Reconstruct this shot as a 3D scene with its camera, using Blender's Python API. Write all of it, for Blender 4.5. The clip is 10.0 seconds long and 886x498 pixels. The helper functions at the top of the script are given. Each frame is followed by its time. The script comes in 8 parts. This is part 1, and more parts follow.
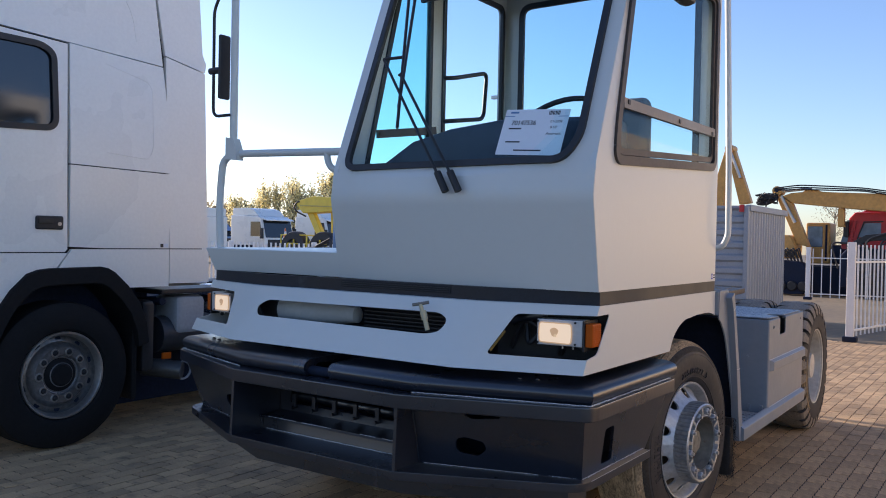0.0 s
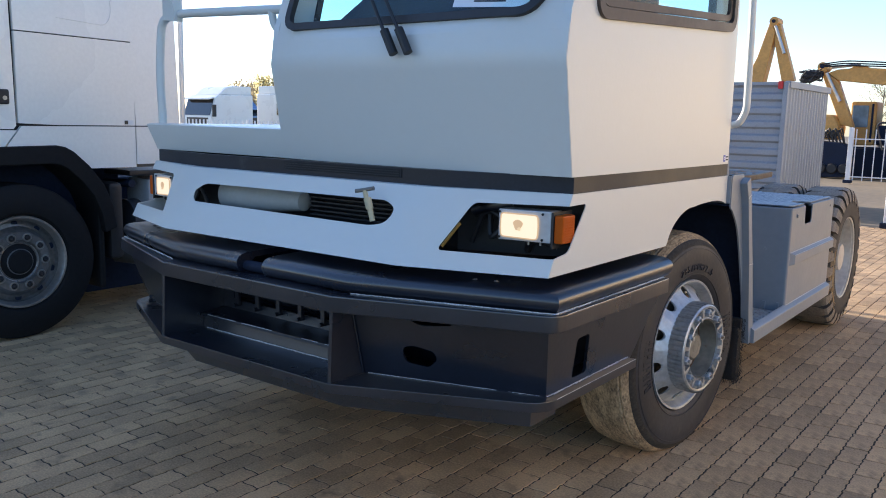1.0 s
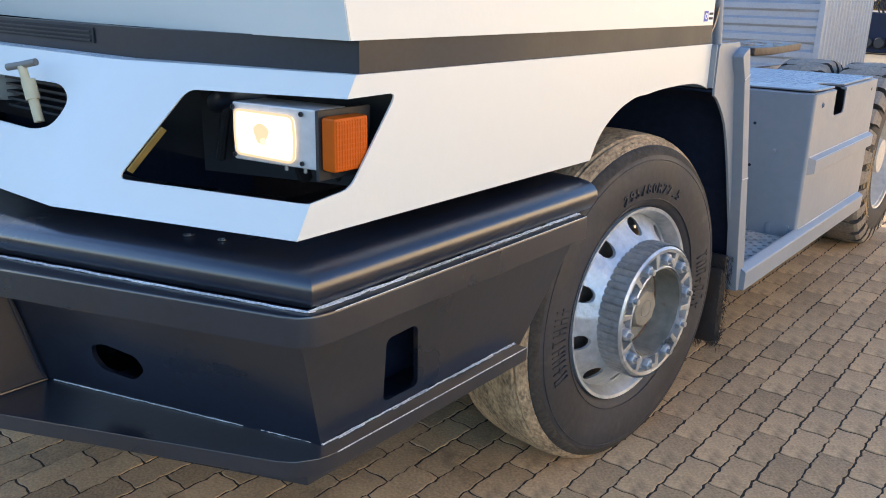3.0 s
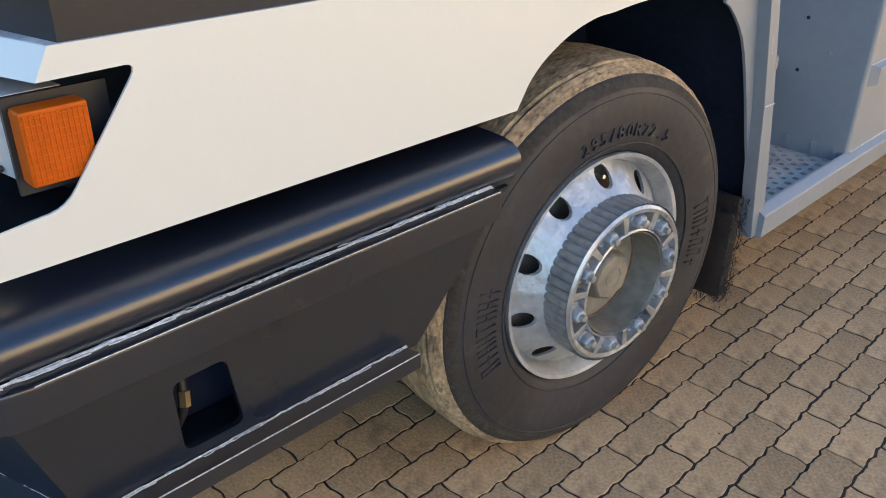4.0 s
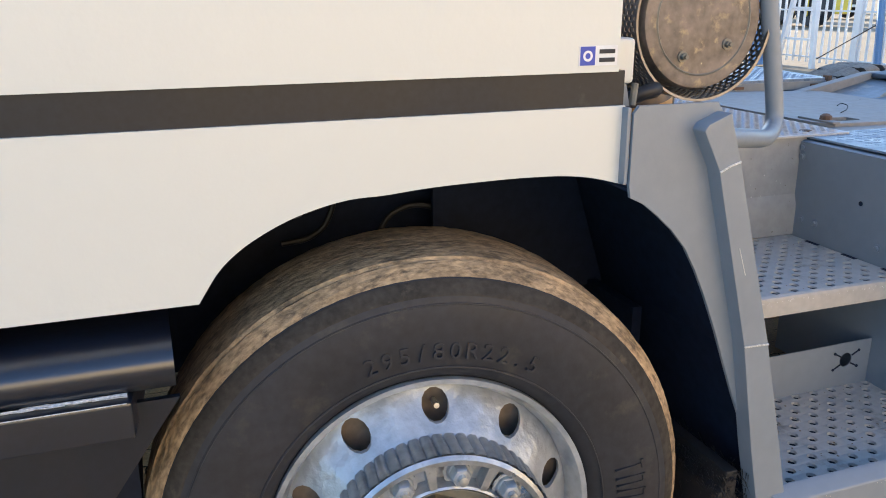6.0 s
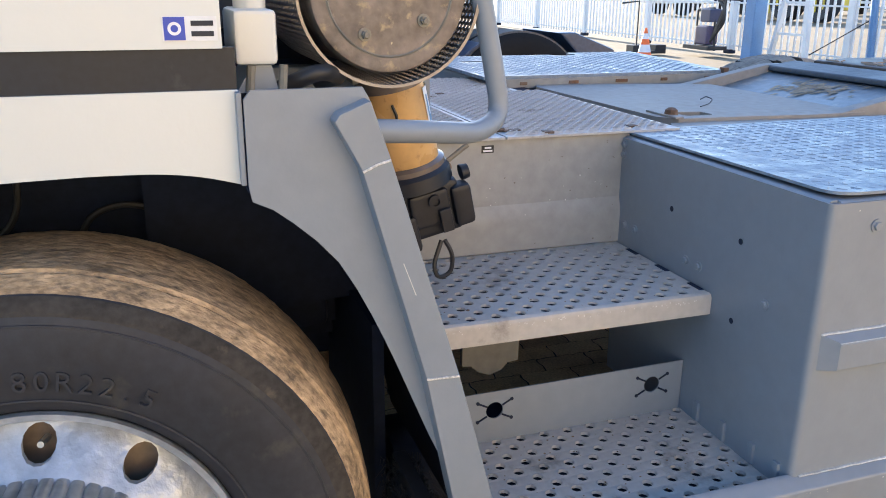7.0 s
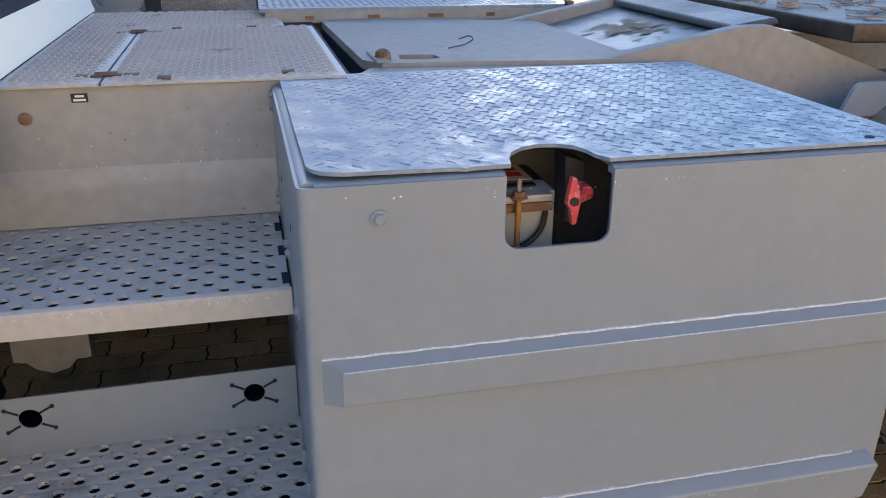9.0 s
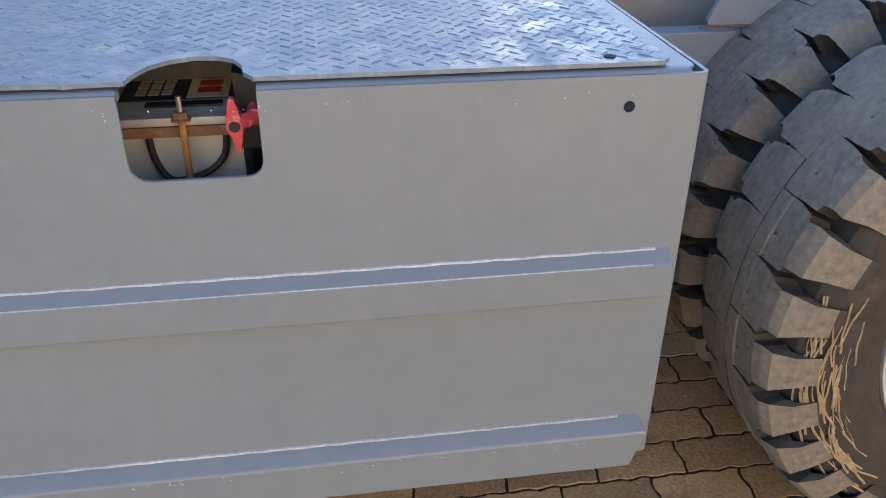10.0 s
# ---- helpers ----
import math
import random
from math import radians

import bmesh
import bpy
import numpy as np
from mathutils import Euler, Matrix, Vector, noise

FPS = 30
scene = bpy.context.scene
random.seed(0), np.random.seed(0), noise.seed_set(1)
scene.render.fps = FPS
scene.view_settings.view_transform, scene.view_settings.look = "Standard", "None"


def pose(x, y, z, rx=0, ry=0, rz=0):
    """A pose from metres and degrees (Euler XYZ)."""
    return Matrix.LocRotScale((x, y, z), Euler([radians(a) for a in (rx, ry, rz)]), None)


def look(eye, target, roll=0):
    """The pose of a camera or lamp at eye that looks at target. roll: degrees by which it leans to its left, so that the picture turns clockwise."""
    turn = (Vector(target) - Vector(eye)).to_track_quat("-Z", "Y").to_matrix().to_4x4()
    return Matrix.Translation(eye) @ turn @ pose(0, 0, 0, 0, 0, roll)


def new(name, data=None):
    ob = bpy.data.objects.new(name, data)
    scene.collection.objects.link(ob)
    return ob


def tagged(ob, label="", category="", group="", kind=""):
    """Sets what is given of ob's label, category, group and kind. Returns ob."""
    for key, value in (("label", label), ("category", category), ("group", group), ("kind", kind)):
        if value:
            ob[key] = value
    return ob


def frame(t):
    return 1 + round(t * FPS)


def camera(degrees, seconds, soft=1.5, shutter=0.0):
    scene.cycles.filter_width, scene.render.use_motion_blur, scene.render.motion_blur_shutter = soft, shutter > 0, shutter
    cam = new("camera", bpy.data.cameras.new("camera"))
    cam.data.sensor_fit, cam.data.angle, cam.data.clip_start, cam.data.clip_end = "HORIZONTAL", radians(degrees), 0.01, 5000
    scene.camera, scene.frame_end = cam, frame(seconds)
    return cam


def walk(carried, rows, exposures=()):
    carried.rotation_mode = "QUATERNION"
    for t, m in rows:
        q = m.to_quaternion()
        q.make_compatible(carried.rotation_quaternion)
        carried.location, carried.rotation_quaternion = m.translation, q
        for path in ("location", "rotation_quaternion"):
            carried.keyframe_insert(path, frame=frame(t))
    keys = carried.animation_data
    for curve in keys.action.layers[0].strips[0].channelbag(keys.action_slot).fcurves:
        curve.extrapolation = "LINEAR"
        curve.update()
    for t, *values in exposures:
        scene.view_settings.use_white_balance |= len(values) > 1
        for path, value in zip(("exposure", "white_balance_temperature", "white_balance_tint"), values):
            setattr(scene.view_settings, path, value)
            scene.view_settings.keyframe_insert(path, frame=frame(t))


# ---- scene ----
cam = camera(56.4, 10.0, soft=1.0)
PATH = [
    (0, (2.604, -2.984, 1.55), (1.462, -1.342, 1.526), 1.2),
    (0.5, (2.571, -2.685, 1.544), (1.402, -1.073, 1.36), 1.4),
    (0.8, (2.554, -2.476, 1.538), (1.3673, -0.8889, 1.2645), 1.34),
    (1, (2.536, -2.328, 1.532), (1.347, -0.75, 1.22), 1.3),
    (1.3, (2.489, -2.106, 1.518), (1.2979, -0.5464, 1.1319), 1.24),
    (1.5, (2.442, -1.959, 1.51), (1.251, -0.403, 1.109), 1.2),
    (1.8, (2.354, -1.741, 1.506), (1.1609, -0.1931, 1.0835), 1.2),
    (2, (2.309, -1.596, 1.502), (1.113, -0.054, 1.063), 1.2),
    (2.3, (2.284, -1.377, 1.482), (1.0916, 0.1437, 0.9652), 1.26),
    (2.5, (2.282, -1.231, 1.464), (1.094, 0.285, 0.924), 1.3),
    (2.8, (2.272, -1.014, 1.438), (1.0675, 0.4822, 0.8805), 1.3),
    (3, (2.237, -0.863, 1.431), (1.039, 0.623, 0.833), 1.3),
    (3.2, (2.186, -0.706, 1.434), (0.991, 0.763, 0.79), 1.3),
    (4.3, (2.198, -0.026, 1.556), (0.913, 1.123, 0.542), 1.4),
    (4.5, (2.227, 0.063, 1.558), (0.845, 1.116, 0.567), 1.1),
    (4.8, (2.268, 0.235, 1.554), (0.7333, 1.1272, 0.6331), 0.32),
    (5, (2.291, 0.363, 1.546), (0.653, 1.167, 0.728), -0.2),
    (5.2, (2.318, 0.488, 1.535), (0.5985, 1.2387, 0.8434), -0.14),
    (6.3, (2.478, 1.162, 1.454), (0.681, 1.803, 0.854), 0.2),
    (6.5, (2.488, 1.301, 1.442), (0.693, 1.935, 0.827), 0.3),
    (6.8, (2.447, 1.515, 1.433), (0.6592, 2.1714, 0.8233), 0.36),
    (7, (2.425, 1.647, 1.432), (0.624, 2.268, 0.823), 0.4),
    (7.3, (2.426, 1.815, 1.435), (0.6207, 2.4176, 0.8188), 0.4),
    (7.5, (2.428, 1.917, 1.436), (0.622, 2.522, 0.826), 0.4),
    (7.8, (2.435, 2.075, 1.425), (0.6193, 2.6593, 0.8228), 0.28),
    (8, (2.437, 2.189, 1.419), (0.606, 2.711, 0.806), 0.2),
    (8.3, (2.392, 2.374, 1.419), (0.5738, 2.8655, 0.7461), 0.38),
    (8.5, (2.355, 2.496, 1.419), (0.543, 2.971, 0.718), 0.5),
    (8.8, (2.337, 2.66, 1.403), (0.5272, 3.1091, 0.6805), 0.44),
    (9, (2.336, 2.764, 1.395), (0.535, 3.199, 0.643), 0.4),
    (9.3, (2.335, 2.925, 1.402), (0.5772, 3.3192, 0.5327), 0.46),
    (9.5, (2.33, 3.041, 1.406), (0.596, 3.383, 0.47), 0.5),
    (10, (2.258, 3.365, 1.38), (0.538, 3.636, 0.396), 0.5),
]
walk(cam, [(t, look(eye, target, roll)) for t, eye, target, roll in PATH],
     exposures=[(0, 0.54, 5860, 25), (0.5, 0.72, 5860, 22), (1, 1.08, 5800, 18), (1.5, 1.53, 5780, 17), (2.5, 1.87, 5840, 16), (4.5, 1.78, 6300, 13), (5.1, 1.75, 6220, 13), (6.5, 1.73, 5950, 13), (7, 1.78, 5930, 14), (8, 1.62, 5880, 14), (9, 1.52, 5930, 14), (10, 1.57, 5960, 13)])

# ---- light ----
SUN_AZ, SUN_EL = -86.0, 14.0          # degrees from +y towards +x, and above the horizon
world = bpy.data.worlds.new("sky")
scene.world = world
world.use_nodes = True
wn = world.node_tree
sky = wn.nodes.new("ShaderNodeTexSky")
sky.sky_type, sky.sun_disc = "NISHITA", False
sky.sun_elevation, sky.sun_rotation = radians(SUN_EL), radians(SUN_AZ)
sky.air_density, sky.dust_density, sky.ozone_density = 1.0, 0.5, 2.6
wn.links.new(sky.outputs[0], wn.nodes["Background"].inputs[0])
wn.nodes["Background"].inputs[1].default_value = 0.16
sun = new("sun", bpy.data.lights.new("sun", "SUN"))
sun.data.energy, sun.data.angle, sun.data.color = 5.4, radians(0.5), (1.0, 0.86, 0.63)
sun_way = Vector((math.sin(radians(SUN_AZ)) * math.cos(radians(SUN_EL)), math.cos(radians(SUN_AZ)) * math.cos(radians(SUN_EL)), math.sin(radians(SUN_EL))))
sun.matrix_world = look(tuple(sun_way * 40), (0, 0, 0))


# ---- materials ----
def material(name, colour, rough=0.5, metal=0.0, vary=0.12, grain=40.0, stain=3.0, bump=0.0, spots=None, spot_amount=0.5, random=0.0, coat=0.0, spec=0.5, bump_scale=None, specks=None, gloss_vary=0.09, streak=None):
    """A painted, rubber, stone or metal surface with grain and stains at two scales."""
    m = bpy.data.materials.new(name)
    m.use_nodes = True
    t = m.node_tree
    b = t.nodes["Principled BSDF"]
    b.inputs["Metallic"].default_value = metal
    b.inputs["Coat Weight"].default_value, b.inputs["Coat Roughness"].default_value = coat, rough * 0.8
    b.inputs["Specular IOR Level"].default_value = spec
    co = t.nodes.new("ShaderNodeTexCoord")
    fine, coarse = t.nodes.new("ShaderNodeTexNoise"), t.nodes.new("ShaderNodeTexNoise")
    place = co.outputs["Object"]
    if streak == "round":
        # drawn out round the axle of the front wheel
        apart, angle, dist, again = (t.nodes.new("ShaderNode" + n) for n in ("SeparateXYZ", "Math", "VectorMath", "CombineXYZ"))
        shift, flat, slow = t.nodes.new("ShaderNodeVectorMath"), t.nodes.new("ShaderNodeVectorMath"), t.nodes.new("ShaderNodeMath")
        shift.operation, flat.operation, dist.operation, angle.operation, slow.operation = "SUBTRACT", "MULTIPLY", "LENGTH", "ARCTAN2", "MULTIPLY"
        shift.inputs[1].default_value, flat.inputs[1].default_value, slow.inputs[1].default_value = (0, 1.425, 0.498), (0, 1, 1), 0.24
        t.links.new(place, shift.inputs[0])
        t.links.new(shift.outputs[0], apart.inputs[0])
        t.links.new(shift.outputs[0], flat.inputs[0])
        t.links.new(flat.outputs[0], dist.inputs[0])
        t.links.new(apart.outputs[2], angle.inputs[0])
        t.links.new(apart.outputs[1], angle.inputs[1])
        t.links.new(angle.outputs[0], slow.inputs[0])
        for k, o in enumerate((apart.outputs[0], slow.outputs[0], dist.outputs["Value"])):
            t.links.new(o, again.inputs[k])
        place = again.outputs[0]
    elif streak:
        stretch = t.nodes.new("ShaderNodeVectorMath")
        stretch.operation = "MULTIPLY"
        stretch.inputs[1].default_value = streak
        t.links.new(place, stretch.inputs[0])
        place = stretch.outputs[0]
    for n, s, d in ((fine, grain, 6.0), (coarse, stain, 4.0)):
        n.inputs["Scale"].default_value, n.inputs["Detail"].default_value = s, d
        t.links.new(place, n.inputs["Vector"])
    mix = t.nodes.new("ShaderNodeMath")
    mix.operation = "ADD"
    t.links.new(fine.outputs[0], mix.inputs[0])
    t.links.new(coarse.outputs[0], mix.inputs[1])
    last = mix
    if random:
        info, mul, add = t.nodes.new("ShaderNodeObjectInfo"), t.nodes.new("ShaderNodeMath"), t.nodes.new("ShaderNodeMath")
        geo, both = t.nodes.new("ShaderNodeNewGeometry"), t.nodes.new("ShaderNodeMath")
        both.operation, mul.operation, add.operation = "ADD", "MULTIPLY_ADD", "ADD"
        t.links.new(info.outputs["Random"], both.inputs[0])
        t.links.new(geo.outputs["Random Per Island"], both.inputs[1])
        frac = t.nodes.new("ShaderNodeMath")
        frac.operation = "FRACT"
        t.links.new(both.outputs[0], frac.inputs[0])
        t.links.new(frac.outputs[0], mul.inputs[0])
        mul.inputs[1].default_value, mul.inputs[2].default_value = random, -random / 2
        t.links.new(mix.outputs[0], add.inputs[0])
        t.links.new(mul.outputs[0], add.inputs[1])
        last = add
    ramp = t.nodes.new("ShaderNodeMapRange")
    ramp.inputs[1].default_value, ramp.inputs[2].default_value = 0.7, 1.3
    ramp.inputs[3].default_value, ramp.inputs[4].default_value = 1 - vary, 1 + vary
    t.links.new(last.outputs[0], ramp.inputs[0])
    tint = t.nodes.new("ShaderNodeVectorMath")
    tint.operation = "SCALE"
    tint.inputs[0].default_value = colour
    t.links.new(ramp.outputs[0], tint.inputs["Scale"])
    out = tint.outputs[0]
    if spots:
        dirt, cut, blend = t.nodes.new("ShaderNodeTexNoise"), t.nodes.new("ShaderNodeMapRange"), t.nodes.new("ShaderNodeMix")
        dirt.inputs["Scale"].default_value, dirt.inputs["Detail"].default_value, dirt.inputs["Roughness"].default_value = stain * 2.3, 8.0, 0.65
        t.links.new(place, dirt.inputs["Vector"])
        cut.inputs[1].default_value, cut.inputs[2].default_value = 0.7 - spot_amount * 0.4, 0.85 - spot_amount * 0.4
        t.links.new(dirt.outputs[0], cut.inputs[0])
        blend.data_type = "RGBA"
        t.links.new(cut.outputs[0], blend.inputs["Factor"])
        t.links.new(out, blend.inputs["A"])
        blend.inputs["B"].default_value = (*spots, 1)
        out = blend.outputs["Result"]
    if specks:
        dots, cut, blend = t.nodes.new("ShaderNodeTexNoise"), t.nodes.new("ShaderNodeMapRange"), t.nodes.new("ShaderNodeMix")
        dots.inputs["Scale"].default_value, dots.inputs["Detail"].default_value = 55.0, 2.0
        t.links.new(co.outputs["Object"], dots.inputs["Vector"])
        cut.inputs[1].default_value, cut.inputs[2].default_value = 0.735, 0.76
        t.links.new(dots.outputs[0], cut.inputs[0])
        blend.data_type = "RGBA"
        t.links.new(cut.outputs[0], blend.inputs["Factor"])
        t.links.new(out, blend.inputs["A"])
        blend.inputs["B"].default_value = (*specks, 1)
        out = blend.outputs["Result"]
    t.links.new(out, b.inputs["Base Color"])
    gloss = t.nodes.new("ShaderNodeMapRange")
    gloss.inputs[1].default_value, gloss.inputs[2].default_value = 0.3, 0.7
    gloss.inputs[3].default_value, gloss.inputs[4].default_value = max(rough - gloss_vary, 0.02), min(rough + gloss_vary, 1)
    t.links.new(coarse.outputs[0], gloss.inputs[0])
    t.links.new(gloss.outputs[0], b.inputs["Roughness"])
    if bump:
        bp = t.nodes.new("ShaderNodeBump")
        bp.inputs["Strength"].default_value, bp.inputs["Distance"].default_value = 0.6, bump
        src = fine
        if bump_scale:
            src = t.nodes.new("ShaderNodeTexNoise")
            src.inputs["Scale"].default_value, src.inputs["Detail"].default_value = bump_scale, 3.0
            t.links.new(place, src.inputs["Vector"])
        t.links.new(src.outputs[0], bp.inputs["Height"])
        t.links.new(bp.outputs[0], b.inputs["Normal"])
    return m


def glass(name, tint=(0.85, 0.93, 0.95)):
    m = bpy.data.materials.new(name)
    m.use_nodes = True
    b = m.node_tree.nodes["Principled BSDF"]
    b.inputs["Transmission Weight"].default_value, b.inputs["Roughness"].default_value, b.inputs["IOR"].default_value = 1.0, 0.01, 1.1
    b.inputs["Base Color"].default_value = (*tint, 1)
    return m


def glow(name, colour, strength):
    m = bpy.data.materials.new(name)
    m.use_nodes = True
    b = m.node_tree.nodes["Principled BSDF"]
    b.inputs["Base Color"].default_value, b.inputs["Emission Color"].default_value = (*(0.3 * c for c in colour), 1), (*colour, 1)
    b.inputs["Emission Strength"].default_value = strength
    return m


WHITE = material("white_paint", (0.64, 0.645, 0.605), 0.34, vary=0.01, gloss_vary=0.01, grain=25, stain=1.2, bump=0.0006, bump_scale=60, coat=0.2)
STRIPE = material("black_stripe_paint", (0.010, 0.0122, 0.019), 0.43, spec=0.42, vary=0.3, grain=90, spots=(0.05, 0.05, 0.052), spot_amount=0.15)
BUMPER = material("black_bumper_paint", (0.0095, 0.0116, 0.0195), 0.29, vary=0.3, grain=60, spec=0.9, coat=0.4, gloss_vary=0.04, bump=0.0006, bump_scale=45)
GREY = material("grey_chassis_paint", (0.222, 0.249, 0.283), 0.4, vary=0.05, grain=30, stain=2.0, bump=0.0012, bump_scale=35, spots=(0.215, 0.235, 0.25), spot_amount=0.2)
SCUFFED = material("scuffed_grey_paint", (0.32, 0.32, 0.312), 0.5, vary=0.12, grain=30, stain=2.0, bump=0.0015, bump_scale=35, spots=(0.265, 0.27, 0.27), spot_amount=0.3, specks=(0.15, 0.12, 0.10))
DECKTOP = material("worn_deck_paint", (0.285, 0.262, 0.238), 0.68, vary=0.15, grain=30, stain=3, bump=0.0015, bump_scale=35, spots=(0.27, 0.26, 0.245), spot_amount=0.35, specks=(0.15, 0.12, 0.10))
TREADPLATE = material("grey_step_plate", (0.44, 0.415, 0.38), 0.62, vary=0.1, grain=60, spots=(0.2, 0.18, 0.155), spot_amount=0.35)
# The paler fine spots put glints of the plate into its colour.
CHEQUER = material("chequer_plate_paint", (0.205, 0.245, 0.29), 0.42, gloss_vary=0.17, vary=0.2, grain=60, stain=17, bump=0.004, bump_scale=60, spots=(0.33, 0.37, 0.41), spot_amount=0.3)
RUBBER = material("black_rubber", (0.0215, 0.0225, 0.0285), 0.62, vary=0.3, grain=50, stain=5, spots=(0.05, 0.046, 0.04), spot_amount=0.36, bump=0.0012)
SOOTY = material("dark_lorry_rubber", (0.010, 0.010, 0.011), 0.7, vary=0.2, spec=0.2)
TREAD = material("muddy_tyre_tread", (0.37, 0.262, 0.152), 0.9, vary=0.6, grain=130, stain=26, streak="round", bump=0.010, bump_scale=80, spots=(0.13, 0.095, 0.062), spot_amount=0.42)
LUGS = material("worn_grey_rubber", (0.235, 0.20, 0.16), 0.88, vary=0.3, grain=70, stain=9, bump=0.005, spots=(0.13, 0.11, 0.09), spot_amount=0.36, specks=(0.06, 0.05, 0.045))
SILVER = material("silver_rim_paint", (0.45, 0.475, 0.505), 0.42, metal=0.55, vary=0.2, grain=45, stain=9, bump=0.004, bump_scale=55, spots=(0.40, 0.41, 0.42), spot_amount=0.3)
STEEL = material("bare_steel", (0.5, 0.48, 0.45), 0.4, metal=0.9, vary=0.15)
HUB = material("dusty_hub_metal", (0.23, 0.215, 0.18), 0.6, metal=0.25, vary=0.3, grain=30, stain=8, spots=(0.2, 0.11, 0.06), spot_amount=0.22, bump=0.001)
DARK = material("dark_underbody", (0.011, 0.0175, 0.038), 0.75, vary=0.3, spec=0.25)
BLACK = material("black_plastic", (0.018, 0.018, 0.02), 0.5, vary=0.2)
SEAMBLACK = material("recess_black", (0.008, 0.009, 0.012), 0.7, vary=0.2)
RUST = material("rusty_steel", (0.17, 0.09, 0.05), 0.8, vary=0.4, grain=60, bump=0.002, spots=(0.25, 0.22, 0.19), spot_amount=0.4)
DULLRUST = material("dull_rusty_iron", (0.10, 0.068, 0.05), 0.7, vary=0.4, grain=90, spots=(0.2, 0.17, 0.15), spot_amount=0.4)
GLASS = glass("window_glass", (0.80, 0.93, 0.96))
LIT = glow("lit_headlight", (1.0, 0.79, 0.50), 0.50)
AMBER = material("amber_lens", (0.47, 0.085, 0.003), 0.35, vary=0.1, spec=0.15)
PAVER = material("concrete_paver", (0.475, 0.315, 0.165), 0.85, vary=0.38, grain=110, stain=2.5, bump=0.0042, spots=(0.24, 0.165, 0.092), spot_amount=0.38, random=0.33)
SAND = material("joint_sand", (0.034, 0.025, 0.016), 0.95, vary=0.3, grain=80, bump=0.003)
YARD = material("yard_paving", (0.24, 0.185, 0.115), 0.85, vary=0.2, grain=6, stain=0.3, bump=0.003)
CONTAINER = material("grey_container_sheet", (0.27, 0.31, 0.36), 0.5, metal=0.2, vary=0.1, spots=(0.22, 0.24, 0.27), spot_amount=0.3)
STEELSHEET = material("galvanised_sheet", (0.52, 0.54, 0.56), 0.4, metal=0.5, vary=0.06)
YELLOW = material("yellow_machine_paint", (0.52, 0.28, 0.07), 0.5, vary=0.15, grain=12, spots=(0.36, 0.19, 0.07), spot_amount=0.2)
RED = material("red_paint", (0.5, 0.03, 0.03), 0.4)
FENCE = material("white_fence_paint", (0.75, 0.75, 0.74), 0.5, vary=0.05)
WALLMAT = material("warm_bounce_wall", (0.60, 0.48, 0.31), 0.9, vary=0.1, grain=4, stain=0.4)
ALU = material("polished_aluminium", (0.75, 0.76, 0.78), 0.25, metal=0.9, vary=0.05)
BLUE = material("blue_steel_paint", (0.10, 0.22, 0.42), 0.45, vary=0.15)


# ---- builders ----
def thing(name, at=(0, 0, 0), label="", category="", group="", kind=""):
    e = new(name)
    e.empty_display_size = 0.1
    e.location = at
    return tagged(e, label, category, group, kind)


def mesh(name, bm, mat, smooth=0.0):
    """A mesh whose rounded edges are shaded smoothly while its large faces stay flat."""
    bmesh.ops.recalc_face_normals(bm, faces=bm.faces)
    me = bpy.data.meshes.new(name)
    corners = []
    if smooth:
        hard = set()
        for f in bm.faces:
            f.smooth = True
        for e in bm.edges:
            if len(e.link_faces) != 2 or e.calc_face_angle(0) > radians(smooth):
                e.smooth = False
                hard.add(e)
        area = {f: f.calc_area() ** 1.5 for f in bm.faces}
        fans = {}
        for v in bm.verts:
            left = set(v.link_faces)
            while left:
                todo, fan = [left.pop()], []
                while todo:
                    f = todo.pop()
                    fan.append(f)
                    for e in f.edges:
                        if v in e.verts and e not in hard:
                            for g in e.link_faces:
                                if g in left:
                                    left.discard(g)
                                    todo.append(g)
                n = Vector()
                for f in fan:
                    n += f.normal * area[f]
                n = n.normalized() if n.length > 1e-20 else fan[0].normal
                for f in fan:
                    fans[f, v] = n
        corners = [tuple(fans[f, l.vert]) for f in bm.faces for l in f.loops]
    bm.to_mesh(me)
    bm.free()
    if corners:
        me.normals_split_custom_set(corners)
    me.materials.append(mat)
    return me


def part(name, bm, mat, parent, label="", smooth=35.0):
    """One mesh under a thing or a part, in the place's own coordinates."""
    ob = new(name, mesh(name, bm, mat, smooth))
    ob.parent = parent
    if parent.type == "EMPTY":
        ob.matrix_parent_inverse = Matrix.Translation(parent.location).inverted()
    return tagged(ob, label)


def alone(name, bm, mat, label="", category="", group="", kind="", smooth=35.0):
    return tagged(new(name, mesh(name, bm, mat, smooth)), label, category, group, kind)


def block(x0, x1, y0, y1, z0, z1, bevel=0.0, bm=None, seg=2):
    b = bmesh.new()
    bmesh.ops.create_cube(b, size=1, matrix=Matrix.Translation(((x0 + x1) / 2, (y0 + y1) / 2, (z0 + z1) / 2)) @ Matrix.Diagonal((abs(x1 - x0), abs(y1 - y0), abs(z1 - z0), 1)))
    if bevel:
        bmesh.ops.bevel(b, geom=list(b.edges), offset=bevel, segments=seg, profile=0.5, affect="EDGES")
    return join(bm, b)


def join(bm, b, m=None):
    """Adds the mesh b to bm (or gives b back where there is no bm)."""
    if m is not None:
        bmesh.ops.transform(b, matrix=m, verts=b.verts)
    if bm is None:
        return b
    me = bpy.data.meshes.new("tmp")
    b.to_mesh(me)
    b.free()
    bm.from_mesh(me)
    bpy.data.meshes.remove(me)
    return bm


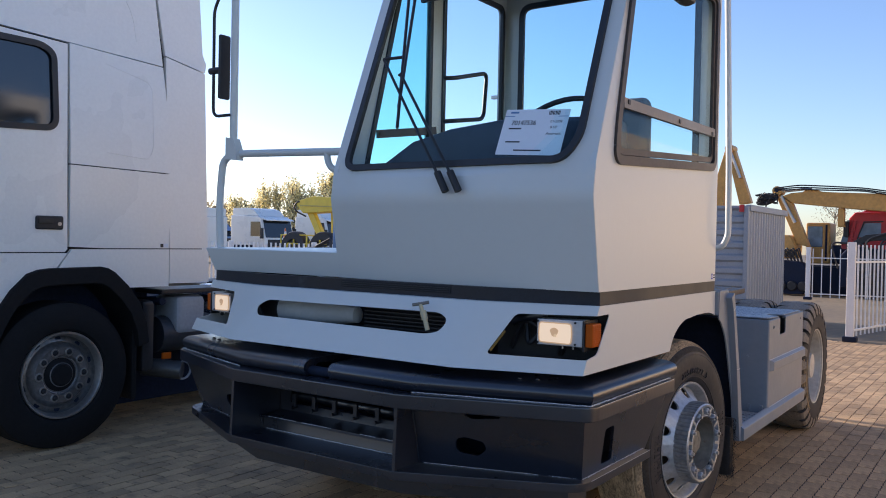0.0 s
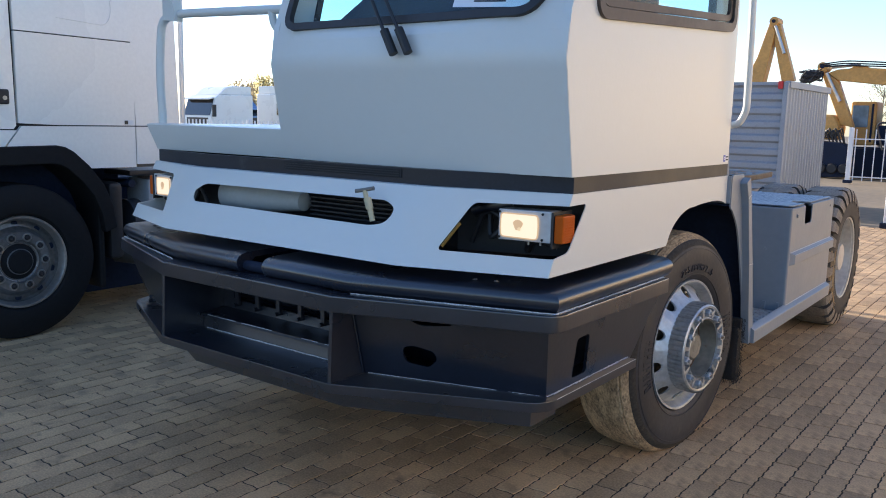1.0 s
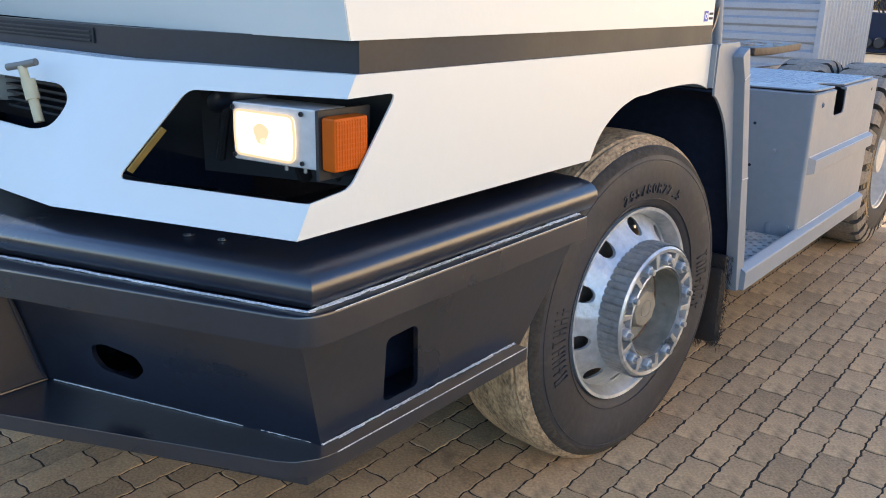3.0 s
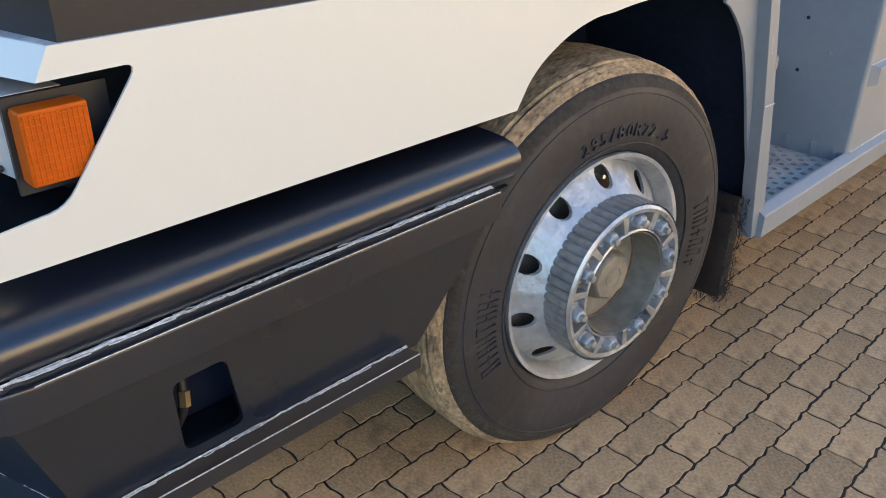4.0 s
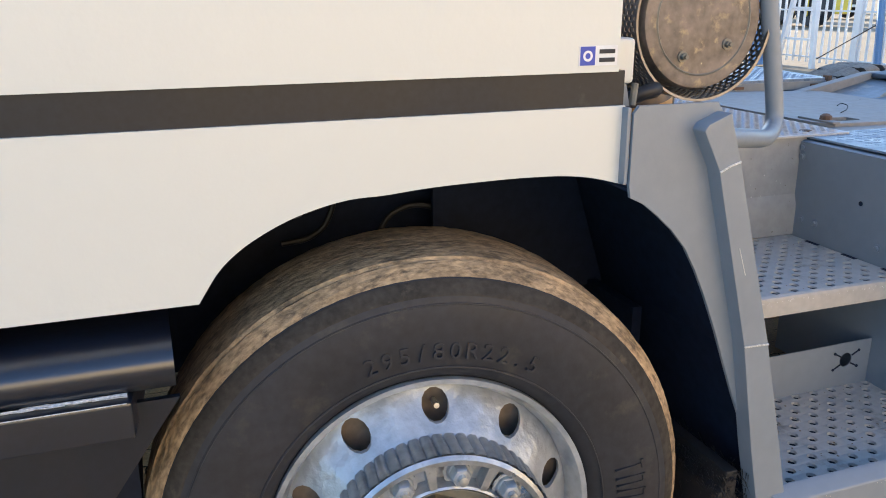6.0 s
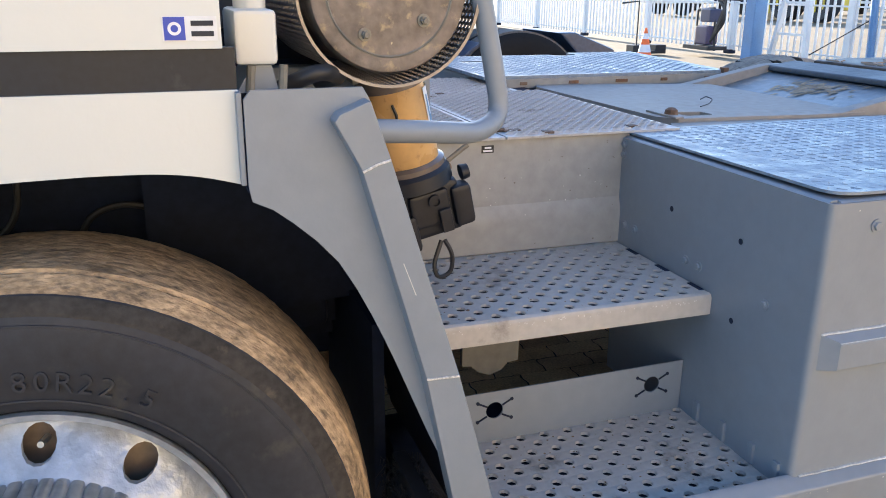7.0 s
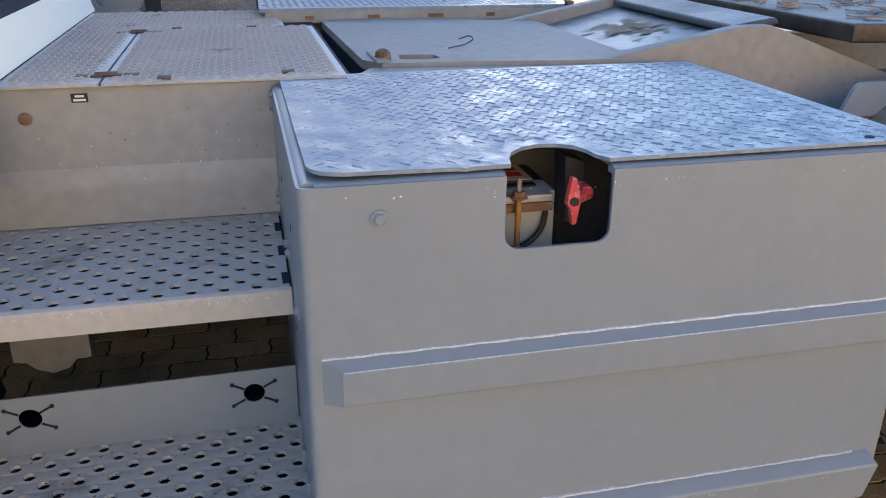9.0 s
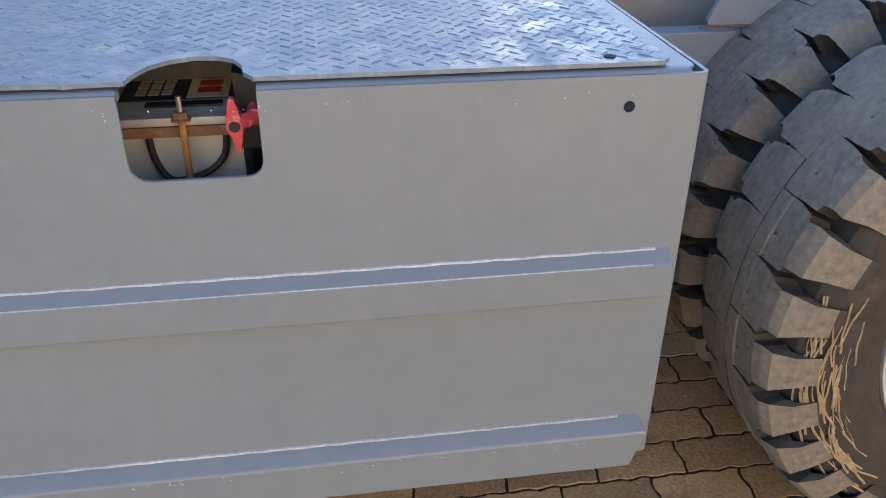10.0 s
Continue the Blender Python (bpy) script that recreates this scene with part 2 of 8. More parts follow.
def rounded(points, r, n=5, closed=False):
    """A polyline with its inner corners rounded to the radius r."""
    pts = [Vector(p) for p in points]
    out = []
    for i, p in enumerate(pts):
        if not closed and i in (0, len(pts) - 1):
            out.append(p)
            continue
        a, c = pts[i - 1] - p, pts[(i + 1) % len(pts)] - p
        d = min(r, a.length * 0.48, c.length * 0.48)
        a, c = p + a.normalized() * d, p + c.normalized() * d
        for k in range(n + 1):
            u = k / n
            out.append(a * (1 - u) ** 2 + p * 2 * u * (1 - u) + c * u * u)
    return out


def sweep(points, outline, bm=None, caps=True, up=(0, 0, 1)):
    """An outline [(side, up)] swept along a polyline with mitred corners."""
    b = bmesh.new()
    pts = [Vector(p) for p in points]
    rings = []
    for i, p in enumerate(pts):
        d0 = (p - pts[i - 1]).normalized() if i else None
        d1 = (pts[i + 1] - p).normalized() if i < len(pts) - 1 else None
        d = ((d0 or d1) + (d1 or d0)).normalized()
        u = Vector(up)
        if abs(d.dot(u)) > 0.95:
            u = Vector((0, 1, 0)) if abs(d.y) < 0.9 else Vector((1, 0, 0))
        s = d.cross(u).normalized()
        u = s.cross(d)
        k = 1 / max(d.dot(d1 or d0), 0.4)
        rings.append([b.verts.new(p + s * a * k + u * h) for a, h in outline])
    n = len(outline)
    for r, q in zip(rings, rings[1:]):
        for j in range(n):
            b.faces.new((r[j], r[(j + 1) % n], q[(j + 1) % n], q[j]))
    if caps:
        b.faces.new(rings[0])
        b.faces.new(rings[-1][::-1])
    return join(bm, b)


def tube(points, r, bm=None, n=12, bend=0.0):
    pts = rounded(points, bend) if bend else [Vector(p) for p in points]
    b = bmesh.new()
    rings, s = [], None
    for i, p in enumerate(pts):
        d = ((p - pts[i - 1]).normalized() if i else Vector()) + ((pts[i + 1] - p).normalized() if i < len(pts) - 1 else Vector())
        d.normalize()
        if s is None:
            s = d.orthogonal().normalized()
        s = (s - d * s.dot(d)).normalized()
        u = d.cross(s)
        rings.append([b.verts.new(p + (s * math.cos(a) + u * math.sin(a)) * r) for a in (math.tau * k / n for k in range(n))])
    for a, c in zip(rings, rings[1:]):
        for j in range(n):
            b.faces.new((a[j], a[(j + 1) % n], c[(j + 1) % n], c[j]))
    b.faces.new(rings[0])
    b.faces.new(rings[-1][::-1])
    return join(bm, b)


def lathe(profile, at, axis="x", n=48, bm=None, closed=False):
    """A profile [(radius, along)] turned about an axis through the point at."""
    b = bmesh.new()
    rings = []
    for r, h in profile:
        ring = []
        for k in range(n):
            a = math.tau * k / n
            p = {"x": (h, r * math.cos(a), r * math.sin(a)), "y": (r * math.cos(a), h, r * math.sin(a)), "z": (r * math.cos(a), r * math.sin(a), h)}[axis]
            ring.append(b.verts.new(Vector(at) + Vector(p)))
        rings.append(ring)
    pairs = list(zip(rings, rings[1:])) + ([(rings[-1], rings[0])] if closed else [])
    for r, q in pairs:
        for j in range(n):
            b.faces.new((r[j], r[(j + 1) % n], q[(j + 1) % n], q[j]))
    if not closed:
        b.faces.new(rings[0])
        b.faces.new(rings[-1][::-1])
    bmesh.ops.remove_doubles(b, verts=b.verts, dist=0.0003)
    return join(bm, b)


def prism(outline, axis, a, b_, bm=None, bevel=0.0):
    """A polygon in the plane across an axis ((y, z), (x, z) or (x, y)) drawn out from a to b_."""
    b = bmesh.new()
    put = {"x": lambda p, h: (h, p[0], p[1]), "y": lambda p, h: (p[0], h, p[1]), "z": lambda p, h: (p[0], p[1], h)}[axis]
    lo = [b.verts.new(put(p, a)) for p in outline]
    hi = [b.verts.new(put(p, b_)) for p in outline]
    b.faces.new(lo)
    b.faces.new(hi[::-1])
    n = len(lo)
    for j in range(n):
        b.faces.new((lo[j], lo[(j + 1) % n], hi[(j + 1) % n], hi[j]))
    if bevel:
        bmesh.ops.recalc_face_normals(b, faces=b.faces)
        sharp = [e for e in b.edges if e.calc_face_angle(0) > 0.6]
        bmesh.ops.bevel(b, geom=sharp, offset=bevel, segments=2, profile=0.5, affect="EDGES")
    return join(bm, b)


def plate(outline, holes, place, thick, cuts=(), bm=None):
    """A sheet cut from an outline with holes [(u, v)], bent at the lines u = cut, set into space by place(u, v, depth)."""
    b = bmesh.new()
    edges = []
    for loop in [outline, *holes]:
        vs = [b.verts.new((p[0], p[1], 0)) for p in loop]
        edges += [b.edges.new((vs[i], vs[(i + 1) % len(vs)])) for i in range(len(vs))]
    bmesh.ops.triangle_fill(b, use_beauty=True, use_dissolve=False, edges=edges, normal=(0, 0, 1))
    for c in cuts:
        bmesh.ops.bisect_plane(b, geom=[*b.verts, *b.edges, *b.faces], plane_co=(c, 0, 0), plane_no=(1, 0, 0), dist=1e-5)
    top = list(b.faces)
    rim = [e for e in b.edges if len(e.link_faces) == 1]
    twin = {v: b.verts.new((v.co.x, v.co.y, 1)) for v in list(b.verts)}
    for f in top:
        b.faces.new([twin[v] for v in reversed(f.verts)])
    for e in rim:
        v, w = e.verts
        b.faces.new((v, w, twin[w], twin[v]))
    for v in b.verts:
        v.co = place(v.co.x, v.co.y, v.co.z * thick)
    return join(bm, b)


def arc(cx, cy, r, a0, a1, n=8, ry=None):
    return [(cx + r * math.cos(radians(a0 + (a1 - a0) * k / n)), cy + (ry or r) * math.sin(radians(a0 + (a1 - a0) * k / n))) for k in range(n + 1)]


def round_poly(points, r, n=4):
    return [(p.x, p.y) for p in rounded([(x, y, 0) for x, y in points], r, n, closed=True)]


def bolt(at, axis, r=0.012, h=0.01, bm=None):
    """A hexagon bolt head with a washer."""
    s = 1 if h > 0 else -1
    bm = lathe([(0.0, 0), (r * 1.5, 0), (r * 1.5, s * 0.003), (0, s * 0.003)], at, axis, 12, bm)
    return lathe([(0.0, 0), (r, s * 0.002), (r, h * 0.85), (r * 0.85, h), (0.0, h)], at, axis, 6, bm)


# ---- ground ----
ground = alone("ground", block(-160, 160, -160, 160, -0.6, -0.034), YARD, "brown-grey block paving of a sunlit truck yard", "ground", kind="structure")


def lettering(body, size, depth):
    """Raised letters as a mesh in the x, y plane, centred."""
    c = bpy.data.curves.new("letters", "FONT")
    c.body, c.size, c.extrude, c.align_x, c.align_y, c.resolution_u = body, size, depth, "CENTER", "CENTER", 3
    ob = bpy.data.objects.new("letters", c)
    me = ob.to_mesh()
    b = bmesh.new()
    b.from_mesh(me)
    ob.to_mesh_clear()
    bpy.data.objects.remove(ob)
    bpy.data.curves.remove(c)
    return b


def perforated(x0, x1, y0, y1, z, thick, px, py, r, raised=0.0, bm=None, n=8):
    """A sheet with staggered round holes; raised: height of the lips round them."""
    b = bmesh.new()
    nx, ny = max(1, round((x1 - x0) / px)), max(1, round((y1 - y0) / py))
    px, py = (x1 - x0) / nx, (y1 - y0) / ny
    for i in range(nx):
        cells = [(y0 + (j + (0.5 if i % 2 else 0.0)) * py, y0 + (j + 1 + (0.5 if i % 2 else 0.0)) * py) for j in range(ny - (i % 2))]
        a, c = x0 + i * px, x0 + (i + 1) * px
        if i % 2:
            for lo, hi in ((y0, y0 + py / 2), (y1 - py / 2, y1)):
                b.faces.new([b.verts.new(p) for p in ((a, lo, z), (c, lo, z), (c, hi, z), (a, hi, z))])
        for lo, hi in cells:
            cx, cy = (a + c) / 2, (lo + hi) / 2
            rim, ring, well = [], [], []
            for k in range(n):
                t = math.tau * (k + 0.5) / n
                dx, dy = math.cos(t), math.sin(t)
                s = min((c - a) / 2 / max(abs(dx), 1e-6), (hi - lo) / 2 / max(abs(dy), 1e-6))
                rim.append(b.verts.new((cx + dx * s, cy + dy * s, z)))
                ring.append(b.verts.new((cx + dx * r, cy + dy * r, z + raised)))
                well.append(b.verts.new((cx + dx * r * 0.92, cy + dy * r * 0.92, z - thick)))
            corners = [b.verts.new(p) for p in ((c, hi, z), (a, hi, z), (a, lo, z), (c, lo, z))]
            for k in range(n):
                m = (k + 1) % n
                b.faces.new((rim[k], rim[m], ring[m], ring[k]))
                b.faces.new((ring[k], ring[m], well[m], well[k]))
            for q in range(4):
                k = (q * n // 4 + n // 8 - 1) % n
                b.faces.new((rim[k], corners[q], rim[(k + 1) % n]))
    bmesh.ops.remove_doubles(b, verts=b.verts, dist=0.0002)
    return join(bm, b)


# ---- terminal tractor: its front looks towards -y, its near flank lies at x = 1.25 ----
tractor = thing("terminal_tractor", (0, 2.5, 0), "white and grey terminal tractor with black steel bumper on block paving", "yard tractor")

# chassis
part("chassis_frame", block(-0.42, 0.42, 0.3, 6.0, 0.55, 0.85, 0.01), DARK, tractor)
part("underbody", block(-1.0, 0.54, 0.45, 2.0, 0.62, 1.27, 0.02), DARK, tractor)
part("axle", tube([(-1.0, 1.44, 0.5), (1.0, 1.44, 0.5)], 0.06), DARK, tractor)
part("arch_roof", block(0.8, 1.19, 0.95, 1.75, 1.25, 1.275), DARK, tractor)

# bumper
LINE = [(1.25, 0.976), (1.25, 0.012), (0.52, -0.212)]
bumper = part("bumper", block(-1.07, 1.07, 0.16, 0.9, 0.585, 0.865), DARK, tractor)
ROLL = [(-0.014, 0.0), (-0.004, 0.010), (0.003, 0.022), (0.006, 0.036), (0.003, 0.049), (-0.006, 0.060), (-0.020, 0.068), (-0.04, 0.0725), (-0.075, 0.075), (-0.40, 0.079), (-0.40, 0.06), (-0.09, 0.05), (-0.05, 0.02), (-0.04, 0.0)]
for s in (1, -1):
    line = [(s * x, y, 0.905) for x, y in LINE] + [((0.06 if s > 0 else -0.09), -0.212, 0.905)]
    part("bumper_roll", sweep(line, [(-a * s, h) for a, h in ROLL]), BUMPER, bumper, "black rolled steel bumper edge")
part("tow_pin", tube([(-0.1, -0.165, 0.925), (0.07, -0.165, 0.925)], 0.022), DARK, bumper)
upper = [(1.268, 0.912), (1.268, 0.045), (1.262, 0.012), (1.245, -0.014), (1.215, -0.03), (0.5, -0.282)]
ring = upper + [(-x, y) for x, y in reversed(upper)] + [(-1.1, 0.93), (-1.1, 0.2), (1.1, 0.2), (1.1, 0.93)]
part("upper_flange", prism(ring, "z", 0.842, 0.903, bevel=0.006), BUMPER, bumper)
lower = [(1.214, 0.752), (1.214, 0.10), (1.206, 0.06), (1.18, 0.02), (1.15, 0.0), (0.5, -0.296)]
ring = lower + [(-x, y) for x, y in reversed(lower)] + [(-1.05, 0.73), (-1.05, 0.2), (1.05, 0.2), (1.05, 0.73)]
part("lower_flange", prism(ring, "z", 0.548, 0.584, bevel=0.003), BUMPER, bumper)
WELD = material("chalky_weld", (0.52, 0.515, 0.51), 0.45, vary=0.6, grain=150, metal=0.2, spots=(0.16, 0.16, 0.165), spot_amount=0.3)
for s in (1, -1):
    part("fin", prism([(-0.278, 0.85), (0.1, 0.85), (0.1, 0.575), (-0.288, 0.575)], "x", s * 0.492, s * 0.508), BUMPER, bumper)
    hole = round_poly([(0.262, 0.612), (0.372, 0.612), (0.338, 0.772), (0.245, 0.768)], 0.018)
    end = [(0.097, 0.57), (0.78, 0.57), (0.98, 0.88), (0.0, 0.88)]
    part("side_wall", plate(end, [hole], lambda u, v, d, s=s: Vector((s * (1.172 + 0.171 * (v - 0.57) - d), u, v)), 0.012), BUMPER, bumper)
    tall = lambda v: (v - 0.57) / 0.31
    wide = lambda v: 0.672 + 0.053 * tall(v)
    place = lambda u, v, d, s=s: Vector((s * (0.5 + u * wide(v) - 0.28 * d), (-0.112 - 0.078 * tall(v)) * (1 - u) + (0.097 - 0.097 * tall(v)) * u + 0.96 * d, v))
    slots = [round_poly([((x - 0.5) / wide(z), z) for x, z in loop], r) for loop, r in (
        ([(0.674, 0.680), (0.684, 0.712), (0.722, 0.723), (0.797, 0.708), (0.806, 0.676), (0.768, 0.642), (0.688, 0.651)], 0.02),
        ([(0.735, 0.86), (0.893, 0.86), (0.880, 0.818), (0.765, 0.806), (0.732, 0.818)], 0.012))]
    part("front_wall", plate([(0, 0.57), (1, 0.57), (1, 0.88), (0, 0.88)], slots, place, 0.012), BUMPER, bumper)
    part("corner_weld", tube([(s * 0.5115, -0.112 - 0.252 * (z - 0.57) - 0.003, z) for z in (0.588, 0.64, 0.70, 0.77, 0.842)], 0.0035, n=6), BUMPER, bumper)
    part("corner_weld", tube([(s * 0.5105, y, 0.586) for y in (-0.27, -0.2, -0.115)], 0.003, n=6), BUMPER, bumper)
    rnd = random.Random(5)
    seams = [[(s * 1.244, 0.906, 0.9045), (s * 1.244, 0.008, 0.9045), (s * 0.52, -0.214, 0.9045)], [(s * 1.178, 0.745, 0.586), (s * 1.178, 0.096, 0.586), (s * 0.515, -0.112, 0.586)]]
    for seam in seams:
        pts = []
        for p, q in zip(seam, seam[1:]):
            k = int((Vector(q) - Vector(p)).length / 0.012)
            pts += [Vector(p).lerp(Vector(q), j / k) for j in range(k)]
        beads = bmesh.new()
        for lane, radius in ((-0.0045, 0.0011), (0.0, 0.0020), (0.0045, 0.0011)):
            at = 0
            while at < len(pts) - 3:
                n = rnd.randint(4, 14) if lane else 999
                bead = [p + Vector((s * lane + rnd.uniform(-1, 1) * 0.0013, 0, 0.0006 + rnd.uniform(-0.6, 0.8) * 0.001)) for p in pts[at:at + n]]
                if len(bead) > 2:
                    tube(bead, radius * rnd.uniform(0.7, 1.15), beads, n=5)
                at += n + rnd.randint(1, 6)
        part("weld_seam", beads, WELD, bumper, "rough pale weld seam")
    part("worn_edge", tube([(s * 1.2675, 0.905, 0.9025), (s * 1.2675, 0.05, 0.9025)], 0.0009, n=5), WELD, bumper)
    part("worn_edge", tube([(s * 1.2135, 0.748, 0.5835), (s * 1.2135, 0.10, 0.5835)], 0.0014, n=5), WELD, bumper)
    for x in (1.0, 0.93):
        part("bolt", bolt((s * x, 0.02 if x > 0.95 else -0.005, 0.981), "z", 0.007, 0.005), BUMPER, bumper)
part("chin_plate", prism([(1.1, 0.12), (0.45, -0.16), (-0.45, -0.16), (-1.1, 0.12), (-1.1, 0.3), (1.1, 0.3)], "z", 0.45, 0.545), BUMPER, bumper)
part("centre_skirt", plate([(-0.49, 0.57), (0.49, 0.57), (0.49, 0.645), (-0.49, 0.645)], [], lambda u, v, d: Vector((u, -0.088 + 0.12 * (v - 0.57) + d, v)), 0.01), BUMPER, bumper)
part("centre_shelf", prism([(-0.10, 0.650), (0.04, 0.662), (0.04, 0.650), (-0.10, 0.638)], "x", -0.488, 0.488, bevel=0.002), BUMPER, bumper)
part("centre_seam", tube([(-0.46 + 0.04 * k, -0.0895, 0.5865 + 0.0008 * math.sin(2.3 * k)) for k in range(24)], 0.0026, n=5), WELD, bumper)
for x0, x1 in ((-0.44, -0.25), (-0.21, -0.02), (0.16, 0.25), (0.29, 0.46)):
    part("worn_edge", tube([(x0, -0.101, 0.6505), ((x0 + x1) / 2, -0.1015, 0.651), (x1, -0.101, 0.6505)], 0.0016, n=5), WELD, bumper)
part("centre_wall", plate([(-0.49, 0.65), (0.49, 0.65), (0.49, 0.85), (-0.49, 0.85)], [round_poly([(-0.42, 0.70), (0.36, 0.70), (0.36, 0.79), (-0.42, 0.80)], 0.02)], lambda u, v, d: Vector((u, 0.03 + d, v)), 0.012), BUMPER, bumper)
part("radiator_pipe", tube([(-0.46, 0.10, 0.73), (0.42, 0.10, 0.72)], 0.03, n=14), BUMPER, bumper)
for k in range(6):
    hanger = part("hanger", block(-0.385 + 0.135 * k, -0.36 + 0.135 * k, 0.005, 0.022, 0.69, 0.755, 0.004), BUMPER, bumper)
    part("hanger_pin", tube([(-0.372 + 0.135 * k, -0.012, 0.688), (-0.372 + 0.135 * k, 0.03, 0.688)], 0.009, n=8), BUMPER, hanger)
hose = part("brake_hose", tube([(1.10, 0.285, 0.60), (1.125, 0.295, 0.65), (1.11, 0.305, 0.70), (1.06, 0.31, 0.80)], 0.009, bend=0.03), BLACK, bumper)
part("hose_fitting", tube([(1.126, 0.296, 0.655), (1.119, 0.301, 0.68)], 0.0105, n=6), material("brass", (0.28, 0.22, 0.13), 0.5, metal=0.9), hose)

# white lower front panel, bent round the corners
KNOTS = [0.0, 0.68, 1.225, 2.955]
LOW = [(0.0, -0.14), (0.68, -0.14), (1.2, 0.027), (1.2, 1.757)]
TOP = [(0.0, 0.02), (0.68, 0.02), (1.2, 0.172), (1.2, 1.757)]
Z0, Z1 = 1.017, 1.287


def skin(u, v, d):
    """The place on the lower panel: u along it from the middle, v the height, d the depth."""
    s, a = (1 if u >= 0 else -1), abs(u)
    i = 0 if a <= KNOTS[1] else 1 if a <= KNOTS[2] else 2
    f, g = (a - KNOTS[i]) / (KNOTS[i + 1] - KNOTS[i]), (v - Z0) / (Z1 - Z0)
    p = [Vector(q[i]).lerp(Vector(q[i + 1]), f) for q in (LOW, TOP)]
    p = p[0].lerp(p[1], g)
    n = [Vector((0, 1)), Vector((-0.28, 0.96)), Vector((-1, 0))][i]
    return Vector((s * (p.x + n.x * d), p.y + n.y * d, v))


def on_flank(y, z):
    g = (z - Z0) / (Z1 - Z0)
    y0 = 0.027 + 0.145 * g
    return KNOTS[2] + 1.73 * (y - y0) / (1.757 - y0), z


def on_front(x, z):
    return KNOTS[1] + (x - 0.68) / 0.52 * 0.545, z


arch = [on_flank(y, z) for y, z in [(1.757, 1.148), (1.70, 1.164), (1.64, 1.172), (1.55, 1.174), (1.45, 1.172), (1.38, 1.169), (1.32, 1.163), (1.27, 1.163), (1.22, 1.154), (1.17, 1.139), (1.13, 1.121), (1.09, 1.098), (1.055, 1.068), (1.022, Z0)]]
arch = [(p.x, p.y) for p in rounded([(u, v, 0) for u, v in arch], 0.03, 3)]
right = [(KNOTS[1], Z0), (KNOTS[2], Z0), *reversed(arch), (KNOTS[3], Z1), (KNOTS[2], Z1), (KNOTS[1], Z1)]
outer = right + [(-u, v) for u, v in reversed(right)]
eye = round_poly([on_front(0.875, 1.243), on_front(0.80, 1.078), (KNOTS[2] - 0.012, 1.075), on_flank(0.156, 1.088), on_flank(0.278, 1.249)], 0.02)
slot = round_poly([(-0.545, 1.222), (0.53, 1.228), (0.585, 1.20), (0.56, 1.15), (0.49, 1.135), (-0.575, 1.143), (-0.60, 1.185)], 0.03)
panel = part("front_panel", plate(outer, [eye, [(-u, v) for u, v in eye], slot], skin, 0.004, [-KNOTS[2], -KNOTS[1], KNOTS[1], KNOTS[2]]), WHITE, tractor, "white sheet steel front panel", smooth=20)
part("lower_lip", sweep([skin(u, Z0 + 0.002, 0.002) for u in (KNOTS[2] + 0.97, KNOTS[2], KNOTS[1], -KNOTS[1], -KNOTS[2], -KNOTS[2] - 0.9)], [(0, 0), (0.035, 0), (0.035, 0.004), (0, 0.004)]), WHITE, panel)
rim = [skin(u, Z1, 0.0) for u in (KNOTS[3], KNOTS[2], KNOTS[1], -KNOTS[1], -KNOTS[2], -KNOTS[3])]
part("upper_ledge", sweep(rim, [(0, -0.003), (0.004, 0.0), (0.06, 0.0), (0.06, -0.003)]), material("dusty_ledge_paint", (0.44, 0.45, 0.46), 0.6, vary=0.2, grain=40, stain=7, spots=(0.66, 0.67, 0.66), spot_amount=0.45, specks=(0.75, 0.75, 0.75)), panel, "dusty chipped top ledge")
# what shows inside the slot: duct, radiator fins, latch
part("air_duct", lathe([(0.0, -0.56), (0.075, -0.56), (0.062, -0.30), (0.040, -0.07), (0.0, -0.05)], (0, 0.135, 1.165), "x", 28), material("dull_duct_plastic", (0.44, 0.45, 0.44), 0.6, vary=0.08), panel)
# Black plate paints in the shade behind the slot.
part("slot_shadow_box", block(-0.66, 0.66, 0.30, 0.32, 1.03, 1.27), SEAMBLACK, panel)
for k in range(7):
    part("radiator_fin", block(0.0, 0.62, 0.10, 0.13, 1.12 + 0.018 * k, 1.126 + 0.018 * k), BLACK, panel)
FRAMEGREY = material("dull_handle", (0.16, 0.155, 0.14), 0.5)
LATCH = material("cream_plastic", (0.50, 0.44, 0.28), 0.5, vary=0.1)
latch = part("latch", tube([(0.494, -0.055, 1.150), (0.470, -0.055, 1.222)], 0.0105), LATCH, panel, "cream plastic hood latch with T-handle")
part("latch_collar", tube([(0.479, -0.055, 1.195), (0.466, -0.055, 1.234)], 0.0145), LATCH, latch)
part("latch_handle", tube([(0.424, -0.075, 1.258), (0.456, -0.06, 1.264), (0.490, -0.045, 1.272)], 0.0075), FRAMEGREY, latch)
part("latch_stem", tube([(0.468, -0.058, 1.22), (0.457, -0.06, 1.262)], 0.009), LATCH, latch)

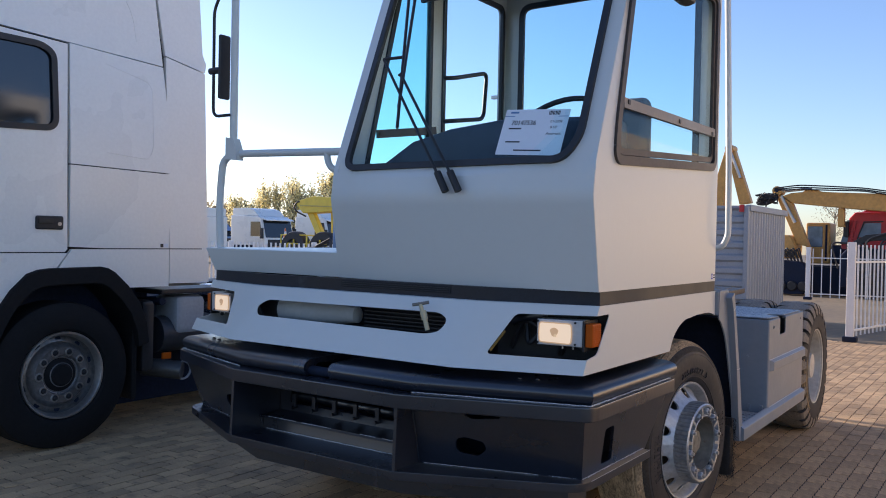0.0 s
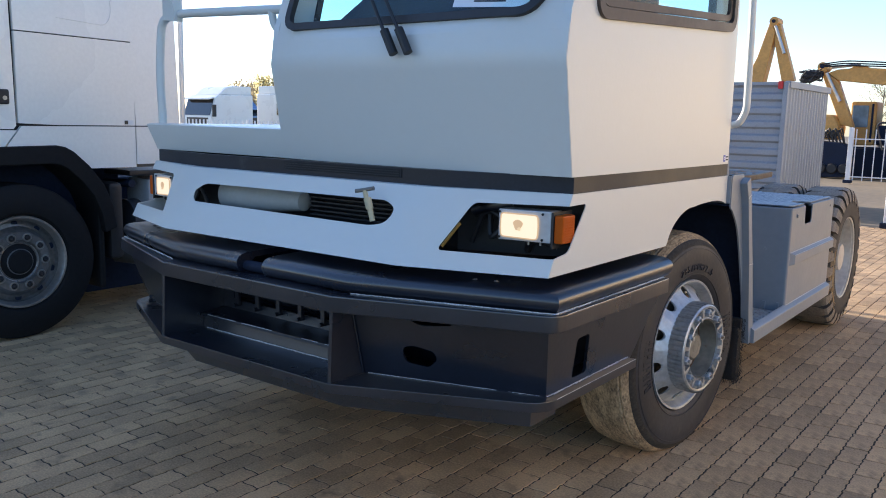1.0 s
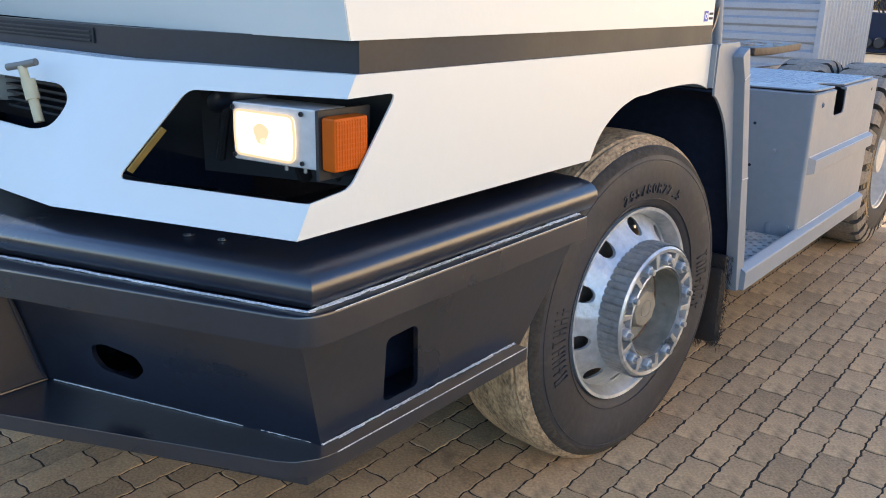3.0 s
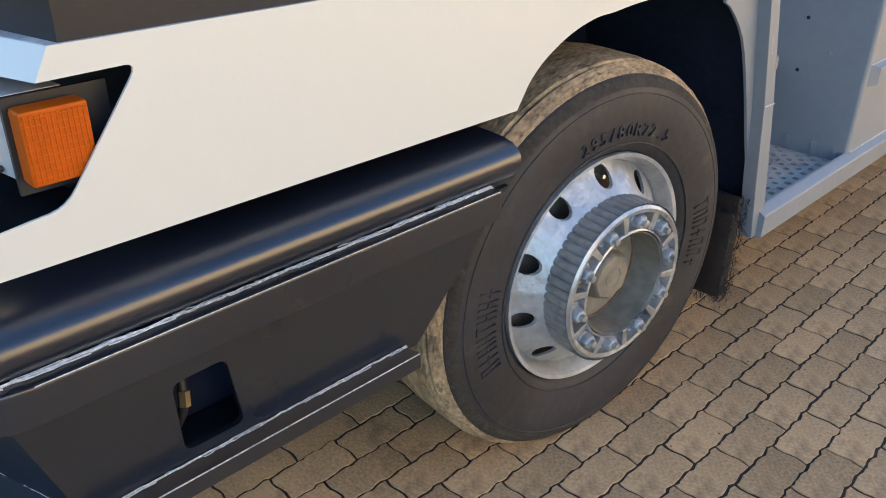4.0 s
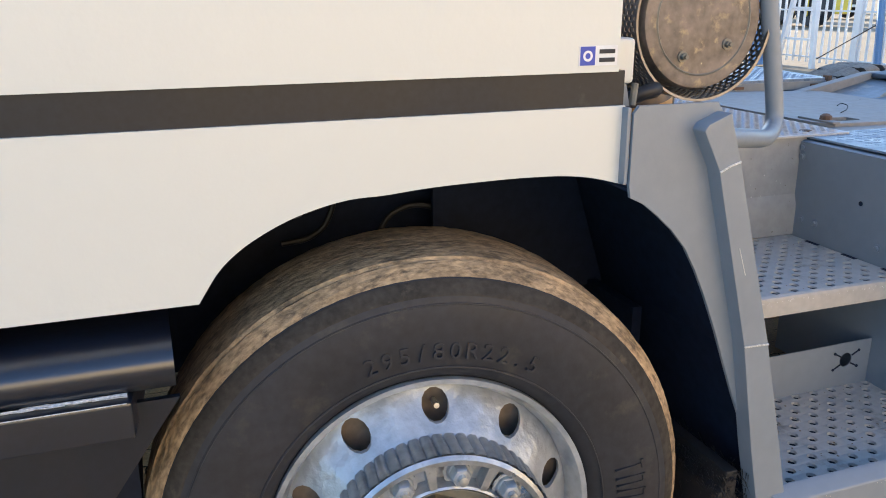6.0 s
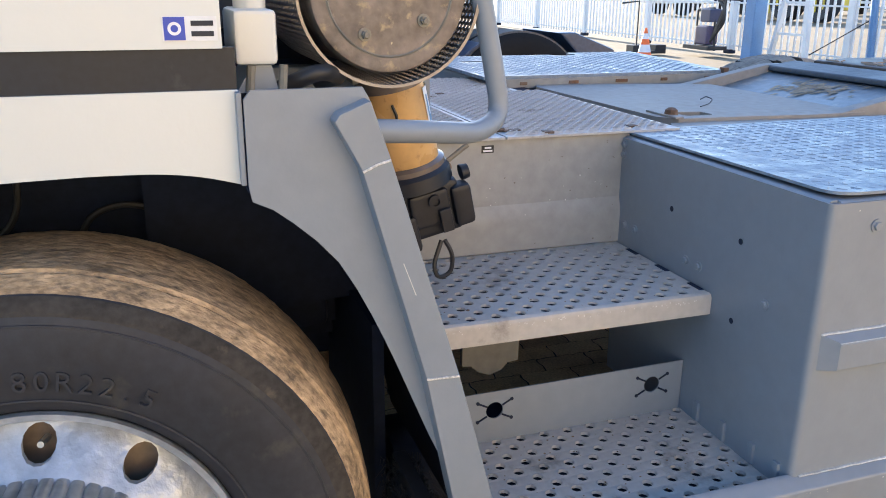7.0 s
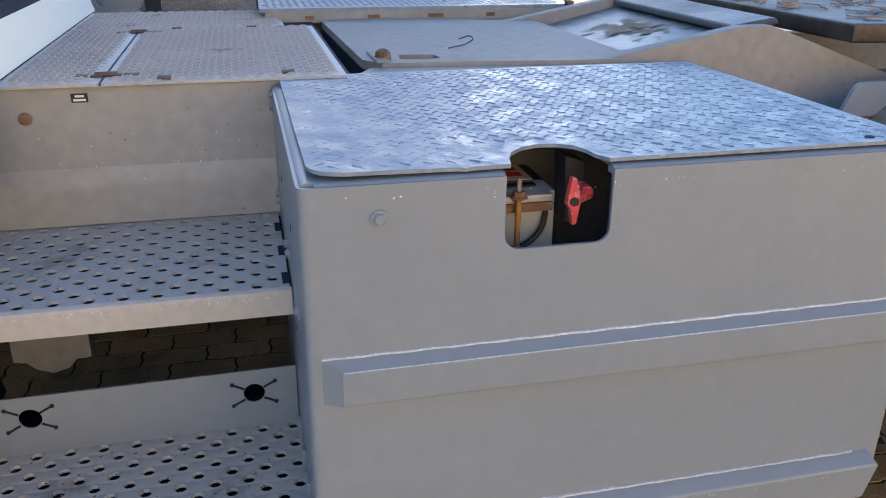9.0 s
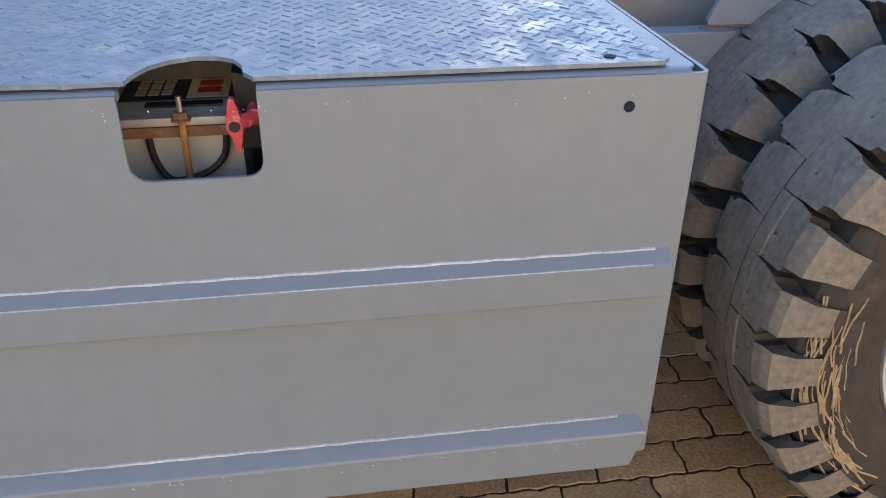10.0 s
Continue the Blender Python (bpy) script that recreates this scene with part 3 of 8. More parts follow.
# head lamps in black recesses
OCHRE = material("ochre_edge_paint", (0.27, 0.18, 0.045), 0.6, vary=0.2)
for s in (1, -1):
    pit = part("lamp_recess", prism([(s * 0.70, 0.20), (s * 1.17, 0.36), (s * 1.17, 0.38), (s * 0.70, 0.24)], "z", 1.04, 1.27), BLACK, tractor)
    for k, (x0, z0, x1, z1) in enumerate(((0.78, 1.08, 0.96, 1.22), (0.84, 1.26, 0.93, 1.09), (1.0, 1.07, 1.14, 1.13))):
        part("hose", tube([(s * x0, 0.185 + 0.02 * k, z0), (s * (x0 * 0.6 + x1 * 0.4), 0.16, z1), (s * x1, 0.19, (z0 + z1) / 2)], 0.010 + 0.003 * k, n=8, bend=0.05), BLACK, pit)
    lip = [skin(s * on_front(x, z)[0], z, 0.012) for x, z in ((0.848, 1.170), (0.832, 1.135), (0.812, 1.090))]
    part("recess_lip", sweep(lip, [(-0.002, -0.006), (-0.002, 0.008), (0.002, 0.008), (0.002, -0.006)], up=(0, 1, 0)), OCHRE, pit, "ochre inner edge of the lamp opening")
    part("air_hose", tube([(s * 0.80, 0.17, 1.20), (s * 0.87, 0.15, 1.225), (s * 0.95, 0.19, 1.235)], 0.022, n=12, bend=0.06), BUMPER, pit)
    part("recess_roof", prism([(s * 0.75, 0.06), (s * 1.19, 0.18), (s * 1.19, 0.38), (s * 0.75, 0.25)], "z", 1.262, 1.268), BLACK, pit)
    lamp = part("headlight", prism([(s * 0.955, 0.090), (s * 1.148, 0.122), (s * 1.148, 0.20), (s * 0.955, 0.17)], "z", 1.117, 1.226, bevel=0.004), material("lamp_grey", (0.5, 0.5, 0.5), 0.4, metal=0.3), tractor, "rectangular headlight in grey frame, switched on")
    a, w = Vector((s * 0.955, 0.0875, 0)), Vector((s * 0.193, 0.032, 0)).normalized()
    lens = round_poly([(0.014, 1.131), (0.150, 1.127), (0.153, 1.17), (0.150, 1.211), (0.014, 1.213), (0.011, 1.17)], 0.012)
    bulge = lambda u, v, d, a=a, w=w: Vector((*(a + w * u).xy, v)) + Vector((0, -0.008 * (1 - ((u - 0.082) / 0.086) ** 2) + d, 0))
    part("lens", plate(lens, [], bulge, 0.004), LIT, lamp, "glowing warm headlight lens")
    core = lambda r, x, z: [(0.082 + x + r * (1 + 0.18 * math.sin(3 * q + z * 90)) * math.cos(q), 1.172 + z + 1.1 * r * math.sin(q)) for q in (math.tau * k / 18 for k in range(18))]
    shade = glow("bulb_shade", (1.0, 0.66, 0.34), 0.27)
    bulb = part("bulb", plate(core(0.017, -0.002, 0.002), [], lambda u, v, d, g=bulge: g(u, v, d) + Vector((0, -0.0012, 0)), 0.001), shade, lamp, "darker bulb cap behind the lens")
    part("bulb_tip", plate(core(0.006, 0.004, -0.012), [], lambda u, v, d, g=bulge: g(u, v, d) + Vector((0, -0.0024, 0)), 0.001), glow("bulb_tip", (1.0, 0.74, 0.40), 0.36), bulb)
    part("lens_ring", sweep([bulge(u, v, -0.001) for u, v in lens + lens[:1]], [(-0.0022, -0.001), (-0.0022, 0.0015), (0.0022, 0.0015), (0.0022, -0.001)], up=(0, 1, 0), caps=False), shade, lamp, "warm moulded rim of the lens")
    for u in (0.005, 0.166):
        for v in (1.127, 1.216):
            part("screw", bolt(tuple(a + w * u + Vector((0, 0.001, v))), "y", 0.003, -0.003), BLACK, lamp)
    for u in (0.10, 0.145):
        part("adjuster", tube([tuple(a + w * u + Vector((0, 0.03, 1.118))), tuple(a + w * u + Vector((0, 0.03, 1.103)))], 0.004, n=6), STEEL, lamp)
    ind = part("indicator", block(min(s * 1.158, s * 1.193), max(s * 1.158, s * 1.193), 0.125, 0.21, 1.118, 1.215, 0.006), AMBER, tractor, "amber indicator lens")
    for k in range(12):
        part("lens_rib", tube([(s * 1.1925, 0.131 + 0.0065 * k, 1.124), (s * 1.1925, 0.131 + 0.0065 * k, 1.209)], 0.0017, n=6), AMBER, ind)
    for k in range(9):
        part("lens_rib", tube([(s * 1.1925, 0.129, 1.129 + 0.0095 * k), (s * 1.1925, 0.206, 1.129 + 0.0095 * k)], 0.0013, n=6), AMBER, ind)
    part("indicator_bracket", block(min(s * 1.15, s * 1.158), max(s * 1.15, s * 1.158), 0.12, 0.25, 1.10, 1.225), BLACK, ind)

# black band between the panels
band = [(1.2, 1.757), (1.2, 0.182), (0.68, 0.060), (-0.68, 0.060), (-1.2, 0.182), (-1.2, 1.0)]
band_ob = part("black_band", sweep([(x, y, 1.312) for x, y in band], [(0.007, -0.026), (0.007, 0.034), (0.03, 0.034), (0.03, -0.026)]), STRIPE, tractor)
part("band_vent", block(-0.12, 0.53, 0.063, 0.069, 1.308, 1.340, 0.001), SEAMBLACK, band_ob)
for k in range(3):
    part("vent_slat", block(-0.11, 0.52, 0.060, 0.064, 1.312 + 0.009 * k, 1.315 + 0.009 * k), BLACK, band_ob)

# cab
CX0, CX1 = -0.22, 1.2


def face(x, z):
    """Depth of the cab front at a height: it leans out to the sill and then back."""
    y = 0.166 - 0.076 * (z - 1.34) / 0.4 if z < 1.74 else 0.09 + 0.02 * (z - 1.74) / 0.15 if z < 1.89 else 0.11 + 0.385 * (z - 1.89)
    return y - 0.05 * (1 - min(abs(x - 0.5) / 0.75, 1) ** 2)


def wave(points, k=6):
    out = []
    for p, q in zip(points, points[1:] + points[:1]):
        out += [(p[0] + (q[0] - p[0]) * j / k, p[1] + (q[1] - p[1]) * j / k) for j in range(k)]
    return out


def front(u, v, d):
    return Vector((u, face(u, v) + d, v))


def front_sheet(levels, x0, x1, d, n=10):
    """A strip of the cab front between heights, as a curved grid with thickness."""
    b = bmesh.new()
    grid = [[[b.verts.new(front(x0 + (x1 - x0) * i / n, z, e)) for i in range(n + 1)] for z in levels] for e in (0.0, d)]
    for g in grid:
        for r, q in zip(g, g[1:]):
            for i in range(n):
                b.faces.new((r[i], r[i + 1], q[i + 1], q[i]))
    for e in (0, -1):
        for i in range(n):
            b.faces.new((grid[0][e][i], grid[0][e][i + 1], grid[1][e][i + 1], grid[1][e][i]))
        for j in range(len(levels) - 1):
            k = 0 if e == 0 else n
            b.faces.new((grid[0][j][k], grid[0][j + 1][k], grid[1][j + 1][k], grid[1][j][k]))
    return b


cab_front = part("cab_front", front_sheet([1.345, 1.45, 1.6, 1.70, 1.74, 1.78, 1.83], CX0, CX1 - 0.0015, 0.03), WHITE, tractor, "white painted cab front")
glass_edge = round_poly([(-0.13, 1.885), (1.06, 1.885), (1.12, 1.98), (1.13, 2.95), (-0.13, 2.95)], 0.07, 6)
sheet = wave([(CX0, 1.83), (CX1 - 0.0015, 1.83), (CX1 - 0.0015, 3.17), (CX0, 3.17)], 10)
part("windscreen_surround", plate(sheet, [glass_edge], front, 0.03), WHITE, cab_front, smooth=25)
part("windscreen_seal", sweep([front(u, v, -0.004) for u, v in glass_edge + glass_edge[:1]], [(-0.017, -0.012), (-0.017, 0.012), (0.012, 0.012), (0.012, -0.012)], up=(0, -1, 0.3), caps=False), BLACK, cab_front)
part("windscreen", plate(glass_edge, [], lambda u, v, d: front(u, v, d + 0.010), 0.004), GLASS, cab_front).visible_shadow = False
side_hole = round_poly([(0.29, 1.90), (1.66, 1.98), (1.66, 2.92), (0.50, 2.92), (0.305, 2.05)], 0.06, 6)
flank = [(face(CX1, 1.345) + 0.002, 1.345), (1.74, 1.345), (1.74, 3.17), (face(CX1, 3.17) + 0.002, 3.17), (face(CX1, 1.89) + 0.002, 1.89), (face(CX1, 1.74) + 0.002, 1.74)]
cab_side = part("cab_side", plate(flank, [side_hole], lambda u, v, d: Vector((CX1 - d, u, v)), 0.03), WHITE, tractor, "white painted cab side")
FRAMEM = material("worn_window_frame", (0.075, 0.06, 0.052), 0.5, metal=0.3, vary=0.2)
part("window_seal", sweep([Vector((CX1 + 0.003, u, v)) for u, v in side_hole + side_hole[:1]], [(-0.02, -0.01), (-0.02, 0.01), (0.02, 0.01), (0.02, -0.01)], up=(1, 0, 0), caps=False), FRAMEM, cab_side)
inner = round_poly([(0.33, 1.94), (1.63, 2.02), (1.63, 2.90), (0.52, 2.90), (0.335, 2.07)], 0.05, 6)
part("inner_frame", sweep([Vector((CX1 - 0.006, u, v)) for u, v in inner + inner[:1]], [(-0.014, -0.008), (-0.014, 0.008), (0.014, 0.008), (0.014, -0.008)], up=(1, 0, 0), caps=False), FRAMEM, cab_side)
part("side_glass", plate(side_hole, [], lambda u, v, d: Vector((CX1 - 0.014 - d, u, v)), 0.004), GLASS, cab_side).visible_shadow = False
rail = part("window_rail", sweep([(1.203, 0.35, 2.150), (1.203, 1.63, 2.168)], [(-0.01, -0.022), (-0.01, 0.022), (0.01, 0.022), (0.01, -0.022)]), material("rail_aluminium", (0.21, 0.185, 0.165), 0.45, metal=0.5), cab_side)
for y in (0.40, 1.05, 1.58):
    part("rail_catch", block(1.212, 1.217, y - 0.012, y + 0.012, 2.148, 2.168, 0.002), BLACK, rail)
far_holes = [round_poly([(0.31, 1.90), (0.865, 1.95), (0.865, 3.04), (0.615, 3.04)], 0.05), round_poly([(1.0, 1.75), (1.665, 1.75), (1.665, 3.06), (1.0, 3.06)], 0.05)]
far_side = part("cab_far_side", plate(flank, far_holes, lambda u, v, d: Vector((CX0 + d, u, v)), 0.03), WHITE, tractor)
for i, h in enumerate(far_holes):
    part("far_window_seal", sweep([Vector((CX0 + 0.03, u, v)) for u, v in h + h[:1]], [(-0.015, -0.01), (-0.015, 0.01), (0.015, 0.01), (0.015, -0.01)], up=(1, 0, 0), caps=False), BLACK, far_side)
part("far_glass", plate(far_holes[0], [], lambda u, v, d: Vector((CX0 + 0.012 + d, u, v)), 0.004), glass("teal_glass", (0.45, 0.84, 0.86)), far_side).visible_shadow = False
part("far_handrail", tube([(-0.19, 1.0, 2.495), (-0.14, 1.05, 2.50), (-0.14, 1.40, 2.59), (-0.14, 1.37, 2.30), (-0.14, 1.03, 2.245), (-0.19, 1.0, 2.24)], 0.013, bend=0.05), BLACK, far_side)
part("door_bar", sweep([(-0.2, 0.42, 2.10), (-0.2, 0.94, 2.18)], [(-0.012, -0.022), (-0.012, 0.022), (0.012, 0.022), (0.012, -0.022)]), FRAMEM, far_side)
back_holes = [round_poly([(-0.07, 1.85), (1.08, 1.85), (1.08, 3.06), (-0.07, 3.06)], 0.07)]
back = part("cab_back", plate([(CX0 + 0.031, 1.345), (CX1 - 0.031, 1.345), (CX1 - 0.031, 3.17), (CX0 + 0.031, 3.17)], back_holes, lambda u, v, d: Vector((u, 1.74 - d, v)), 0.03), WHITE, tractor)
part("back_seal", sweep([Vector((u, 1.708, v)) for u, v in back_holes[0] + back_holes[0][:1]], [(-0.018, -0.01), (-0.018, 0.01), (0.018, 0.01), (0.018, -0.01)], up=(0, 1, 0), caps=False), BLACK, back)
part("back_glass", plate(back_holes[0], [], lambda u, v, d: Vector((u, 1.725 - d, v)), 0.004), GLASS, back).visible_shadow = False
part("cab_roof", block(CX0, CX1, 0.55, 1.75, 3.15, 3.22, 0.02), WHITE, tractor)
part("sun_visor", sweep([(0.0, 0.52, 2.86), (0.5, 0.50, 2.86)], [(-0.01, -0.07), (-0.01, 0.07), (0.01, 0.07), (0.01, -0.07)]), BLACK, tractor)
part("cab_floor", block(CX0 + 0.03, CX1 - 0.03, 0.2, 1.7, 1.345, 1.4), DARK, tractor)
DASH = material("blue_grey_dash", (0.06, 0.075, 0.10), 0.6, vary=0.1)
dash = part("dashboard", prism([(-0.17, 1.5), (1.15, 1.5), (1.15, 2.10), (0.62, 2.12), (0.30, 2.09), (0.08, 2.04), (-0.06, 1.96), (-0.17, 1.90)], "y", 0.34, 0.56, bevel=0.03), DASH, tractor, "dark blue-grey dashboard")
part("dash_ledge", block(-0.17, 1.15, 0.16, 0.36, 1.5, 1.86, 0.02), DASH, dash)
wheel_c = Vector((0.755, 0.66, 2.15))
part("steering_wheel", tube([wheel_c + Vector((0.19 * math.cos(radians(a)), 0.14 * math.sin(radians(a)), 0.12 * math.sin(radians(a)))) for a in range(0, 361, 15)], 0.014), BLACK, tractor)
seat = part("driver_seat", block(0.45, 0.95, 1.05, 1.5, 1.4, 1.85, 0.06), BLACK, tractor)
part("backrest", block(0.50, 0.88, 1.47, 1.58, 1.8, 2.38, 0.055, seg=4), DASH, seat)
# paper in the windscreen
PAPER = material("white_paper", (0.75, 0.77, 0.8), 0.7, vary=0.02)
INK = material("black_ink", (0.03, 0.03, 0.035), 0.7)
tilt = radians(-3)


def on_paper(u, v, d):
    q = Vector((0.883 + u * math.cos(tilt) - v * math.sin(tilt), 0, 2.015 + u * math.sin(tilt) + v * math.cos(tilt)))
    return front(q.x, q.z, 0.024 + d)


paper = part("info_sheet", plate(round_poly(wave([(-0.155, -0.10), (0.15, -0.10), (0.15, 0.105), (-0.155, 0.105)], 4), 0.003), [], on_paper, 0.001), PAPER, tractor, "white printed stock sheet behind the windscreen")
for body, size, u, v in (("70147536", 0.030, -0.055, 0.043), ("Automatic", 0.0165, 0.098, -0.004), ("01-2008", 0.0165, 0.098, 0.050), ("8 HP", 0.0165, 0.092, 0.024)):
    for shift in (0.0, 0.0011) if size > 0.02 else (0.0,):
        t = lettering(body, size, 0.0004)
        for q in t.verts:
            q.co = on_paper(u + q.co.x + shift, v + q.co.y, -0.0006 - 0.05 * shift)
        part("print", t, INK, paper)
for u0, u1, v, h, mat in ((-0.155, 0.15, 0.072, 0.003, BLUE), (-0.12, -0.06, 0.015, 0.006, INK), (-0.12, -0.05, -0.045, 0.006, INK), (-0.07, 0.06, -0.082, 0.006, INK), (-0.13, -0.09, 0.087, 0.008, BLUE)):
    part("printed_bar", plate([(u0, v), (u1, v), (u1, v + h), (u0, v + h)], [], lambda a, c, d: on_paper(a, c, d - 0.001), 0.0006), mat, paper)
for k in range(9):
    part("printed_bar", plate([(0.055 + 0.006 * k, 0.08), (0.058 + 0.006 * k + 0.001 * (k % 2), 0.08), (0.058 + 0.006 * k + 0.001 * (k % 2), 0.098), (0.055 + 0.006 * k, 0.098)], [], lambda a, c, d: on_paper(a, c, d - 0.001), 0.0006), INK, paper)
# wipers
for (x0, z0), (x1, z1), blade in (((0.515, 1.772), (-0.045, 2.45), ((-0.03, 2.90), (0.162, 2.075))), ((0.583, 1.774), (0.104, 2.353), ((0.03, 2.86), (0.135, 2.18)))):
    arm = part("wiper", tube([front(x0, z0, -0.03), front(x0 - 0.06, z0 + 0.10, -0.035), front(x1, z1, -0.035)], 0.007, n=8), BLACK, tractor, "black windscreen wiper")
    part("wiper_cap", tube([front(x0 + 0.008, z0 - 0.012, -0.025), front(x0 - 0.04, z0 + 0.075, -0.035)], 0.017, n=10), BLACK, arm)
    part("wiper_blade", tube([front(blade[0][0], blade[0][1], -0.018), front(blade[1][0], blade[1][1], -0.018)], 0.008, n=6), BLACK, arm)
    part("wiper_link", tube([front(x1, z1, -0.035), front((blade[0][0] + blade[1][0]) / 2, z1, -0.02)], 0.008, n=6), BLACK, arm)
# low shelf beside the cab, rail and mirror mast
shelf = part("side_shelf", prism([(0.163, 1.345), (0.138, 1.47), (0.16, 1.475), (1.2, 1.475), (1.2, 1.345)], "x", -1.2, CX0, bevel=0.003), WHITE, tractor, "white engine shelf beside the cab")
b = shelf.data
for v in b.vertices:
    if v.co.x < -1.0:
        v.co.x -= 0.055 * (v.co.z - 1.345) / 0.13
        v.co.y += 0.02
mast = part("mirror_mast", tube([(-1.115, 0.23, 2.0), (-1.12, 0.23, 3.3)], 0.022), WHITE, tractor, "white tubular mirror mast")
part("guard_rail", tube([(-1.2, 0.22, 1.46), (-1.215, 0.22, 1.75), (-1.20, 0.23, 2.0), (-1.05, 0.24, 2.015), (-0.25, 0.30, 2.0)], 0.021, bend=0.09), WHITE, mast)
part("rail_strut", tube([(-0.44, 0.285, 2.0), (-0.42, 0.285, 1.92), (-0.24, 0.30, 1.86)], 0.018, bend=0.06), WHITE, mast)
part("mast_socket", prism([(-1.155, 1.985), (-1.06, 1.975), (-1.06, 2.03), (-1.09, 2.10), (-1.155, 2.11)], "y", 0.205, 0.255), WHITE, mast)
arm = part("mirror_arm", tube([(-1.12, 0.2, 2.235), (-1.26, 0.2, 2.235), (-1.265, 0.2, 2.86), (-1.2, 0.2, 2.95)], 0.009, bend=0.05), BLACK, mast)
part("mirror", block(-1.195, -1.17, 0.17, 0.25, 2.33, 2.70, 0.012), BLACK, arm)
part("mirror_clamp", tube([(-1.29, 0.2, 2.50), (-1.18, 0.2, 2.50)], 0.02, n=8), BLACK, arm)
part("side_mirror", block(1.36, 1.44, 0.36, 0.60, 2.585, 2.95, 0.03), BLACK, tractor)
part("grab_rail", tube([(1.18, 1.80, 1.53), (1.22, 1.80, 1.54), (1.25, 1.80, 1.60), (1.245, 1.80, 2.0), (1.215, 1.80, 2.98)], 0.017, bend=0.05), WHITE, tractor)
# small stickers on the cab side
st = part("sticker", block(1.2, 1.2012, 1.662, 1.735, 1.356, 1.389), material("sticker_white", (0.7, 0.7, 0.7), 0.4), tractor)
part("sticker_mark", block(1.2012, 1.2018, 1.664, 1.692, 1.357, 1.388), material("sticker_blue", (0.03, 0.06, 0.4), 0.4), st)
part("sticker_ring", lathe([(0.005, 0), (0.009, 0), (0.009, 0.0006), (0.005, 0.0006)], (1.2018, 1.678, 1.3725), "x", 20, closed=True), material("sticker_ring", (0.75, 0.75, 0.78), 0.4), st)
for z in (1.376, 1.362):
    part("sticker_bar", block(1.2012, 1.2018, 1.70, 1.73, z, z + 0.007), INK, st)


# ---- wheels ----
def fluted(x0, x1, at, r, depth, count, bm=None):
    """A short drum whose skin is fluted."""
    b = bmesh.new()
    n = count * 8
    wave = lambda j: 1 - 2 * (1 - abs(math.sin(math.pi * j * count / n))) ** 2
    ring = lambda x, k: [b.verts.new((x, at[1] + (r + k * depth * wave(j)) * math.cos(math.tau * j / n), at[2] + (r + k * depth * wave(j)) * math.sin(math.tau * j / n))) for j in range(n)]
    rings = [ring(x0, 0), ring(x0 + 0.006, 1), ring(x1 - 0.006, 1), ring(x1, 0.5)]
    for p, q in zip(rings, rings[1:]):
        for j in range(n):
            b.faces.new((p[j], p[(j + 1) % n], q[(j + 1) % n], q[j]))
    return join(bm, b)


C = (0.0, 1.425, 0.498)


def disc_with_holes(x_of, r0, r1, hole_r, hole_at, count, at, thick):
    """A dished wheel disc with round hand holes."""
    ring = lambda r, n=80: [(r * math.cos(math.tau * k / n), r * math.sin(math.tau * k / n)) for k in range(n)]
    holes = []
    for k in range(count):
        a = math.tau * (k + 0.45) / count
        holes.append([(hole_at * math.cos(a) + hole_r * math.cos(math.tau * j / 14), hole_at * math.sin(a) + hole_r * math.sin(math.tau * j / 14)) for j in range(14)])
    return plate(ring(r1), holes + [ring(r0, 60)], lambda u, v, d: Vector((x_of(math.hypot(u, v)) - d, at[1] + u, at[2] + v)), thick)


front_wheel = part("front_wheel", disc_with_holes(lambda r: 1.125 + 0.080 * (max(0.284 - r, 0) / 0.085) ** 1.25, 0.196, 0.284, 0.026, 0.250, 10, C, 0.01), SILVER, tractor, "silver steel wheel on a muddy tyre")
part("rim", lathe([(0.284, -0.12), (0.284, -0.04), (0.296, -0.012), (0.302, -0.002), (0.312, 0.0), (0.312, -0.012), (0.306, -0.016), (0.300, -0.05), (0.300, -0.12)], (1.175, C[1], C[2]), "x", 80, closed=True), SILVER, front_wheel)
CAST = material("cast_drum_metal", (0.46, 0.475, 0.49), 0.36, metal=0.75, vary=0.25, grain=45, stain=12, bump=0.0028, bump_scale=60, spots=(0.30, 0.30, 0.29), spot_amount=0.3)
drum = part("hub_drum", fluted(1.188, 1.262, C, 0.211, 0.0032, 58), CAST, front_wheel)
part("drum_face", lathe([(0.208, 0.0), (0.201, 0.006), (0.191, 0.004), (0.187, -0.026), (0.150, -0.028), (0.147, 0.001), (0.143, 0.004), (0.138, -0.02), (0.139, -0.115), (0.19, -0.10), (0.208, -0.05)], (1.261, C[1], C[2]), "x", 72, closed=True), CAST, drum)
part("hub_plate", lathe([(0.0, 0.0), (0.14, 0.0), (0.14, -0.02), (0.0, -0.02)], (1.172, C[1], C[2]), "x", 48), HUB, front_wheel, "dusty hub plate")
part("hub_bore", lathe([(0.1365, 0.088), (0.138, 0.088), (0.1385, 0.0), (0.136, 0.0)], (1.172, C[1], C[2]), "x", 60, closed=True), HUB, front_wheel, "dusty bore of the wheel drum")
part("hub_cap", lathe([(0.0, 0.052), (0.026, 0.052), (0.028, 0.050), (0.030, 0.052), (0.058, 0.050), (0.067, 0.040), (0.069, 0.020), (0.074, 0.016), (0.076, 0.0), (0.0, 0.0)], (1.172, C[1], C[2]), "x", 8), HUB, front_wheel)
part("rust_ring", lathe([(0.132, 0.0), (0.140, 0.002), (0.140, -0.01), (0.132, -0.01)], (1.175, C[1], C[2]), "x", 48, closed=True), RUST, front_wheel)
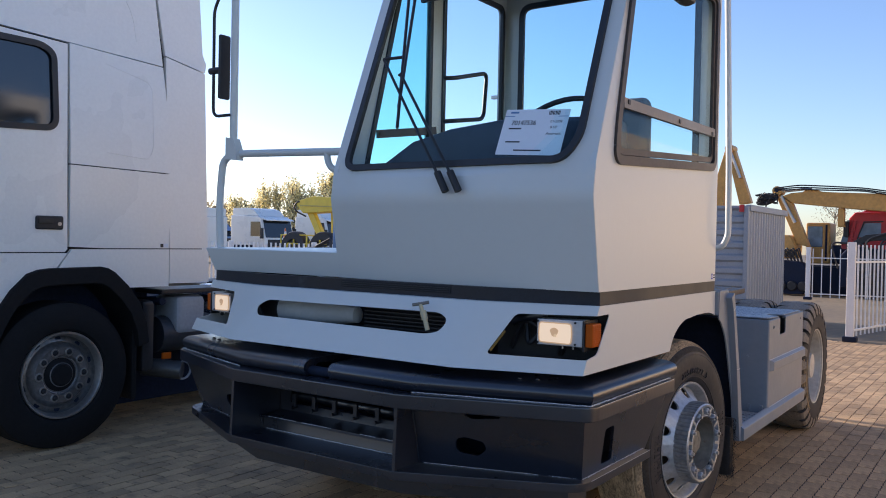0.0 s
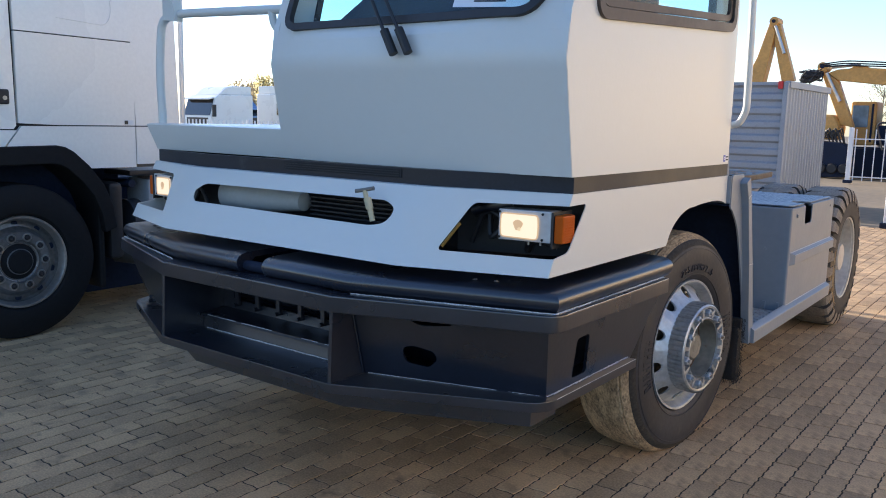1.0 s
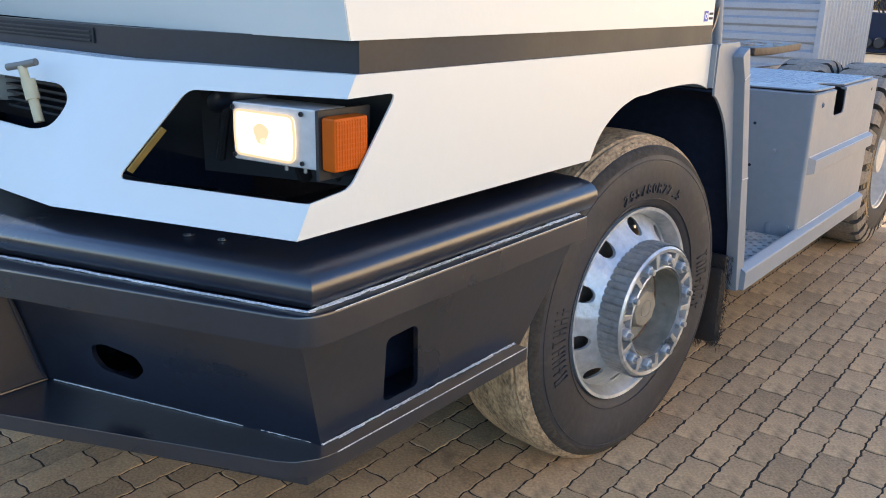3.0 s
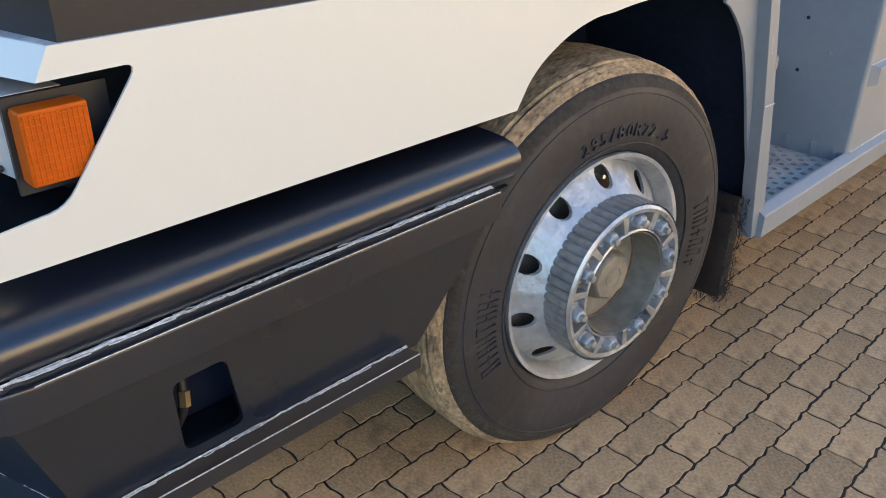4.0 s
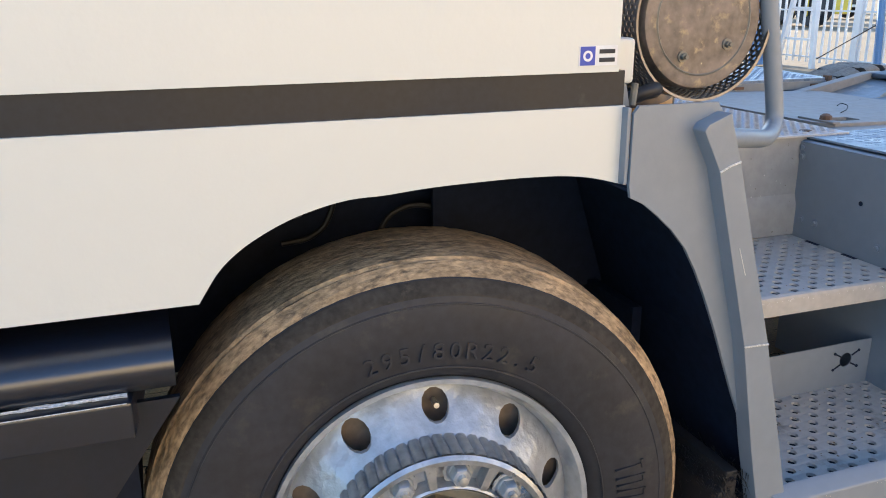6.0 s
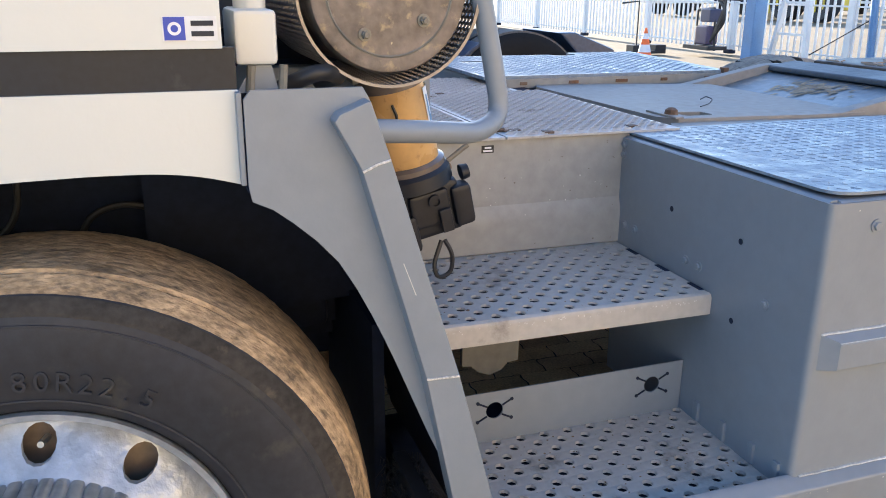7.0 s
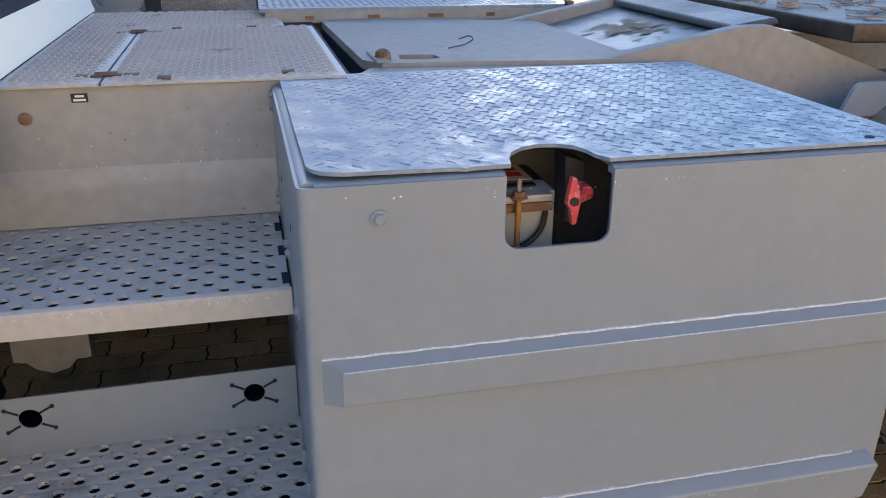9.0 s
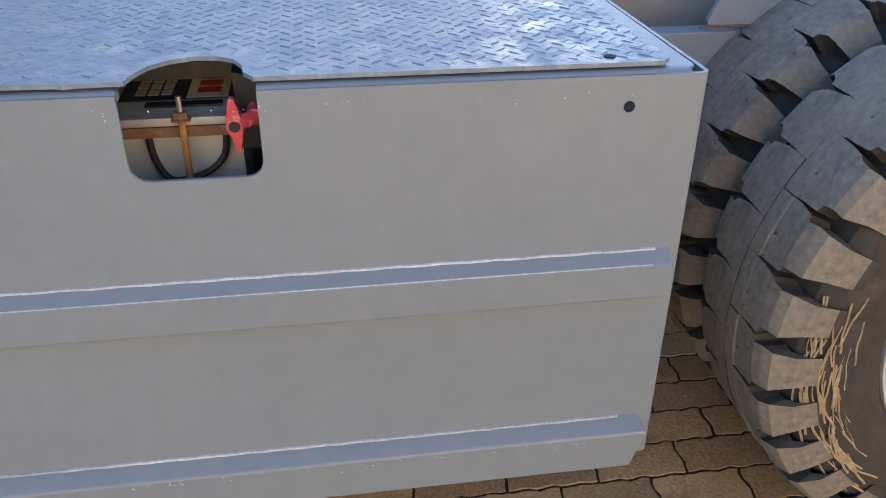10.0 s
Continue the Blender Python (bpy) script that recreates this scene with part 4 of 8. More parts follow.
for k in range(10):
    a = math.tau * (k + 0.25) / 10
    p = (1.243, C[1] + 0.168 * math.cos(a), C[2] + 0.168 * math.sin(a))
    n = part("wheel_nut", bolt(p, "x", 0.019, 0.030), SILVER, front_wheel)
    part("washer", lathe([(0, 0), (0.0225, 0), (0.022, 0.006), (0.0195, 0.009), (0, 0.009)], p, "x", 16), SILVER, n)
    part("stud", lathe([(0, 0), (0.009, 0), (0.009, 0.042), (0, 0.044)], p, "x", 10), CAST, n)
    c, s = math.cos(a + 0.31), math.sin(a + 0.31)
    web = [(0.146, -0.007), (0.196, -0.011), (0.196, 0.011), (0.146, 0.007)]
    part("drum_rib", prism([(C[1] + r * c - w * s, C[2] + r * s + w * c) for r, w in web], "x", 1.232, 1.2655, bevel=0.003), CAST, drum)
part("inner_drum", lathe([(0.0, 0.0), (0.28, 0.0), (0.28, -0.16), (0.0, -0.16)], (1.10, C[1], C[2]), "x", 40), material("tan_brake_drum", (0.19, 0.15, 0.115), 0.7, vary=0.35, grain=40), front_wheel)
part("valve", tube([(1.112, C[1] + 0.012, C[2] + 0.240), (1.152, C[1] + 0.010, C[2] + 0.248)], 0.0055, n=8), STEEL, front_wheel)
R = 0.530
GROW = lambda pts: [(0.312 + (r - 0.312) * 1.063 if r > 0.312 else r, h) for r, h in pts]
side = [(0.312, -0.022), (0.325, -0.006), (0.345, 0.004), (0.40, 0.012), (0.44, 0.010), (0.460, 0.005), (0.472, 0.001), (0.482, -0.006), (0.4915, -0.016)]
tyre = part("tyre", lathe(GROW(side + [(0.498, -0.026), (0.500, -0.034), (0.500, -0.27), (0.44, -0.285), (0.36, -0.29), (0.30, -0.26)]), (1.182, C[1], C[2]), "x", 96, closed=True), RUBBER, front_wheel, "black truck tyre sidewall")
part("shoulder", lathe(GROW([(0.466, 0.0035), (0.472, 0.0022), (0.482, -0.0048), (0.4905, -0.0135), (0.4895, -0.018), (0.470, -0.004)]), (1.182, C[1], C[2]), "x", 96, closed=True), material("dusty_shoulder_rubber", (0.048, 0.043, 0.037), 0.85, vary=0.35, grain=80, stain=12, spec=0.2, bump=0.002, spots=(0.10, 0.08, 0.06), spot_amount=0.3), front_wheel, "dusty tyre shoulder")
tread_profile = GROW([(0.4895, -0.0155), (0.4955, -0.019), (0.5025, -0.027), (0.5085, -0.037), (0.5125, -0.044)]) + [(R - 0.007, -0.048), (R - 0.007, -0.053), (R - 0.0005, -0.057)]
tread_profile += [(R + 0.002, -0.075), (R + 0.0035, -0.11), (R + 0.004, -0.15), (R + 0.0035, -0.19), (R + 0.002, -0.23)]
tread_profile += [(R - 0.004, -0.27), (0.505, -0.285), (0.504, -0.28)]
tr = lathe(tread_profile, (1.182, C[1], C[2]), "x", 240, closed=True)
for v in tr.verts:
    r = math.hypot(v.co.y - C[1], v.co.z - C[2])
    k = 1 + 0.0014 * noise.noise(v.co * 18) + 0.0036 * noise.noise(v.co * 70) if r > 0.512 else 1
    v.co.y, v.co.z = C[1] + (v.co.y - C[1]) * k, C[2] + (v.co.z - C[2]) * k
part("tread", tr, TREAD, front_wheel, "dried brown mud on worn tyre tread")


def round_text(body, size, at, r, angle, x, out=1):
    t = lettering(body, size, 0.0035)
    for q in t.verts:
        a = radians(angle) - out * q.co.x / r
        rr = r + q.co.y
        q.co = Vector((x + q.co.z * out, at[1] + rr * math.cos(a), at[2] + rr * math.sin(a)))
    return t


for rr, xx in ((0.341, 1.185), (0.462, 1.1885)):
    part("sidewall_ring", tube([(xx, C[1] + rr * math.cos(math.tau * k / 96), C[2] + rr * math.sin(math.tau * k / 96)) for k in range(97)], 0.0022, n=6), RUBBER, front_wheel)
for k, letter in enumerate("295/80R22.5"):
    part("raised_letter", round_text(letter, 0.046, C, 0.374, 84.5 + 4.7 * (5 - k), 1.1915), RUBBER, front_wheel)
rnd = random.Random(17)
for first, count in ((-14, 7), (168, 8)):
    for k in range(count):
        a = radians(first + 4.4 * k)
        c, s = math.cos(a), math.sin(a)
        strokes = [(0.368, 0.428, -0.010, -0.006), (0.368, 0.428, 0.006, 0.010)] if k % 3 else [(0.368, 0.428, -0.002, 0.002)]
        strokes.append((0.395, 0.400, -0.010, 0.010) if rnd.random() < 0.6 else (0.423, 0.428, -0.010, 0.010))
        for r0, r1, e0, e1 in strokes:
            part("raised_bar", prism([(C[1] + r * c - e * s, C[2] + r * s + e * c) for r, e in ((r0, e0), (r1, e0), (r1, e1), (r0, e1))], "x", 1.186, 1.196), RUBBER, front_wheel)
# what hangs in the wheel arch
part("shock_absorber", lathe([(0, 0.0), (0.033, 0.0), (0.038, 0.006), (0.038, 0.26), (0, 0.26)], (0.62, 1.256, 0.99), "z", 24), material("grey_strut", (0.06, 0.065, 0.075), 0.5), tractor)
part("brake_hose", tube([(0.62, 1.24, 0.925), (0.62, 1.30, 0.93), (0.62, 1.34, 0.955), (0.62, 1.362, 1.0), (0.62, 1.365, 1.06)], 0.007, n=8, bend=0.02), BLACK, tractor)
part("brake_hose", tube([(0.62, 1.46, 0.90), (0.62, 1.49, 0.97), (0.62, 1.555, 0.993), (0.62, 1.625, 0.975), (0.62, 1.685, 0.90)], 0.007, n=8, bend=0.03), BLACK, tractor)
# the front wheels are steered a little
steer = Matrix.Translation((1.06, C[1], 0)) @ Matrix.Rotation(radians(-6), 4, "Z") @ Matrix.Translation((-1.06, -C[1], 0))
for o in (front_wheel, *front_wheel.children_recursive):
    o.data.transform(steer)
    if o.name.startswith("t"):
        for v in o.data.vertices:
            v.co.z = max(v.co.z, 0.001)
part("far_wheel", lathe([(0.0, 0.0), (0.30, 0.0), (0.32, 0.02), (0.49, 0.0), (R, 0.05), (R, 0.25), (0.3, 0.28), (0.0, 0.28)], (-1.18, C[1], C[2]), "x", 48), RUBBER, tractor)

# rear twin wheels with heavy lugs
RC, RR = (0.0, 4.64, 0.532), 0.54


def tyre_body(xo, w, base):
    """The carcass of a lugged tyre: its outer edge at xo, going inwards by w."""
    return lathe([(0.31, -0.02), (0.33, 0.0), (0.40, 0.008), (0.46, -0.004), (base - 0.015, -0.02), (base, -0.06), (base, -w + 0.06), (base - 0.015, -w + 0.02), (0.46, -w), (0.33, -w), (0.31, -w + 0.02)], (xo, RC[1], RC[2]), "x", 64, closed=True)


LUG_COUNT = 28


def lug_mesh(xo, w, base, half, rnd):
    """One tread lug from the shoulder to the middle, worn on top and dark in its flanks."""
    bm = bmesh.new()
    pitch = math.tau / LUG_COUNT
    # distance from the edge, start and end as shares of the pitch, radius
    rows = [(-0.006, 0.14, 0.72, 0.445), (0.0, 0.13, 0.75, 0.490), (0.016, 0.11, 0.79, RR - 0.014), (0.034, 0.10, 0.80, RR - 0.003), (0.052, 0.09, 0.83, RR), (0.056, 0.06, 0.91, RR), (0.062, 0.02, 0.93, RR), (0.095, -0.02, 0.945, RR + 0.001), (0.118, -0.03, 0.955, RR + 0.002), (0.121, -0.03, 0.963, RR + 0.002), (w * 0.499, -0.03, 0.968, RR + 0.003)]
    top, bot = [], []
    for h, s0, s1, r in rows:
        wob = 0.03 if h < 0.06 else 0.008
        s0, s1 = s0 + rnd.uniform(-wob, wob), s1 + rnd.uniform(-wob, wob)
        x = xo - (h if not half else w - h)
        for row, rad in ((top, r + rnd.uniform(-0.0015, 0.0015)), (bot, min(base - 0.004, r - 0.02))):
            row.append([bm.verts.new((x, rad * math.cos(pitch * s), rad * math.sin(pitch * s))) for s in (s0, s0 + (s1 - s0) * 0.35, s0 + (s1 - s0) * 0.7, s1)])
    for r0, r1 in zip(top, top[1:]):
        for j in range(3):
            bm.faces.new((r0[j], r0[j + 1], r1[j + 1], r1[j]))
    flank = []
    for t0, t1, b0, b1 in zip(top, top[1:], bot, bot[1:]):
        flank.append(bm.faces.new((t0[0], t1[0], b1[0], b0[0])))
        flank.append(bm.faces.new((t0[3], t1[3], b1[3], b0[3])))
    for e in (0, -1):
        for j in range(3):
            flank.append(bm.faces.new((top[e][j], top[e][j + 1], bot[e][j + 1], bot[e][j])))
    for f in flank:
        f.material_index = 1
    me = mesh("lug", bm, LUGS)
    me.materials.append(GROOVE)
    return me


GROOVE = material("unworn_rubber", (0.045, 0.04, 0.036), 0.8, vary=0.3, spots=(0.09, 0.07, 0.05), spot_amount=0.3)
MUDDRY = material("ochre_dried_mud", (0.38, 0.27, 0.15), 0.95, vary=0.4, grain=60)
rnd = random.Random(3)
hub = [(0.0, -0.25), (0.28, -0.25), (0.305, -0.03), (0.306, -0.004), (0.316, 0.0), (0.318, -0.012), (0.30, -0.02), (0.29, -0.08), (0.27, -0.15), (0.2, -0.17), (0.19, -0.10), (0.11, -0.09), (0.10, -0.03), (0.0, -0.02)]
rear = part("rear_wheel", lathe(hub, (1.21, RC[1], RC[2]), "x", 56), material("pale_rim_paint", (0.52, 0.50, 0.46), 0.45, metal=0.2, vary=0.15, grain=30, spots=(0.35, 0.31, 0.26), spot_amount=0.3), tractor, "silver rear wheel with heavy lugged twin tyres")
for xo in (1.215, 0.86):
    ty = part("tyre", tyre_body(xo, 0.31, 0.497), GROOVE, rear, "worn lugged off-road tyre caked with mud", smooth=25)
    for half in (0, 1):
        forms = [lug_mesh(xo, 0.31, 0.497, half, rnd) for k in range(4)]
        for k in range(LUG_COUNT):
            lug = new("lug", forms[rnd.randrange(4)])
            lug.location = (0, RC[1], RC[2])
            lug.rotation_euler = (math.tau * (k + half * 0.5) / LUG_COUNT, 0, 0)
            lug.parent = ty
for k in range(10):
    a = math.tau * k / 10
    part("wheel_nut", bolt((1.10, RC[1] + 0.15 * math.cos(a), RC[2] + 0.15 * math.sin(a)), "x", 0.016, 0.02), STEEL, rear)
for k in range(60):
    a0, r0 = radians(rnd.uniform(165, 222)), rnd.uniform(0.39, 0.475)
    pts = []
    turn = rnd.uniform(-0.003, 0.003)
    for j in range(9):
        a, r = a0 + 0.03 * j, r0 + turn * j + 0.0012 * math.sin(j * 1.3 + k)
        pts.append((1.221 - 0.9 * max(0, r - 0.44) ** 1.2, RC[1] + r * math.cos(a), RC[2] + r * math.sin(a)))
    part("mud_strand", tube(pts, rnd.uniform(0.001, 0.0028), n=5), MUDDRY, rear)
far_rear = part("far_rear_wheel", lathe([(0.0, 0.2), (0.28, 0.2), (0.31, 0.02), (0.40, 0.0), (0.48, 0.01), (0.515, 0.05), (0.515, 0.26), (0.48, 0.31), (0.0, 0.31)], (-1.215, RC[1], RC[2]), "x", 48), GROOVE, tractor)
for half in (0, 1):
    forms = [lug_mesh(-0.905, 0.31, 0.497, half, rnd) for k in range(3)]
    for k in range(LUG_COUNT):
        lug = new("lug", forms[rnd.randrange(3)])
        lug.location = (0, RC[1], RC[2])
        lug.rotation_euler = (math.tau * (k + half * 0.5) / LUG_COUNT, 0, 0)
        lug.scale = (1, 1.055, 1.055)
        lug.parent = far_rear


# ---- fender, steps, boxes and deck of the tractor ----
curve = [(1.762, 1.148), (1.766, 1.126), (1.795, 1.112), (1.824, 1.089), (1.858, 1.058), (1.891, 1.02), (1.919, 0.972), (1.943, 0.923), (1.962, 0.88), (1.98, 0.838), (2.01, 0.762), (2.039, 0.689), (2.072, 0.615), (2.10, 0.545), (2.125, 0.45), (2.14, 0.37)]
fender = part("fender", plate([*curve, (2.17, 0.37), (2.07, 0.80), (1.958, 1.15), (1.945, 1.27), (1.935, 1.288), (1.772, 1.288), (1.762, 1.275)], [], lambda u, v, d: Vector((1.222 - d, u, v)), 0.008), GREY, tractor, "blue-grey steel fender plate")
part("front_return", block(1.05, 1.218, 1.752, 1.76, 1.15, 1.285, 0.002), GREY, fender)
post = [(1.884, 1.243), (1.892, 1.254), (1.938, 1.273), (1.968, 1.184), (2.081, 0.813), (2.147, 0.561), (2.195, 0.37), (2.118, 0.37), (2.071, 0.575), (2.022, 0.817), (1.923, 1.17)]
post_ob = part("sloping_post", prism(post, "x", 1.215, 1.258, bevel=0.003), GREY, fender, "sloping grey steel post")
part("post_weld", tube([(1.259, 1.924, 1.168), (1.259, 1.945, 1.178), (1.259, 1.967, 1.184)], 0.002, n=6), WELD, post_ob)
part("post_weld", tube([(1.259, 2.023, 0.815), (1.259, 2.080, 0.813)], 0.002, n=6), WELD, post_ob)
part("step_cheek", prism([(2.105, 0.755), (2.185, 0.36), (2.175, 0.36), (2.095, 0.755)], "x", 0.86, 1.216), GREY, fender)
part("upper_cheek", prism([(2.105, 0.756), (2.012, 1.03), (1.99, 1.09), (1.95, 1.13), (1.88, 1.15), (1.80, 1.155), (1.80, 1.147), (1.876, 1.142), (1.943, 1.122), (1.982, 1.084), (2.004, 1.028), (2.097, 0.756)], "x", 0.50, 1.216), GREY, fender)
# Near-black navy skin on the inner side of the grey arch.
part("arch_liner", prism([(2.093, 0.75), (2.000, 1.026), (1.978, 1.080), (1.940, 1.117), (1.874, 1.137), (1.762, 1.142), (1.762, 1.137), (1.872, 1.132), (1.936, 1.112), (1.973, 1.075), (1.995, 1.024), (2.088, 0.75)], "x", 0.50, 1.212), DARK, fender, "near-black inside of the wheel arch")
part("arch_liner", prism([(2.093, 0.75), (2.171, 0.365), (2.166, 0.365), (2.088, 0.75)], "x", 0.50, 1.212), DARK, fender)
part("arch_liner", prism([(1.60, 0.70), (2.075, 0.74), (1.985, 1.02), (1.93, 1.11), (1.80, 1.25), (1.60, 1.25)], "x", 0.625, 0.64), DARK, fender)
part("engine_cheek", block(0.55, 0.60, 1.80, 2.244, 0.95, 1.262, 0.006), GREY, fender)
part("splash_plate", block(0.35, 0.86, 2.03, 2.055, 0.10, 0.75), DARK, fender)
# Added block, keeps low sunlight from leaking in under the far flank.
part("far_skirt", block(-1.2, -0.75, 1.9, 4.1, 0.0, 0.6), DARK, tractor)

# upper and lower step
step = part("upper_step", perforated(0.51, 0.925, 2.115, 2.815, 0.757, 0.005, 0.0297, 0.0583, 0.0122), TREADPLATE, tractor, "perforated grey step plate")
part("step_nose", prism([(0.925, 0.757), (0.934, 0.754), (0.938, 0.746), (0.938, 0.706), (0.934, 0.706), (0.934, 0.744), (0.925, 0.752)], "y", 2.105, 2.818), TREADPLATE, step)
part("step_back_edge", block(0.498, 0.512, 2.115, 2.815, 0.745, 0.757), TREADPLATE, step)
for y0 in (2.107,):
    for x in (0.60, 0.70, 0.80):
        part("drain_slot", block(x, x + 0.055, y0, y0 + 0.012, 0.750, 0.7585), DARK, step)
for x in (0.58, 0.72, 0.86):
    part("drain_slot", block(x, x + 0.05, 2.803, 2.815, 0.750, 0.7585), DARK, step)
low = part("lower_step", perforated(0.855, 1.235, 2.165, 2.835, 0.42, 0.005, 0.0317, 0.0583, 0.0122, raised=0.002), TREADPLATE, tractor, "perforated grey lower step plate with grit")
holes = []
for cy in (2.316, 2.733):
    holes.append([(cy + 0.021 * math.cos(math.tau * k / 20), 0.499 + 0.021 * math.sin(math.tau * k / 20)) for k in range(20)])
riser = part("step_riser", plate([(2.172, 0.42), (2.818, 0.42), (2.818, 0.552), (2.172, 0.545)], holes, lambda u, v, d: Vector((0.857 - d, u, v)), 0.004), GREY, low)
for cy in (2.316, 2.733):
    for sy, sz in ((1, 1), (1, -1), (-1, 1), (-1, -1)):
        a, b = Vector((0.8585, cy + sy * 0.019, 0.499 + sz * 0.012)), Vector((0.8585, cy + sy * 0.042, 0.499 + sz * 0.024))
        part("cross_cut", tube([a, b], 0.0022, n=6), DARK, riser)
        part("cross_end", lathe([(0, -0.001), (0.0042, -0.001), (0.0042, 0.001), (0, 0.001)], tuple(b), "x", 10), DARK, riser)
for x in (0.875, 0.965, 1.06, 1.15):
    part("drain_slot", prism([(x, 2.822), (x + 0.06, 2.822), (x + 0.05, 2.836), (x + 0.005, 2.836)], "z", 0.415, 0.4225), DARK, low)
for x in (0.90, 1.02):
    part("drain_slot", block(x, x + 0.05, 2.164, 2.178, 0.415, 0.4225), DARK, low)
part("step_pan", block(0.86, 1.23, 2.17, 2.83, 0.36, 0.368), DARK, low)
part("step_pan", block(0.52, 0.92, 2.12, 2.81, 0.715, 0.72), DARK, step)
# Added block under the frame, shades the ground behind the steps.
part("gearbox", block(-0.4, 0.36, 1.9, 3.9, 0.46, 0.62, 0.03), DARK, low)
# Unseen tube, added to stop side light reaching the ground underneath.
part("air_reservoir", tube([(0.60, 2.12, 0.20), (0.60, 3.86, 0.20)], 0.16, n=24), DARK, low)
# Bracket grey is darkened to paint in the shade under the step.
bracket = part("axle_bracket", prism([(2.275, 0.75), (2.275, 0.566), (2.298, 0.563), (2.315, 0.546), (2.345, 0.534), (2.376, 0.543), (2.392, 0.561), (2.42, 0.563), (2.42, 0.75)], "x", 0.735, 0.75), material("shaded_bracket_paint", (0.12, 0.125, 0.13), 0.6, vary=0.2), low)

# deck wall and dimpled deck plates
wall = part("deck_wall", block(0.492, 0.50, 2.0, 2.84, 0.745, 1.058), SCUFFED, tractor, "scuffed grey deck side wall")
part("wall_crease", prism([(0.500, 0.885), (0.504, 0.872), (0.509, 0.855), (0.511, 0.838), (0.511, 0.76), (0.500, 0.757)], "y", 2.1, 2.82), SCUFFED, wall)
lab = part("warning_label", block(0.50, 0.5015, 2.412, 2.445, 1.026, 1.045), BLACK, wall, "small black warning label with white print")
for z, y0, y1 in ((1.037, 2.42, 2.438), (1.029, 2.416, 2.441)):
    part("label_bar", block(0.5015, 0.502, y0, y1, z, z + 0.0045), PAPER, lab)
part("rusty_plug", lathe([(0, 0.004), (0.006, 0.005), (0.013, 0.004), (0.014, 0.0), (0, 0.0)], (0.50, 2.318, 0.996), "x", 16), RUST, wall)
DECK = material("grey_deck_plate", (0.42, 0.412, 0.41), 0.42, vary=0.15, grain=70, spots=(0.22, 0.18, 0.155), spot_amount=0.24)
plates = ((2.27, 2.470, -0.36, 0.515), (2.476, 2.985, -0.36, 0.515), (2.27, 2.90, -0.82, -0.375))
for y0, y1, x0, x1 in plates:
    p = part("deck_plate", perforated(x0 + 0.012, x1 - 0.012, y0 + 0.01, y1 - 0.012, 1.066, 0.002, 0.0215, 0.034, 0.0088, raised=0.0058), DECK, tractor, "grey dimpled steel deck plate")
    edge = [(x0, y0), (x1, y0), (x1, y1), (x0, y1)]
    part("plate_rim", plate(edge, [[(x0 + 0.013, y0 + 0.011), (x1 - 0.013, y0 + 0.011), (x1 - 0.013, y1 - 0.013), (x0 + 0.013, y1 - 0.013)]], lambda u, v, d: Vector((u, v, 1.0662 - d)), 0.006), DECK, p)
for x in (0.435, -0.27):
    h = part("hinge", tube([(x, 2.455, 1.071), (x, 2.50, 1.071)], 0.006, n=8), DULLRUST, tractor, "dull rusty hinge")
    for dy in (-0.05, -0.02, 0.03, 0.055):
        part("hinge_leaf", block(x - 0.012, x + 0.012, 2.478 + dy - 0.012, 2.478 + dy + 0.012, 1.0665, 1.071, 0.001), DULLRUST, h)
for x, y in ((0.49, 2.60), (0.47, 2.86), (-0.33, 2.58), (-0.33, 2.80)):
    part("deck_bolt", block(x - 0.012, x + 0.012, y - 0.014, y + 0.014, 1.0665, 1.073, 0.001), DULLRUST, tractor)
part("deck_beam", block(-0.82, 0.49, 2.25, 3.0, 0.85, 1.055), DARK, tractor)

# middle deck and the ramp to the coupling plate
deck_line = [(-0.56, 3.06), (-0.50, 3.03), (0.30, 3.05), (0.355, 3.09), (0.37, 3.3), (0.40, 3.55), (0.40, 3.74), (-0.42, 3.74), (-0.44, 3.62), (-0.52, 3.30)]
slot_line = [(0.235, 3.150), (0.300, 3.143), (0.312, 3.155), (0.312, 3.235), (0.300, 3.246), (0.248, 3.240)]
deck = part("frame_deck", plate(deck_line, [slot_line], lambda u, v, d: Vector((u, v, 1.062 - d)), 0.022), DECKTOP, tractor, "scuffed beige-grey steel frame cover with a slot")
part("deck_bed", prism(deck_line, "z", 0.98, 1.038), DARK, deck)
for x, y, z in ((0.300, 3.10, 1.055), (-0.60, 3.16, 1.055)):
    part("rusty_bolt", lathe([(0, 0.034), (0.010, 0.032), (0.0185, 0.026), (0.021, 0.012), (0.019, 0.0), (0, 0)], (x, y, z), "z", 9), RUST, deck)
part("frame_edge", prism([(0.36, 3.06), (0.47, 3.0), (0.50, 3.74), (0.405, 3.74), (0.405, 3.55), (0.375, 3.3)], "z", 0.98, 1.052), DECKTOP, deck)
part("bolt_bar", block(0.20, 0.36, 3.075, 3.105, 1.062, 1.0685, 0.002), DECKTOP, deck)
part("loose_wire", tube([(0.165, 3.30, 1.064), (0.14, 3.35, 1.068), (0.11, 3.385, 1.078), (0.08, 3.38, 1.084), (0.10, 3.345, 1.078)], 0.0018, n=5, bend=0.012), BLACK, deck)
ramp = part("coupling_ramp", prism([(3.765, 1.042), (4.06, 1.108), (4.06, 1.095), (3.765, 1.03)], "x", -0.405, 0.345), material("worn_ramp_steel", (0.15, 0.168, 0.185), 0.42, metal=0.3, vary=0.3, grain=30, stain=6, spots=(0.30, 0.27, 0.23), spot_amount=0.4, bump=0.002), tractor, "sloping steel ramp smeared with dried mud")
part("groove_bed", block(-0.42, 0.40, 3.74, 3.765, 0.98, 1.02), DARK, ramp)
